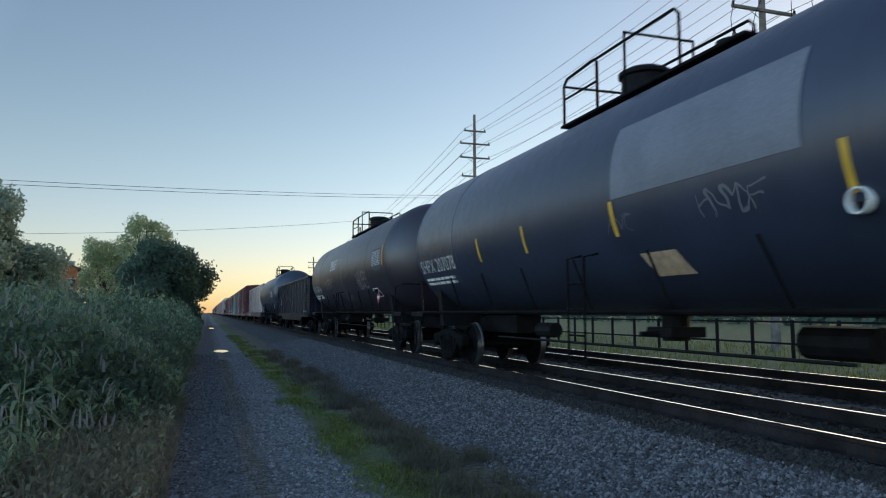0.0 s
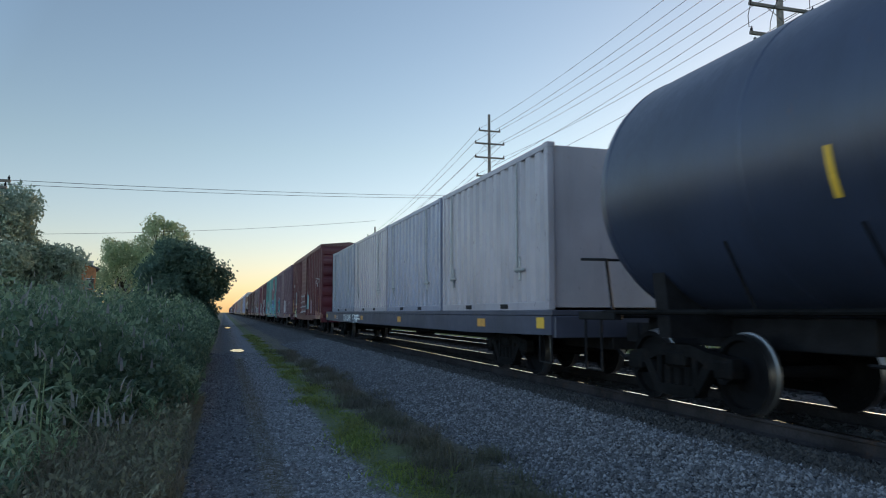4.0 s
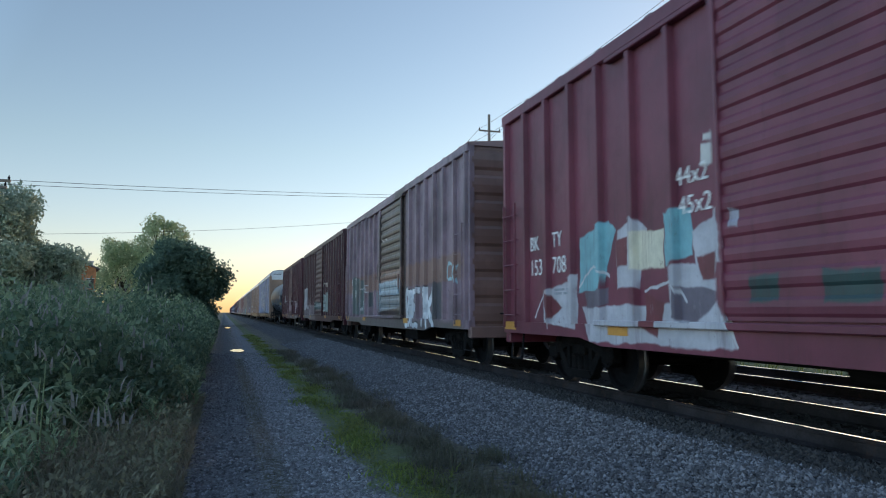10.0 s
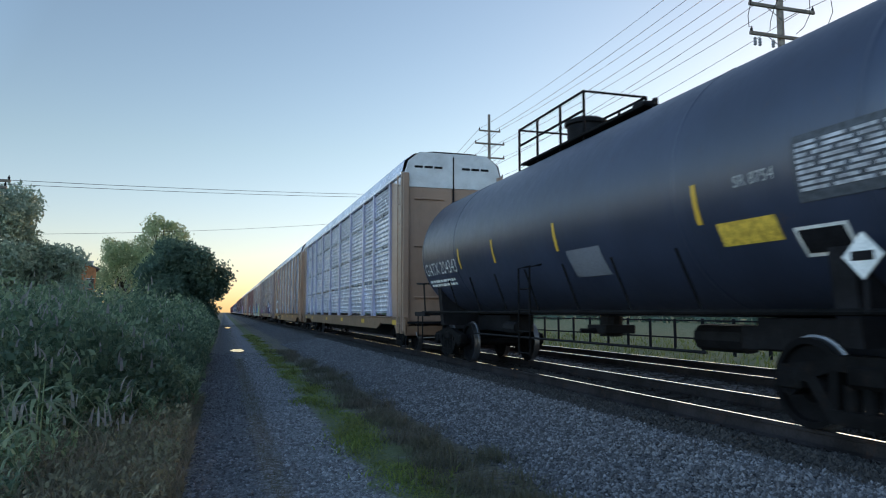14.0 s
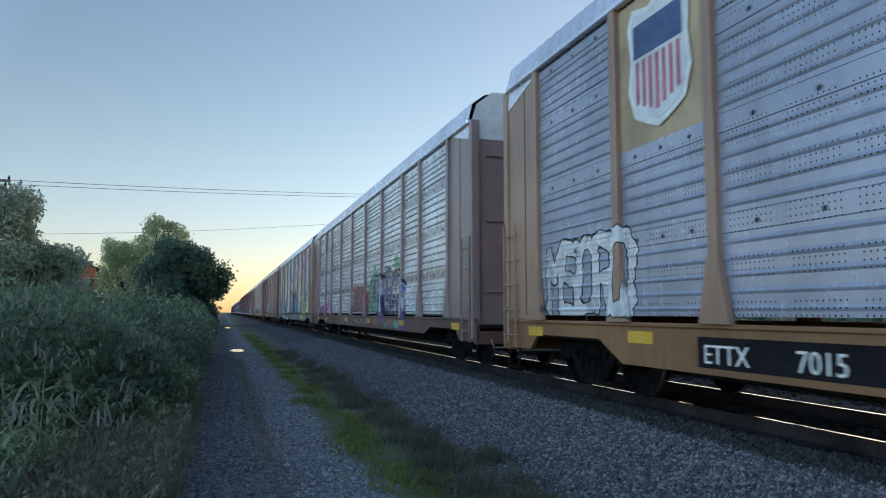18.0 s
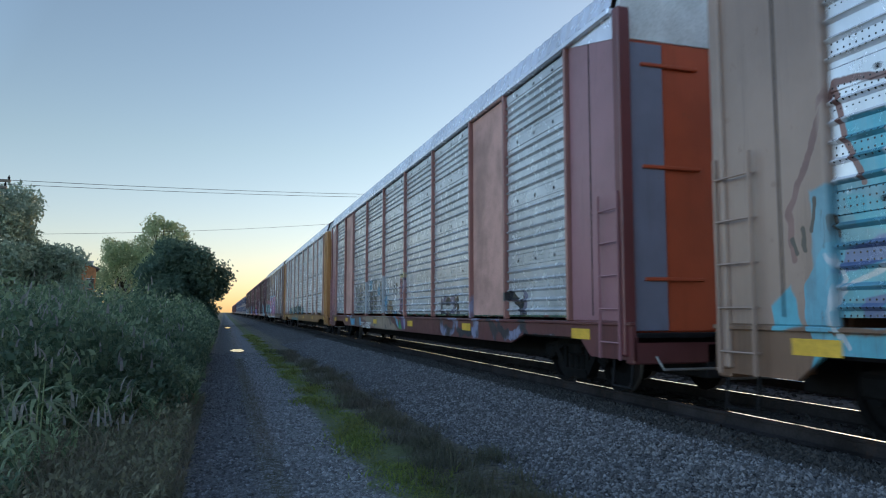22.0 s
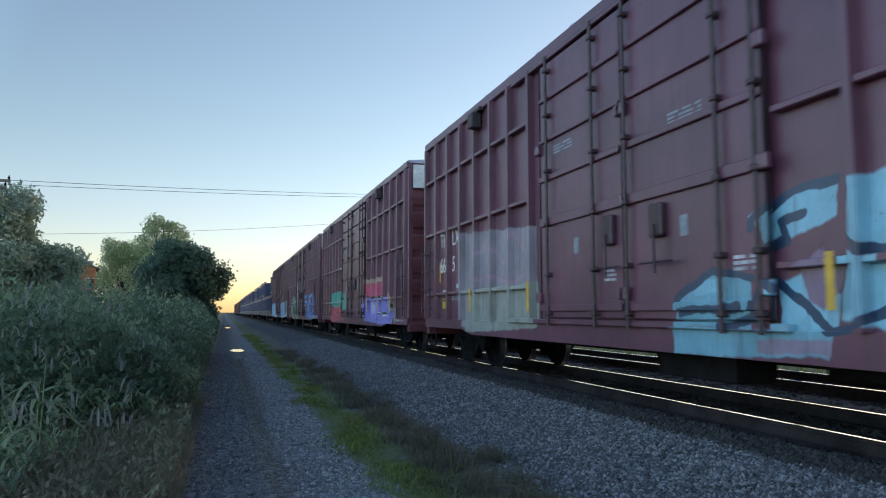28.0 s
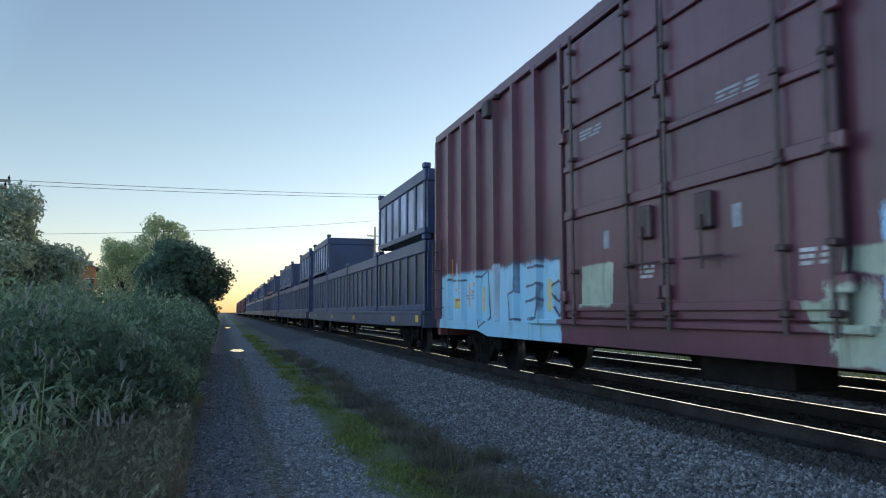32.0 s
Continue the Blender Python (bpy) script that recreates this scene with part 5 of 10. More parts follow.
        if tall:
            ladder(car, -xs - 0.17, s * (h - 0.44), 1.05, 2.85, 0.7, HARDWARE, 4)
        else:
            ladder(car, -xs - 0.13, s * (h - 0.45), 0.9, 3.1, 0.5, mat, 5)
        ladder(car, xs * 0.66 * -s, s * (h + 0.12), 0.9, 3.1, 0.45, mat, 5, "x")
        part("grab_step", Geo().pipe([(-xs + 0.1, s * (h - 0.1), 0.8), (-xs + 0.06, s * (h - 0.1), 0.35), (-xs + 0.06, s * (h - 0.55), 0.35), (-xs + 0.1, s * (h - 0.55), 0.8)], 0.02, 5), M["black"], car)
        part("end_walkway", Geo().cbox(-0.8, 0.8, min(s * h, s * (h + 0.3)), max(s * h, s * (h + 0.3)), 1.12, 1.16, 0.01), M["black"], car)
        if s < 0:
            ring = Geo().cbox(0.39, 1.17, -h - 0.16, -h - 0.03, 1.5, 1.95, 0.03)
            part("equipment_box", ring, END_GREY, car, "pale grey box on the end wall")
            ring = Geo().tube((0.1, -h, 2.0), (0.1, -h - 0.2, 2.0), 0.03, 6).tube((0.1, -h - 0.18, 1.1), (0.1, -h - 0.18, 2.1), 0.016, 6)
            if end_mark:
                part("mark_panel", Geo().box(0.5, 1.42, -h - 0.028, -h - 0.02, eave - 0.34, eave - 0.1), END_GREY, car, "grey panel behind the reporting mark")
                letters(end_mark, car, -h - 0.032, eave - 0.29, 0.16, 0.55, end=True)
            part("brake_rod", ring, M["black"], car)
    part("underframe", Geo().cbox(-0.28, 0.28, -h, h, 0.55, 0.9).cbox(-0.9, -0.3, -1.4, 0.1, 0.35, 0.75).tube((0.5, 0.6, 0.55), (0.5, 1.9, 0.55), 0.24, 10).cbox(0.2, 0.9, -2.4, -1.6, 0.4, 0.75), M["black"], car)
    running_gear(car, h, 2.0 if not tall else 2.1)
    # reflectors and lettering
    if tall:
        for y in (-7.22, -5.4, -3.5, 2.75, 5.7):
            plate("reflector", car, y, y + 0.09, 1.18, 1.68, M["yellow"], -xs - 0.13)
        for y in (-h + 0.22, h - 1.22):
            plate("reflector", car, y, y + 0.09, 1.87, 2.37, M["yellow"], -xs - 0.013)
        for y in (-h + 0.24, h - 1.85):
            note = plate("notice", car, y, y + 0.48, 1.25, 1.48, M["yellow"], -xs - 0.013, label="yellow notice")
            plate("notice_bar", note, y + 0.05, y + 0.43, 1.42, 1.45, HARDWARE, -xs - 0.018)
            bars(car, y + 0.45, 1.62, 0.42, 1, PALE_STENCIL, -xs - 0.013, 0.07, None, seed + 3)
        for y in (-7.7, -6.4):
            bars(car, y, 2.5, 0.5, 5, NOTICE_GREY, -xs - 0.013, 0.05, None, seed + 5)
        bars(car, h - 2.4, 1.7, 0.5, 2, PALE_STENCIL, -xs - 0.013, 0.09, None, seed + 6)
        bars(car, -h + 1.3, 0.9, 0.9, 1, PALE_STENCIL, -xs - 0.056, 0.05, None, seed + 7)
    else:
        for y in (-h + 0.5, h - 0.55, -h + 5.2, h - 4.2):
            if seed % 3 == 0:
                plate("reflector", car, y, y + 0.09, 1.15, 2.05, M["yellow"], -xs - 0.068)
            else:
                plate("reflector", car, y, y + 0.5, 0.86, 1.0, M["orange"], -xs - 0.056)
    for text, y, z, size in texts:
        if " " in text:
            # two groups of characters, each in a bay between two posts
            a, b = text.split(None, 1)
            bay = (L - 0.3) / n
            y = -h + 0.15 + round((y + h - 0.15) / bay) * bay - 0.12
            letters(a, car, y, z, size, -xs - 0.012, squeeze=0.85)
            letters(b, car, y - bay, z, size, -xs - 0.012, squeeze=0.85)
        else:
            letters(text, car, y, z, size, -xs - 0.012)
    bars(car, -h + 4.6, 1.8, 0.9, 3, NOTICE_GREY, -xs - 0.006, 0.035, None, seed)
    bars(car, h - 2.0, 1.5, 0.8, 2, NOTICE_GREY, -xs - 0.006, 0.035, None, seed + 1)
    return car


def tank(u0, u1, col, label, seed, number=None, text_y=6.4, r=1.66, zc=2.76, plat=0.75, amount=0.35, pieces=(), patch=(), placard=True, rail_kind=0, rail_up=0.0, placard_y=2.2, tall_ladder=False, marks=True, dome_at=-0.15):
    L = u1 - u0
    h = L / 2
    car = rolling("tank_car", label, "tank car", u0, u1)
    mat = paint("tank_paint", col, car, (0.075, 0.04, 0.03), amount, 0.56, pieces, 0.2, ior=1.65)
    g = Geo()
    prof = [(-h + 0.85 * (1 - math.sin(k / 9 * math.pi / 2)), max(0.02, r * math.cos(k / 9 * math.pi / 2))) for k in range(9, -1, -1)]
    prof += [(-a, b) for a, b in reversed(prof)]
    shell = part("shell", g.lathe(prof, 56, 1, (0, 0, zc)), mat, car, smooth=True)
    for y in (-h + 0.86, -h + 3.4, h - 3.4, h - 0.86):
        part("seam", Geo().lathe([(y - 0.03, r + 0.001), (y - 0.02, r + 0.006), (y + 0.02, r + 0.006), (y + 0.03, r + 0.001)], 56, 1, (0, 0, zc)), mat, shell, smooth=True)
    W = (r, zc)
    for s in (-1, 1):
        part("saddle", Geo().prism([(-1.2, 0.85), (1.2, 0.85), (1.3, 1.9), (0.9, 1.45), (0.0, 1.36), (-0.9, 1.45), (-1.3, 1.9)], 1, s * (h - 1.4) - 0.13, s * (h - 1.4) + 0.13), M["black"], car)
        part("stub_sill", Geo().cbox(-0.3, 0.3, min(s * (h - 3.6), s * (h + 0.35)), max(s * (h - 3.6), s * (h + 0.35)), 0.72, 1.1), M["black"], car)
        part("end_platform", Geo().cbox(-1.4, 1.4, min(s * (h - 0.1), s * (h + 0.4)), max(s * (h - 0.1), s * (h + 0.4)), 1.08, 1.16).cbox(-1.45, -1.3, min(s * (h - 0.6), s * (h + 0.4)), max(s * (h - 0.6), s * (h + 0.4)), 1.06, 1.18), M["black"], car)
        part("end_rail", Geo().pipe([(-1.4, s * (h - 0.5), 1.16), (-1.4, s * (h - 0.35), 1.9), (-1.4, s * (h + 0.36), 1.95), (1.4, s * (h + 0.36), 1.95), (1.4, s * (h - 0.35), 1.9), (1.4, s * (h - 0.5), 1.16)], 0.022, 6), M["black"], car)
        part("grab_step", Geo().pipe([(-1.38, s * (h + 0.3), 1.1), (-1.38, s * (h + 0.3), 0.35), (-1.38, s * (h - 0.15), 0.35), (-1.38, s * (h - 0.15), 1.1)], 0.02, 5), M["black"], car)
    for s in (-1, 1):
        part("side_rail", Geo().tube((s * 1.42, -h + 0.3, 1.165), (s * 1.42, h - 0.3, 1.165), 0.032, 8), M["truck"], car)
    for k in range(7):
        y = -h + 3.2 + (L - 6.4) * k / 6
        part("side_strut", Geo().tube((-1.36, y, 1.165), (-1.52, y + 0.25, 1.9), 0.018, 5), M["truck"], car)
    # top platform, dome and railing
    zt = zc + r
    for s in (-1, 1):
        part("platform", Geo().cbox(min(s * 0.3, s * 0.68), max(s * 0.3, s * 0.68), -3.1 + plat, 1.4 + plat, zt - 0.06, zt - 0.01, 0.01), M["truck"], car)
    part("dome", Geo().lathe([(zt - 0.1, 0.36), (zt + 0.42, 0.36), (zt + 0.44, 0.41), (zt + 0.5, 0.41), (zt + 0.56, 0.3), (zt + 0.58, 0.05)], 24, 2, (0, dome_at + plat, 0)), M["black"], car, smooth=True)
    part("valve", Geo().lathe([(zt - 0.05, 0.16), (zt + 0.2, 0.16), (zt + 0.24, 0.2), (zt + 0.3, 0.2), (zt + 0.34, 0.1)], 14, 2, (0, -2.1 + plat, 0)).tube((0.2, -2.1 + plat, zt), (0.2, -2.1 + plat, zt + 0.42), 0.05, 7), M["black"], car)
    part("valve", Geo().tube((0.1, -0.9 + plat, zt - 0.03), (0.1, -0.9 + plat, zt + 0.22), 0.12, 10), M["black"], car)
    for s in (-1, 1):
        x = s * 0.62
        g = Geo()
        q = plat
        if rail_kind:
            for y in (-1.2, -0.3, 0.7, 1.6):
                g.tube((x, y + q, zt - 0.14), (x, y + q, zt + 0.74), 0.026, 6)
            for z in (0.4, 0.74):
                g.tube((x, -1.2 + q, zt + z), (x, 1.6 + q, zt + z), 0.024, 6)
        else:
            g.pipe([(x, 0.25 + q, zt - 0.14), (x, 0.25 + q, zt + 0.62), (x, 0.35 + q, zt + 0.68), (x, 1.25 + q, zt + 0.64), (x, 1.36 + q, zt + 0.54), (x, 1.36 + q, zt - 0.14)], 0.026, 6)
            g.tube((x, 0.25 + q, zt + 0.3), (x, 1.36 + q, zt + 0.3), 0.02, 6)
            # the top rail runs on past the dome
            g.pipe([(x, 0.3 + q, zt + 0.67), (x, -1.75 + q, zt + 0.66), (x, -1.85 + q, zt + 0.56), (x, -1.85 + q, zt - 0.14)], 0.024, 6)
        part("railing", g, M["truck"], car, at=pose(0, 0, rail_up))
    # hoops across the platform
    for y, top in (((-1.2, 0.74), (1.6, 0.74)) if rail_kind else ((-0.55, 0.8), (1.36, 0.54))):
        part("railing", Geo().pipe([(-0.62, y + plat, zt - 0.14), (-0.62, y + plat, zt + top), (0.62, y + plat, zt + top), (0.62, y + plat, zt - 0.14)], 0.026, 6), M["truck"], car, at=pose(0, 0, rail_up))
    # side ladder, bent to the shell where it reaches the top
    g = Geo()
    for y in (-0.4, 0.05):
        g.pipe([(-1.72, y, 0.45), (-1.72, y, 2.9), (-1.62, y, 3.5), (-1.35, y, 4.0), (-1.05, y, zt - 0.12)] if tall_ladder else [(-1.72, y, 0.45), (-1.72, y, 1.9), (-1.5, y, 1.95)], 0.018, 5)
    for k in range(10 if tall_ladder else 4):
        z = 0.5 + k * 0.35
        x = -1.72 if z < 2.9 else -1.72 + (z - 2.9) ** 1.6 * 0.3
        g.tube((x, -0.4, z), (x, 0.05, z), 0.014, 5)
    part("ladder", g, M["truck"], car)
    part("outlet", Geo().tube((0, 0, 1.5), (0, 0, 0.75), 0.2, 12).cbox(-0.3, 0.3, -0.3, 0.3, 0.8, 0.95).tube((-0.6, 0, 0.85), (0, 0, 0.85), 0.04, 6), M["black"], car)
    part("brake_gear", Geo().tube((0.4, -3, 0.8), (0.4, -2, 0.8), 0.2, 10).cbox(-0.2, 0.3, -4.2, -3.5, 0.7, 1.0).tube((-1.1, -4, 0.7), (-1.1, 4, 0.7), 0.02, 5).tube((-0.7, 2.4, 0.85), (-0.7, 3.0, 0.85), 0.13, 10), M["black"], car)
    running_gear(car, h + 0.35, 1.75)
    if marks:
        for y in (-4.5, -1.0, 1.7, 3.75):
            plate("reflector", car, y, y + 0.08, 2.12, 2.56, M["yellow"], wrap=W)
    if number:
        letters(number, car, h - 0.95, 2.08, 0.42, wrap=W)
        bars(car, h - 1.0, 1.9, 2.0, 2, M["white"], size=0.055, wrap=W, seed=seed)
    if placard:
        q = placard_y
        g = Geo()
        g.add([(-1.47, -h + q, 1.43), (-1.47, -h + q - 0.2, 1.63), (-1.47, -h + q, 1.83), (-1.47, -h + q + 0.2, 1.63), (-1.46, -h + q, 1.43), (-1.46, -h + q - 0.2, 1.63), (-1.46, -h + q, 1.83), (-1.46, -h + q + 0.2, 1.63)],
              [(0, 1, 2, 3), (7, 6, 5, 4), (0, 4, 5, 1), (1, 5, 6, 2), (2, 6, 7, 3), (3, 7, 4, 0)])
        pl = part("placard", g, M["white"] if seed % 2 else M["red_sign"], car, "diamond hazard placard")
        part("placard_mark", Geo().box(-1.474, -1.471, -h + q - 0.11, -h + q + 0.11, 1.59, 1.67), M["black"] if seed % 2 else M["white"], pl)
        part("placard_stand", Geo().tube((-1.44, -h + q, 1.15), (-1.44, -h + q, 1.5), 0.02, 5), M["black"], car)
    for p in patch:
        wrap = (r + 0.006, zc) if p[0] == "notice_field" else W
        if p[0] == "notice_panel":
            bars(car, p[2] - 0.05, p[4] - 0.1, p[2] - p[1] - 0.1, 9, PALE_STENCIL, size=0.03, wrap=(r + 0.007, zc), seed=seed + 9)
        plate(p[0], car, p[1], p[2], p[3], p[4], p[5], wrap=wrap, label=p[6], slant=p[7] if len(p) > 7 else 0.0)
    return car


M["red_sign"] = plain("red_sign", (0.32, 0.05, 0.08), 0.5, 0, 0.15, 5, 0.0)


def gondola(u0, u1, label, seed):
    L = u1 - u0
    h = L / 2
    car = rolling("gondola", label, "gondola", u0, u1)
    mat = paint("gondola_paint", (0.005, 0.0085, 0.0165), car, (0.013, 0.0135, 0.018), 0.4, 0.6, ior=1.3)
    top, bot, xs = 3.1, 0.95, 1.42
    for s in (-1, 1):
        x0, x1 = min(s * (xs - 0.04), s * xs), max(s * (xs - 0.04), s * xs)
        part("side", Geo().box(x0, x1, -h, h, bot, top - 0.1), mat, car)
        part("top_chord", Geo().cbox(min(s * (xs - 0.08), s * (xs + 0.1)), max(s * (xs - 0.08), s * (xs + 0.1)), -h, h, top - 0.14, top, 0.03), mat, car)
        part("side_sill", Geo().prism([(-h, 0.95), (-h + 2.8, 0.95), (-h + 3.3, 0.72), (h - 3.3, 0.72), (h - 2.8, 0.95), (h, 0.95), (h, 1.12), (-h, 1.12)], 0, min(s * xs, s * (xs + 0.06)), max(s * xs, s * (xs + 0.06))), mat, car)
        rib = Geo().prism([(s * (xs - 0.002), -0.13), (s * (xs + 0.09), -0.07), (s * (xs + 0.09), 0.07), (s * (xs - 0.002), 0.13)], 2, 1.1, top - 0.14).mesh("side_post", mat)
        for k in range(13):
            part("side_post", rib, None, car, at=pose(0, -h + 0.14 + (L - 0.28) * k / 12, 0))
        e = part("end", Geo().cbox(-xs, xs, min(s * (h - 0.05), s * h), max(s * (h - 0.05), s * h), bot, top, 0.01), mat, car)
        for z in (1.35, 1.8, 2.25, 2.7):
            part("end_rib", Geo().cbox(-xs + 0.1, xs - 0.1, min(s * h, s * (h + 0.04)), max(s * h, s * (h + 0.04)), z - 0.07, z + 0.07, 0.02), mat, e)
        ladder(car, -xs - 0.12, s * (h - 0.42), 1.0, 2.6, 0.42, mat, 4)
        part("end_platform", Geo().cbox(-1.2, 1.2, min(s * h, s * (h + 0.35)), max(s * h, s * (h + 0.35)), 1.12, 1.17), M["black"], car)
    part("floor", Geo().cbox(-xs, xs, -h, h, bot, bot + 0.08), mat, car)
    part("underframe", Geo().cbox(-0.28, 0.28, -h, h, 0.55, 0.95).cbox(-0.9, -0.3, -1.4, 0.1, 0.4, 0.85).tube((0.5, 0.6, 0.6), (0.5, 1.9, 0.6), 0.24, 10), M["black"], car)
    running_gear(car, h, 2.2)
    for y in (-h + 0.85, -h + 4.3, 0.4, h - 3.6, h - 1.05):
        plate("reflector", car, y, y + 0.08, 1.35, 2.3, M["orange"], -xs - 0.01)
    plate("owner_panel", car, h - 3.05, h - 1.92, 2.22, 2.56, M["white"], -xs - 0.008, label="white panel behind the reporting mark")
    letters("ITFX", car, h - 2.0, 2.27, 0.34, -xs - 0.016, M["black"])
    letters("526465", car, h - 1.85, 1.72, 0.42, -xs - 0.012)
    letters("LD LMT   2178", car, h - 1.75, 1.38, 0.15, -xs - 0.012)
    letters("LT WT     682", car, h - 1.75, 1.18, 0.15, -xs - 0.012)
    bars(car, -h + 3.5, 2.1, 0.5, 4, PALE_STENCIL, -xs - 0.008, 0.045, None, seed)
    bars(car, -h + 1.9, 1.2, 1.4, 1, M["white"], -xs - 0.07, 0.06, None, seed + 2)
    bars(car, 0.5, 1.3, 0.4, 1, M["white"], -xs - 0.008, 0.12, None, seed + 4)
    return car


def flat_car(u0, u1, label, col, seed, number=None, deck=1.2):
    L = u1 - u0
    h = L / 2
    car = rolling("flat_car", label, "flat car", u0, u1)
    mat = paint("flat_paint", col, car, (0.06, 0.04, 0.03), 0.4, 0.65, ior=1.45)
    part("deck", Geo().cbox(-1.45, 1.45, -h, h, deck - 0.09, deck, 0.01), mat, car)
    for s in (-1, 1):
        a, b = min(s * 1.38, s * 1.46), max(s * 1.38, s * 1.46)
        part("side_sill", Geo().prism([(-h, deck - 0.4), (-h + 4, deck - 0.45), (h - 4, deck - 0.45), (h, deck - 0.4), (h, deck - 0.095), (-h, deck - 0.095)], 0, a, b), mat, car)
        part("end_sill", Geo().cbox(-1.4, 1.4, min(s * (h - 0.12), s * (h + 0.02)), max(s * (h - 0.12), s * (h + 0.02)), deck - 0.45, deck - 0.095), mat, car)
        part("grab_step", Geo().pipe([(-1.4, s * (h - 0.1), 0.8), (-1.4, s * (h - 0.1), 0.35), (-1.4, s * (h - 0.55), 0.35), (-1.4, s * (h - 0.55), 0.8)], 0.02, 5), M["black"], car)
        plate("reflector", car, s * (h - 0.4) - 0.15, s * (h - 0.4) + 0.15, deck - 0.3, deck - 0.12, M["yellow"], -1.468)
    part("underframe", Geo().cbox(-0.35, 0.35, -h, h, 0.55, deck - 0.1).tube((0.5, 0.6, 0.6), (0.5, 1.9, 0.6), 0.24, 10), M["black"], car)
    running_gear(car, h, 2.9)
    for y in (-h + 3, -3.0, 3.0, h - 3.4):
        plate("reflector", car, y, y + 0.45, deck - 0.32, deck - 0.16, M["orange"], -1.468)
    if number:
        letters(number, car, 7.5, deck - 0.39, 0.38, -1.47, squeeze=0.88)
        letters("LD LMT", car, 4.62, deck - 0.24, 0.16, -1.47)
        letters("22300", car, 4.62, deck - 0.42, 0.16, -1.47)
        mark = plate("plate_mark", car, 4.8, 5.15, deck - 0.44, deck - 0.12, M["white"], -1.467, label="white outlined square mark")
        plate("mark_field", mark, 4.83, 5.12, deck - 0.41, deck - 0.15, mat, -1.471)
        letters("F", car, 5.03, deck - 0.38, 0.16, -1.474)
        bars(car, h - 7.8, deck - 0.2, 1.6, 2, M["white"], -1.468, 0.07, None, seed)
        bars(car, h - 3.6, deck - 0.25, 0.25, 2, M["white"], -1.468, 0.06, None, seed)
    return car


def container(u0, u1, z0, z1, col, label, seed, group="containers on the flat car"):
    """A ribbed steel box with corner posts, castings and doors."""
    L, w = u1 - u0, 1.22
    h = L / 2
    ob = rolling("container", label, "container", u0, u1, group)
    ob.matrix_basis = pose(TRACK_X, (u0 + u1) / 2 - gone(0), RAIL_Z)
    mat = paint("container_paint", col, ob, (0.12, 0.06, 0.035), 0.3, 0.5, (), 0.12)
    H = z1 - z0
    part("core", Geo().box(-w + 0.1, w - 0.1, -h + 0.08, h - 0.08, z0 + 0.05, z1 - 0.03), mat, ob)
    for s in (-1, 1):
        # vertical corrugation
        pts, n = [], 14
        p = (L - 0.3) / n
        for k in range(n):
            y = -h + 0.15 + k * p
            pts += [(s * (w - 0.09), y), (s * (w - 0.09), y + p * 0.3), (s * (w - 0.008), y + p * 0.42), (s * (w - 0.008), y + p * 0.88)]
        pts.append((s * (w - 0.09), h - 0.15))
        verts = [(x, y, z) for z in (z0 + 0.14, z1 - 0.1) for x, y in pts]
        m = len(pts)
        part("side_sheet", Geo().add(verts, [(i, i + 1, m + i + 1, m + i) for i in range(m - 1)]), mat, ob)
        part("top_rail", Geo().cbox(min(s * (w - 0.07), s * w), max(s * (w - 0.07), s * w), -h, h, z1 - 0.11, z1, 0.01), mat, ob)
        part("bottom_rail", Geo().cbox(min(s * (w - 0.07), s * w), max(s * (w - 0.07), s * w), -h, h, z0, z0 + 0.15, 0.01), mat, ob)
        for e in (-1, 1):
            part("corner_post", Geo().cbox(min(s * (w - 0.13), s * (w + 0.004)), max(s * (w - 0.13), s * (w + 0.004)), min(e * (h - 0.13), e * (h + 0.004)), max(e * (h - 0.13), e * (h + 0.004)), z0, z1), mat, ob)
            part("corner_casting", Geo().cbox(min(s * (w - 0.16), s * (w + 0.01)), max(s * (w - 0.16), s * (w + 0.01)), min(e * (h - 0.17), e * (h + 0.01)), max(e * (h - 0.17), e * (h + 0.01)), z1 - 0.1, z1 + 0.015, 0.02), mat, ob)
    for y in (-1.05, 1.05):
        part("fork_pocket", Geo().box(-w - 0.003, -w + 0.02, y - 0.2, y + 0.2, z0 + 0.03, z0 + 0.12), M["black"], ob)
    for y in (-h + 1.2, h - 0.9):
        part("locking_bar", Geo().tube((-w - 0.02, y + 0.1, z0 + 0.7), (-w - 0.02, y + 0.1, z1 - 0.12), 0.018, 6), M["lattice"], ob)
        part("latch", Geo().cbox(-w - 0.03, -w + 0.02, y - 0.025, y + 0.025, z0 + 0.55, z0 + 1.0).cbox(-w - 0.04, -w + 0.02, y - 0.2, y + 0.2, z0 + 0.72, z0 + 0.78), M["lattice"], ob)
    return ob


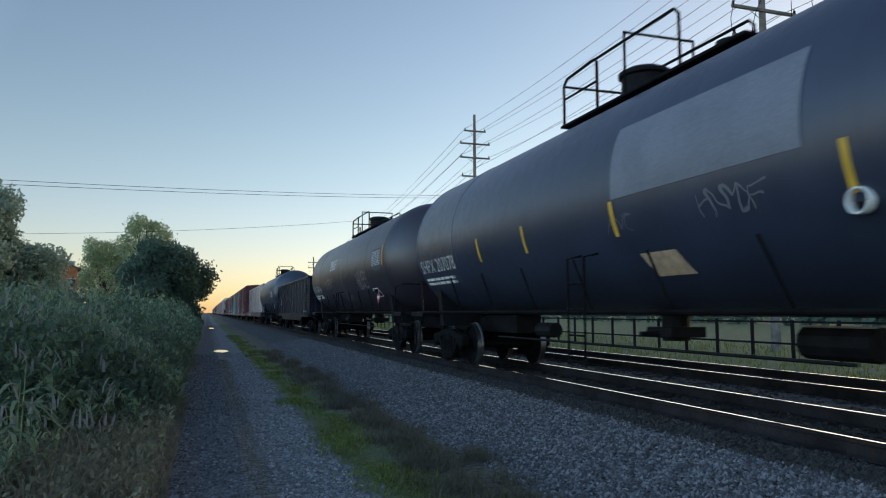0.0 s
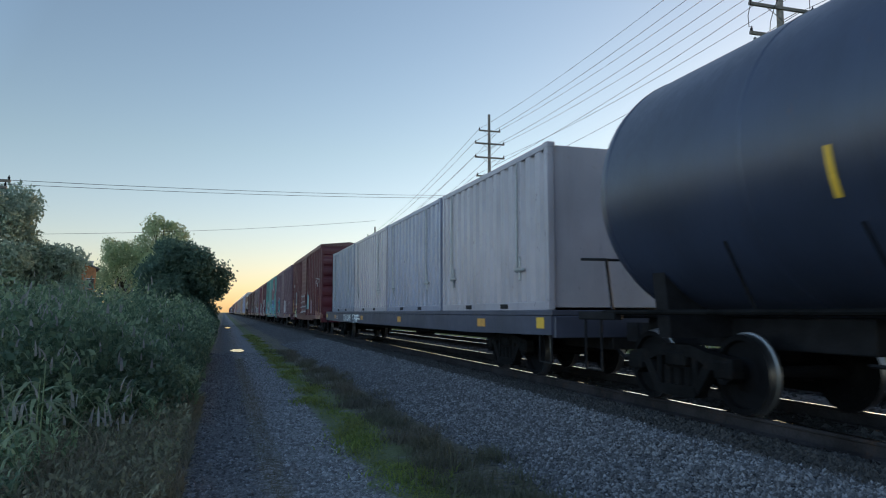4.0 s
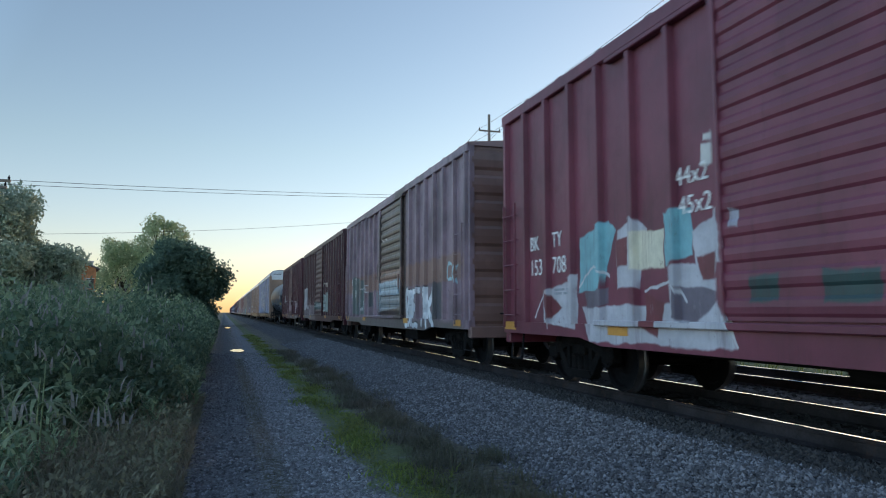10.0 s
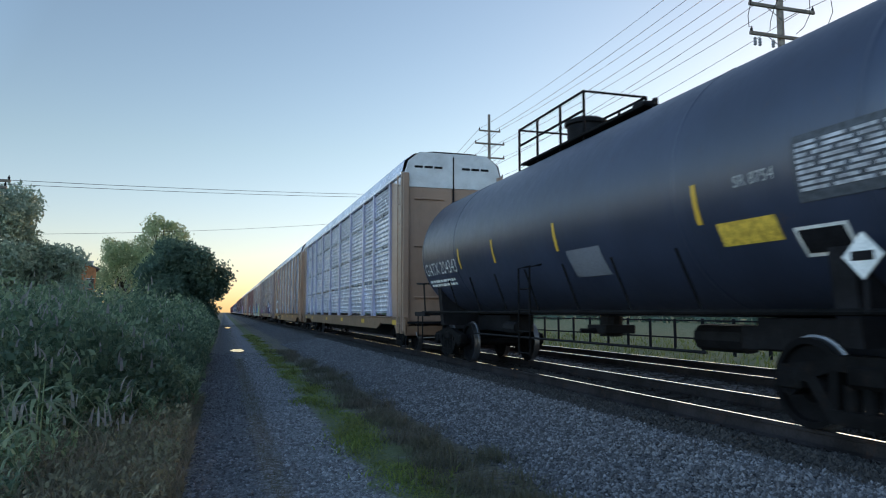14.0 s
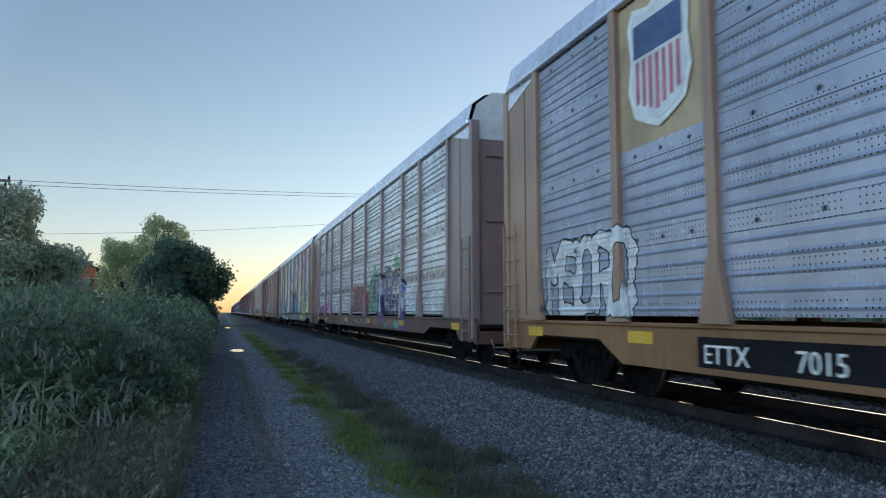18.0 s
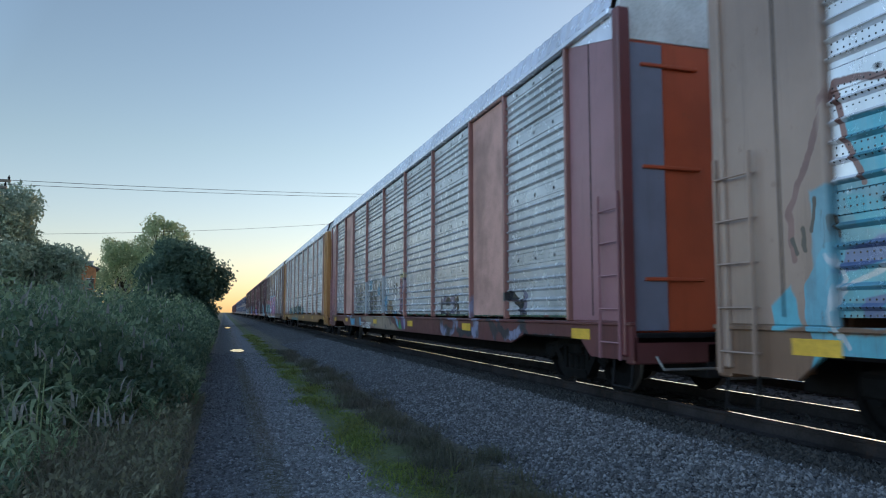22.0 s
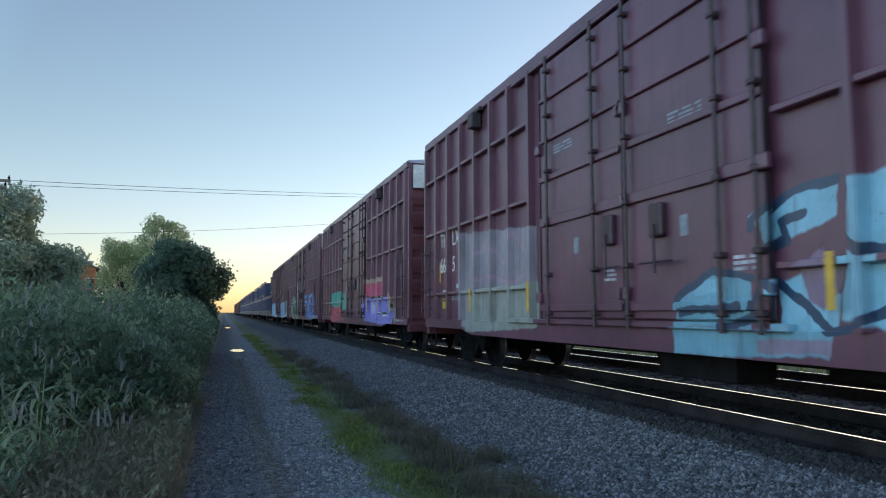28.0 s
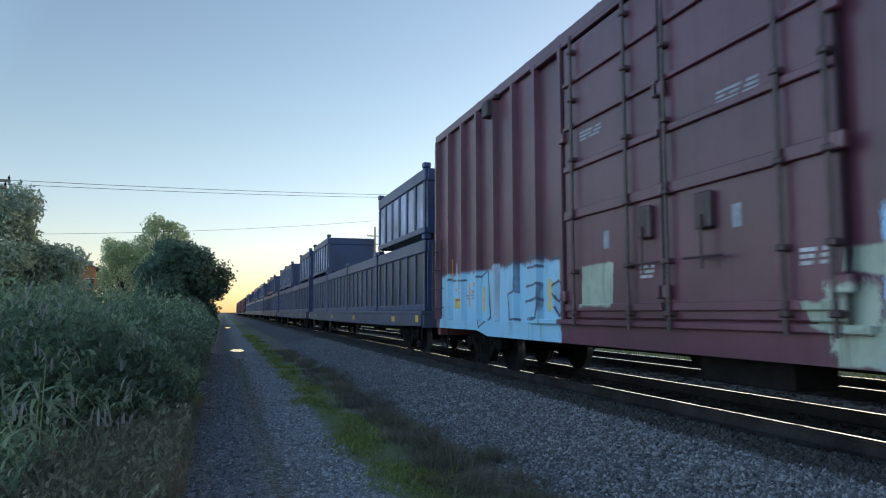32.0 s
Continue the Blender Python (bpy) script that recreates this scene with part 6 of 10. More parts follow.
def blue_box(u0, u1, z0, z1, seed, pale=False):
    """An open-topped waste container with a heavy top rim and upright posts."""
    L, w = u1 - u0, 1.28
    h = L / 2
    ob = rolling("waste_container", "blue steel waste container with dented panels", "container", u0, u1, "blue containers on the flat cars")
    blue = paint("blue_paint", (0.02, 0.042, 0.09), ob, (0.03, 0.03, 0.04), 0.4, 0.6, ior=1.5)
    panel = paint("dented_panel", (0.33, 0.36, 0.38) if pale else (0.02, 0.026, 0.036), ob, (0.03, 0.03, 0.035), 0.8, 0.6, (), 0.5, ior=1.5)
    part("tub", Geo().box(-w + 0.06, w - 0.06, -h + 0.05, h - 0.05, z0 + 0.05, z1 - 0.2), panel, ob)
    for s in (-1, 1):
        part("rim", Geo().cbox(min(s * (w - 0.1), s * w), max(s * (w - 0.1), s * w), -h, h, z1 - 0.36, z1, 0.03), blue, ob)
        part("base_rail", Geo().cbox(min(s * (w - 0.1), s * w), max(s * (w - 0.1), s * w), -h, h, z0, z0 + 0.18, 0.02), blue, ob)
        part("end_rim", Geo().cbox(-w + 0.1, w - 0.1, min(s * (h - 0.1), s * h), max(s * (h - 0.1), s * h), z1 - 0.36, z1, 0.03), blue, ob)
        part("end_wall", Geo().cbox(-w + 0.1, w - 0.1, min(s * (h - 0.06), s * (h - 0.01)), max(s * (h - 0.06), s * (h - 0.01)), z0, z1 - 0.36, 0.01), blue, ob)
        for k in range(7):
            y = -h + 0.1 + (L - 0.2) * k / 6
            part("post", Geo().cbox(min(s * (w - 0.07), s * (w - 0.005)), max(s * (w - 0.07), s * (w - 0.005)), y - 0.08, y + 0.08, z0 + 0.18, z1 - 0.36, 0.02), blue, ob)
    for e in (-1, 1):
        part("corner_casting", Geo().cbox(-w - 0.02, -w + 0.2, min(e * (h - 0.2), e * (h + 0.02)), max(e * (h - 0.2), e * (h + 0.02)), z1, z1 + 0.16, 0.03), blue, ob)
    return ob


# ---------------------------------------------------------------- autoracks
def galvanised(name, car, pieces=(), base=(0.42, 0.45, 0.48), holes=True, amount=0.25, patches=(), rough=0.44, metal=0.55, art=None):
    """Zinc sheet with rows of punched holes and sprayed letters, in the car's own space."""
    base = tuple(v * k for v, k in zip(base, (1.95, 1.9, 1.5)))
    m = paint(name, base, car, (0.16, 0.1, 0.07), amount, rough, pieces, 0.16, patches, metal, 1.6, art)
    if holes:
        nt = m.node_tree
        b = nt.nodes["Principled BSDF"]
        tc = nt.nodes.new("ShaderNodeTexCoord")
        tc.object = car
        sep = nt.nodes.new("ShaderNodeSeparateXYZ")
        nt.links.new(tc.outputs["Object"], sep.inputs[0])
        py = math_n(nt, "SUBTRACT", math_n(nt, "FRACT", math_n(nt, "MULTIPLY", sep.outputs[1], 16.0)), 0.5)
        pz = math_n(nt, "SUBTRACT", math_n(nt, "FRACT", math_n(nt, "MULTIPLY", sep.outputs[2], 15.4)), 0.5)
        d = math_n(nt, "SQRT", math_n(nt, "ADD", math_n(nt, "MULTIPLY", py, py), math_n(nt, "MULTIPLY", pz, pz)))
        dot = ramp(nt, d, 0.19, 0.11)
        # holes come in groups along the sheet
        grp = math_n(nt, "GREATER_THAN", math_n(nt, "FRACT", math_n(nt, "MULTIPLY", sep.outputs[1], 1.3)), 0.18)
        band = math_n(nt, "GREATER_THAN", math_n(nt, "FRACT", math_n(nt, "ADD", math_n(nt, "MULTIPLY", sep.outputs[2], 2.2), 0.1)), 0.45)
        mask = math_n(nt, "MULTIPLY", dot, math_n(nt, "MULTIPLY", grp, band))
        old = b.inputs["Base Color"].links[0].from_socket
        put(nt, b.inputs["Base Color"], mix(nt, mask, old, (0.015, 0.015, 0.016)))
        put(nt, b.inputs["Metallic"], math_n(nt, "MULTIPLY", math_n(nt, "SUBTRACT", 1.0, mask), metal))
    return m


AR_TOP, AR_SILL, AR_DECK = 5.3, 0.5, 1.02
AR_ROWS = (1.12, 2.19, 3.26, 4.33, 5.18)
POSTS = (1.43, 4.28, 7.12, 9.05, 11.55)


def panel_profile(kind, x, bead):
    """kind 0: four rows of beads parted by open slits; kind 1: narrow beads below a smooth band."""
    out = []
    for a, b in zip(AR_ROWS, AR_ROWS[1:]):
        if kind == 0:
            out.append(wavy(a + 0.02, b - 0.02, 7, x, bead, 0.4))
        else:
            c = a + (b - a) * 0.8
            out.append(wavy(a, c, 5, x, bead, 0.62)[:-1] + [(x, c), (x - 0.012, c + 0.01), (x - 0.012, b - 0.014), (x, b - 0.004)])
    return out


def autorack(u0, u1, frame_col, deck_col, label, seed, kind=1, pieces=(), short=(None, None), texts=(), deck_pieces=(), end_col=None, emblem=None, base=(0.42, 0.45, 0.48), end_text=False,
             roof_col=(0.42, 0.45, 0.5), patches=(), post_col=None, bead=0.042, slim=False, face_col=None, cover_from=0, metal=0.4, art=None, sill=0.62):
    L = u1 - u0
    h = L / 2
    car = rolling("autorack", label, "autorack", u0, u1)
    zinc = galvanised("zinc_panel", car, pieces, base, True, patches=patches, metal=metal, art=art)
    frame_m = paint("rack_frame_paint", frame_col, car, (0.12, 0.06, 0.035), 0.35, 0.55, pieces, 0.15, art=art)
    post_m = frame_m if not post_col else paint("rack_post_paint", post_col, car, (0.12, 0.06, 0.035), 0.35, 0.55, pieces, 0.15, art=art)
    deck_m = paint("rack_deck_paint", deck_col, car, (0.07, 0.045, 0.035), 0.5, 0.6, deck_pieces or pieces, 0.2, art=art)
    roof_m = galvanised("rack_roof", car, (), roof_col, False, 0.15)
    door_m = paint("rack_door_paint", end_col or frame_col, car, (0.12, 0.06, 0.035), 0.4, 0.6, (), 0.15)
    leaf_m = paint("rack_leaf_paint", face_col, car, (0.12, 0.06, 0.035), 0.4, 0.6, (), 0.15) if face_col else None
    corner_m = door_m if not face_col else paint("rack_corner_paint", (0.13, 0.035, 0.032), car, (0.12, 0.06, 0.035), 0.4, 0.6, (), 0.15)
    dark = M["black"]
    xs = 1.5
    # car deck below the rack
    for s in (-1, 1):
        a, b = min(s * (xs - 0.05), s * (xs + 0.01)), max(s * (xs - 0.05), s * (xs + 0.01))
        part("side_sill", Geo().prism([(-h, 0.55), (-h + 1.1, 0.55), (-h + 1.4, 0.8), (-h + 3.4, 0.8), (-h + 4.0, sill), (h - 4.0, sill), (h - 3.4, 0.8), (h - 1.4, 0.8), (h - 1.1, 0.55), (h, 0.55), (h, AR_DECK - 0.03), (-h, AR_DECK - 0.03)], 0, a, b), deck_m, car)
        part("deck_edge", Geo().cbox(min(s * (xs - 0.04), s * (xs + 0.05)), max(s * (xs - 0.04), s * (xs + 0.05)), -h, h, AR_DECK - 0.03, AR_DECK + 0.02, 0.01), deck_m, car)
    part("floor", Geo().cbox(-xs + 0.05, xs - 0.05, -h, h, 0.76, 0.9), dark, car)
    part("underframe", Geo().cbox(-0.4, 0.4, -h, h, 0.3, 0.76).tube((0.6, 0.6, 0.6), (0.6, 1.9, 0.6), 0.16, 10), dark, car)
    part("inner_deck", Geo().box(-xs + 0.08, xs - 0.08, -h + 0.4, h - 0.4, 3.0, 3.08), dark, car)
    # posts with flared feet
    foot = {}
    for s in (-1, 1):
        g = Geo()
        g.cbox(min(s * (xs - 0.03), s * (xs + 0.09)), max(s * (xs - 0.03), s * (xs + 0.09)), -0.03 if slim else -0.075, 0.03 if slim else 0.075, AR_DECK + 0.02, AR_TOP - 0.06, 0.012)
        if not slim:
            g.prism([(-0.24, AR_DECK + 0.02), (0.24, AR_DECK + 0.02), (0.08, 1.75), (-0.08, 1.75)], 0, min(s * (xs + 0.02), s * (xs + 0.1)), max(s * (xs + 0.02), s * (xs + 0.1)))
        foot[s] = g.mesh("rack_post", post_m)
        for p in POSTS:
            for e in (-1, 1):
                part("rack_post", foot[s], None, car, at=pose(0, e * p, 0))
        part("top_chord", Geo().cbox(min(s * (xs - 0.06), s * (xs + 0.1)), max(s * (xs - 0.06), s * (xs + 0.1)), -h + 0.3, h - 0.3, AR_TOP - 0.1, AR_TOP, 0.015), roof_m, car)
    # side panels, bay by bay and row by row
    edges = [-p for p in reversed(POSTS)] + list(POSTS)
    rows = panel_profile(kind, -xs, bead)
    shared = {}
    for a, b in zip(edges, edges[1:]):
        y, w = (a + b) / 2, round(b - a - 0.1, 2)
        is_short = abs(abs(y) - 8.085) < 0.1
        for r, prof in enumerate(rows):
            key = (w, r, is_short and y > 0, is_short)
            if key not in shared:
                cover = short[0 if y < 0 else 1] if is_short and r >= cover_from else None
                if cover:
                    if r > cover_from:
                        continue
                    prof2 = [(-xs, prof[0][1] - 0.01), (-xs, rows[-1][-1][1])]
                    shared[key] = sheet(Geo(), prof2, -w / 2, w / 2, 0.02).mesh("side_panel", cover)
                else:
                    shared[key] = sheet(Geo(), prof, -w / 2, w / 2, 0.02).mesh("side_panel", zinc)
            if key in shared:
                part("side_panel", shared[key], None, car, at=pose(0, y, 0))
        far = ("far", w)
        if far not in shared:
            shared[far] = sheet(Geo(), [(xs, AR_DECK + 0.1), (xs, AR_TOP - 0.12)], -w / 2, w / 2, -0.02).mesh("side_panel", zinc)
        part("side_panel", shared[far], None, car, at=pose(0, y, 0))
        if kind == 0:
            for r in range(1, 4):
                z = rows[r][0][1] - 0.02
                for q in (-w / 2 + 0.04, 0.0, w / 2 - 0.04):
                    part("panel_clip", Geo().cbox(-xs - 0.05, -xs + 0.0, y + q - 0.035, y + q + 0.035, z - 0.1, z + 0.1, 0.01), M["lattice"], car)
        else:
            for r in range(4):
                if is_short and short[0 if y < 0 else 1] and r >= cover_from:
                    continue
                z = rows[r][-1][1] - 0.12
                for q in (-0.3, 0.0, 0.3):
                    part("bolt", MESH["bolt"], None, car, at=pose(-xs - 0.018, y + q * w, z))
    # roof: level sheet rising in a curve, with close ribs
    prof = [(-xs - 0.06, AR_TOP), (-xs + 0.02, AR_TOP + 0.33), (-xs + 0.32, AR_TOP + 0.56), (-0.6, AR_TOP + 0.66), (0.6, AR_TOP + 0.66), (xs - 0.32, AR_TOP + 0.56), (xs - 0.02, AR_TOP + 0.33), (xs + 0.06, AR_TOP)]
    g = Geo()
    n = 150
    verts, m = [], len(prof)
    ys = [-h + 0.28 + (L - 0.56) * k / n for k in range(n + 1)]
    for k, y in enumerate(ys):
        lift = 0.02 if k % 2 else 0.0
        verts += [(x * (1 + lift * 0.4), y, z + lift) for x, z in prof]
    g.add(verts, [(j * m + i, j * m + i + 1, (j + 1) * m + i + 1, (j + 1) * m + i) for j in range(n) for i in range(m - 1)])
    part("roof", g, roof_m, car)
    # end sections: plain post plates, ladders and doors
    for s in (-1, 1):
        e1 = s * (h - 0.24)
        for x in (-1, 1):
            part("end_plate", Geo().cbox(min(x * (xs - 0.04), x * (xs + 0.02)), max(x * (xs - 0.04), x * (xs + 0.02)), min(s * 11.6, e1), max(s * 11.6, e1), AR_DECK + 0.02, AR_TOP - 0.1, 0.015), frame_m, car)
            part("end_post", Geo().cbox(min(x * (xs - 0.12), x * (xs + 0.07)), max(x * (xs - 0.12), x * (xs + 0.07)), min(s * (h - 0.26), s * (h - 0.1)), max(s * (h - 0.26), s * (h - 0.1)), AR_SILL + 0.1, AR_TOP - 0.05, 0.02), corner_m, car)
        ladder(car, -xs - 0.1, s * (h - 0.42), AR_SILL + 0.05, AR_TOP - 0.05 if kind == 0 else 2.75, 0.5, frame_m, 8 if kind == 0 else 5)
        part("plate_seam", Geo().box(-xs - 0.024, -xs - 0.018, s * (h - 0.98) - 0.012, s * (h - 0.98) + 0.012, AR_DECK + 0.1, AR_TOP - 0.15), dark, car)
        part("corner_gusset", Geo().prism([(s * (h - 1.6), AR_TOP - 0.1), (s * (h - 0.25), AR_TOP - 0.1), (s * (h - 0.25), AR_TOP - 0.45)], 0, -xs - 0.03, -xs + 0.0), roof_m, car)
        # doors: two leaves, white above, coloured below
        door = part("end_door", Geo().cbox(-xs + 0.12, -0.02, min(s * (h - 0.3), s * (h - 0.2)), max(s * (h - 0.3), s * (h - 0.2)), AR_SILL + 0.4, AR_TOP - 0.45, 0.02), door_m, car)
        if face_col:
            part("door_panel", Geo().cbox(-xs + 0.14, -0.85, min(s * (h - 0.2), s * (h - 0.17)), max(s * (h - 0.2), s * (h - 0.17)), AR_SILL + 0.42, AR_TOP - 0.5, 0.01), leaf_m, door, "grey half of the end door")
        part("end_door", Geo().cbox(0.02, xs - 0.12, min(s * (h - 0.3), s * (h - 0.2)), max(s * (h - 0.3), s * (h - 0.2)), AR_SILL + 0.4, AR_TOP - 0.45, 0.02), door_m, car)
        part("door_head", Geo().prism([(-xs + 0.02, AR_TOP - 0.45), (xs - 0.02, AR_TOP - 0.45), (xs - 0.02, AR_TOP), (xs - 0.12, AR_TOP + 0.33), (xs - 0.45, AR_TOP + 0.6), (-xs + 0.45, AR_TOP + 0.6), (-xs + 0.12, AR_TOP + 0.33), (-xs + 0.02, AR_TOP)], 1,
                                      min(s * (h - 0.3), s * (h - 0.19)), max(s * (h - 0.3), s * (h - 0.19))), M["pale_paint"], car, "pale grey upper end door")
        part("door_seam", Geo().box(-0.015, 0.015, min(s * (h - 0.2), s * (h - 0.16)), max(s * (h - 0.2), s * (h - 0.16)), AR_SILL + 0.4, AR_TOP + 0.5), dark, car)
        for z in (1.6, 3.1, 4.5):
            part("door_hinge", Geo().cbox(-xs + 0.3, -0.3, min(s * (h - 0.2), s * (h - 0.14)), max(s * (h - 0.2), s * (h - 0.14)), z - 0.025, z + 0.025, 0.01), door_m, door)
        part("end_sill", Geo().cbox(-xs, xs, min(s * (h - 0.2), s * h), max(s * (h - 0.2), s * h), 0.5, 0.86, 0.02), deck_m, car)
        part("grab_step", Geo().pipe([(-xs + 0.05, s * (h - 0.1), 0.55), (-xs + 0.02, s * (h - 0.1), 0.2), (-xs + 0.02, s * (h - 0.55), 0.2), (-xs + 0.05, s * (h - 0.55), 0.55)], 0.02, 5), dark, car)
        part("end_bar", Geo().pipe([(-1.2, s * (h + 0.05), 0.6), (-1.2, s * (h + 0.2), 0.45), (1.2, s * (h + 0.2), 0.45), (1.2, s * (h + 0.05), 0.6)], 0.018, 5), M["lattice"], car)
    running_gear(car, h, 2.4)
    for y in (-h + 1.1, -h + 6.2, -2.2, 2.6, h - 4.7, h - 1.6):
        plate("reflector", car, y, y + 0.55, 0.78, 0.93, M["yellow"], -xs - 0.016)
    for text, y, z, size, mt in texts:
        letters(text, car, y, z, size, -xs - 0.018, mt)
    for y, z, outer, inner, shape in emblem or ():
        e = part("emblem", shape(y, z, 1.3, 1.65, -xs - 0.026, 0.0), outer, car, "painted emblem")
        part("emblem_field", shape(y, z, 1.16, 1.49, -xs - 0.032, 0.08), inner, e)
        if shape is shield:
            for k in range(7):
                yy = y - 0.42 + 0.84 * k / 6
                part("emblem_stripe", Geo().box(-xs - 0.038, -xs - 0.034, yy - 0.035, yy + 0.035, z + 0.22 + 0.15 * abs(k - 3) / 3, z + 0.92), FADED_RED, e)
            part("emblem_head", Geo().box(-xs - 0.038, -xs - 0.034, y - 0.5, y + 0.5, z + 0.97, z + 1.4), NAVY, e)
        else:
            for k, w in enumerate((0.7, 0.5, 0.8, 0.62)):
                part("emblem_bar", Geo().box(-xs - 0.038, -xs - 0.034, y + 0.5 - w, y + 0.5, z + 1.35 - k * 0.3, z + 1.5 - k * 0.3), M["white"], e)
    if end_text:
        for s in (-0.75, 0.72):
            bars_end(car, s, -h + 0.19, AR_TOP + 0.12, 0.9)
    return car


def number_plate_of(car, y0, y1):
    plate("number_panel", car, y0, y1, 0.57, 0.9, M["black"], -1.514, label="black panel behind the number")


def octagon(y, z, w, hgt, x, lift):
    pts = [(-0.5, 0.28), (-0.3, 0.0), (0.3, 0.0), (0.5, 0.28), (0.5, 0.72), (0.3, 1.0), (-0.3, 1.0), (-0.5, 0.72)]
    return Geo().prism([(y + a * w, z + lift + b * hgt) for a, b in pts], 0, x, x + 0.006)


NAVY = plain("navy_field", (0.05, 0.09, 0.2), 0.6, 0, 0.2, 3, 0.0)
FADED_RED = plain("faded_red", (0.45, 0.13, 0.17), 0.6, 0, 0.25, 3, 0.0)
MAGENTA = plain("faded_magenta", (0.45, 0.1, 0.2), 0.6, 0, 0.25, 3, 0.0)


def bars_end(car, x, y, z, w):
    for k in range(3):
        part("stencil_bar", Geo().box(x - w / 2 + k * w / 3, x - w / 2 + (k + 0.85) * w / 3, y - 0.008, y - 0.003, z, z + 0.07), M["black"], car)


def shield(y, z, w, hgt, x, lift):
    """A shield with a pointed foot and shaped shoulders."""
    pts = [(-0.5, 0.86), (-0.42, 1.0), (-0.15, 0.95), (0.0, 1.0), (0.15, 0.95), (0.42, 1.0), (0.5, 0.86), (0.45, 0.6), (0.5, 0.35), (0.4, 0.13), (0.18, 0.05), (0.0, 0.0), (-0.18, 0.05), (-0.4, 0.13), (-0.5, 0.35), (-0.45, 0.6)]
    return Geo().prism([(y + a * w, z + lift + b * hgt) for a, b in pts], 0, x, x + 0.006)


MESH["bolt"] = Geo().tube((0, 0, 0), (0.02, 0, 0), 0.03, 6).mesh("bolt", M["black"])
M["pale_paint"] = plain("pale_end_paint", (0.6, 0.62, 0.64), 0.6, 0, 0.12, 2.0, 0.05)


# ---------------------------------------------------------------- the consist, from the first car to the last
WHITE, INK, SKY, TEAL = (0.66, 0.68, 0.7), (0.02, 0.022, 0.03), (0.16, 0.42, 0.62), (0.05, 0.3, 0.33)
SILVER, BLUE, CREAM, PURPLE, ORANGE = (0.42, 0.44, 0.47), (0.04, 0.16, 0.45), (0.5, 0.47, 0.4), (0.08, 0.06, 0.24), (0.55, 0.2, 0.06)
OXIDE, OXIDE2, BROWN, TURQ = (0.088, 0.013, 0.017), (0.085, 0.019, 0.022), (0.12, 0.055, 0.05), (0.1, 0.3, 0.215)
TEAL2 = (0.02, 0.19, 0.21)
# sprayed pictures, car by car
ART_A = Art()
ART_A.line(SILVER, 0.03, "1.8 2.2 -0.99 2.21")
ART_A.line(SILVER, 0.03, "1.8 1.82 -0.98 1.88")
ART_A.line(SILVER, 0.03, "1.8 1.49 -0.98 1.55")
ART_A.line(SILVER, 0.03, "1.8 1.17 -0.98 1.23")
ART_A.line(SILVER, 0.03, "1.36 2.3 0.93 1.11")
ART_A.fill((0.2, 0.4, 0.44), "-2.3 1.67 -1.84 1.07 -1.3 1.38 -1.5 2.39 -2.03 2.38")
ART_A.fill((0.26, 0.16, 0.2), "-4.48 1.09 -3.52 1.08 -3.42 1.63 -3.93 2.1 -4.2 2.04")
ART_A.fill((0.32, 0.2, 0.13), "-5.18 1.09 -4.71 1.09 -4.7 2.05 -5.15 1.89")
ART_A.fill((0.32, 0.2, 0.13), "-3.33 1.73 -3.31 1.17 -2.93 1.27 -2.94 1.74")
ART_A.fill((0.08, 0.13, 0.11), "-6.04 1.72 -5.49 1.73 -5.5 2.01 -6.02 2")
ART_A.fill((0.27, 0.13, 0.1), "-7.87 1.14 -7.86 0.82 -6.01 0.74 -5.39 1.29")
ART_A.fill((0.27, 0.13, 0.1), "-7.1 1.17 -7.08 0.81 -6.57 0.79 -6.59 1.24")
ART_A.line(CREAM, 0.025, "-5.6 1.65 -5.98 1.67 -5.97 1.35 -5.59 1.34 -5.6 1.65")
ART_A.line(CREAM, 0.025, "-5.79 1.65 -5.78 1.35")
ART_A.fill((0.16, 0.12, 0.17), "-6.92 1.24 -6.52 1.24 -6.49 2.02 -6.89 2.04")
ART_A.fill((0.19, 0.21, 0.23), "6.08 2.57 6.11 1.81 6.79 1.81 6.79 2.58")
ART_A.fill((0.19, 0.21, 0.23), "5.13 2.57 5.17 1.76 5.76 1.77 5.85 2.56")
ART_A.fill((0.12, 0.06, 0.1), "6.08 1.41 6.11 0.85 6.78 0.85 6.75 1.44")
ART_A.fill((0.4, 0.42, 0.2), "5.7 0.85 6.08 0.83 6.05 1.27 5.85 1.36")
ART_A.fill((0.46, 0.47, 0.47), "4.91 1.54 4.96 0.71 5.54 0.72 5.74 1.21 5.71 1.77 5.18 1.79")
ART_A.fill((0.46, 0.47, 0.47), "4.86 2.31 4.87 2.1 5.1 2.11 5.1 2.32")
ART_A.fill((0.09, 0.1, 0.11), "5.23 1.65 5.3 1.53 5.47 1.5 5.6 1.58 5.64 1.7 5.6 1.81 5.43 1.84 5.26 1.77")
ART_A.fill((0.09, 0.1, 0.11), "5.54 1.24 5.56 1.08 5.68 0.98 5.81 1.05 5.81 1.25 5.69 1.3")
ART_A.fill((0.09, 0.1, 0.11), "4.91 1.43 4.92 1.31 5.29 1.29 5.36 1.43")
ART_A.fill((0.09, 0.1, 0.11), "5.09 0.88 5.21 0.85 5.33 1.12 5.34 1.39 5.21 1.38")
ART_A.fill((0.09, 0.1, 0.11), "4.95 0.82 4.96 0.72 5.15 0.75 5.21 0.93")
ART_A.line(WHITE, 0.018, "5.6 1.81 5.43 1.85 5.25 1.78 5.22 1.65 5.3 1.52 5.47 1.49 5.61 1.57 5.65 1.7 5.6 1.81")
ART_A.line(WHITE, 0.018, "5.28 1.32 5.25 1.1 5.14 0.89 4.95 0.8")
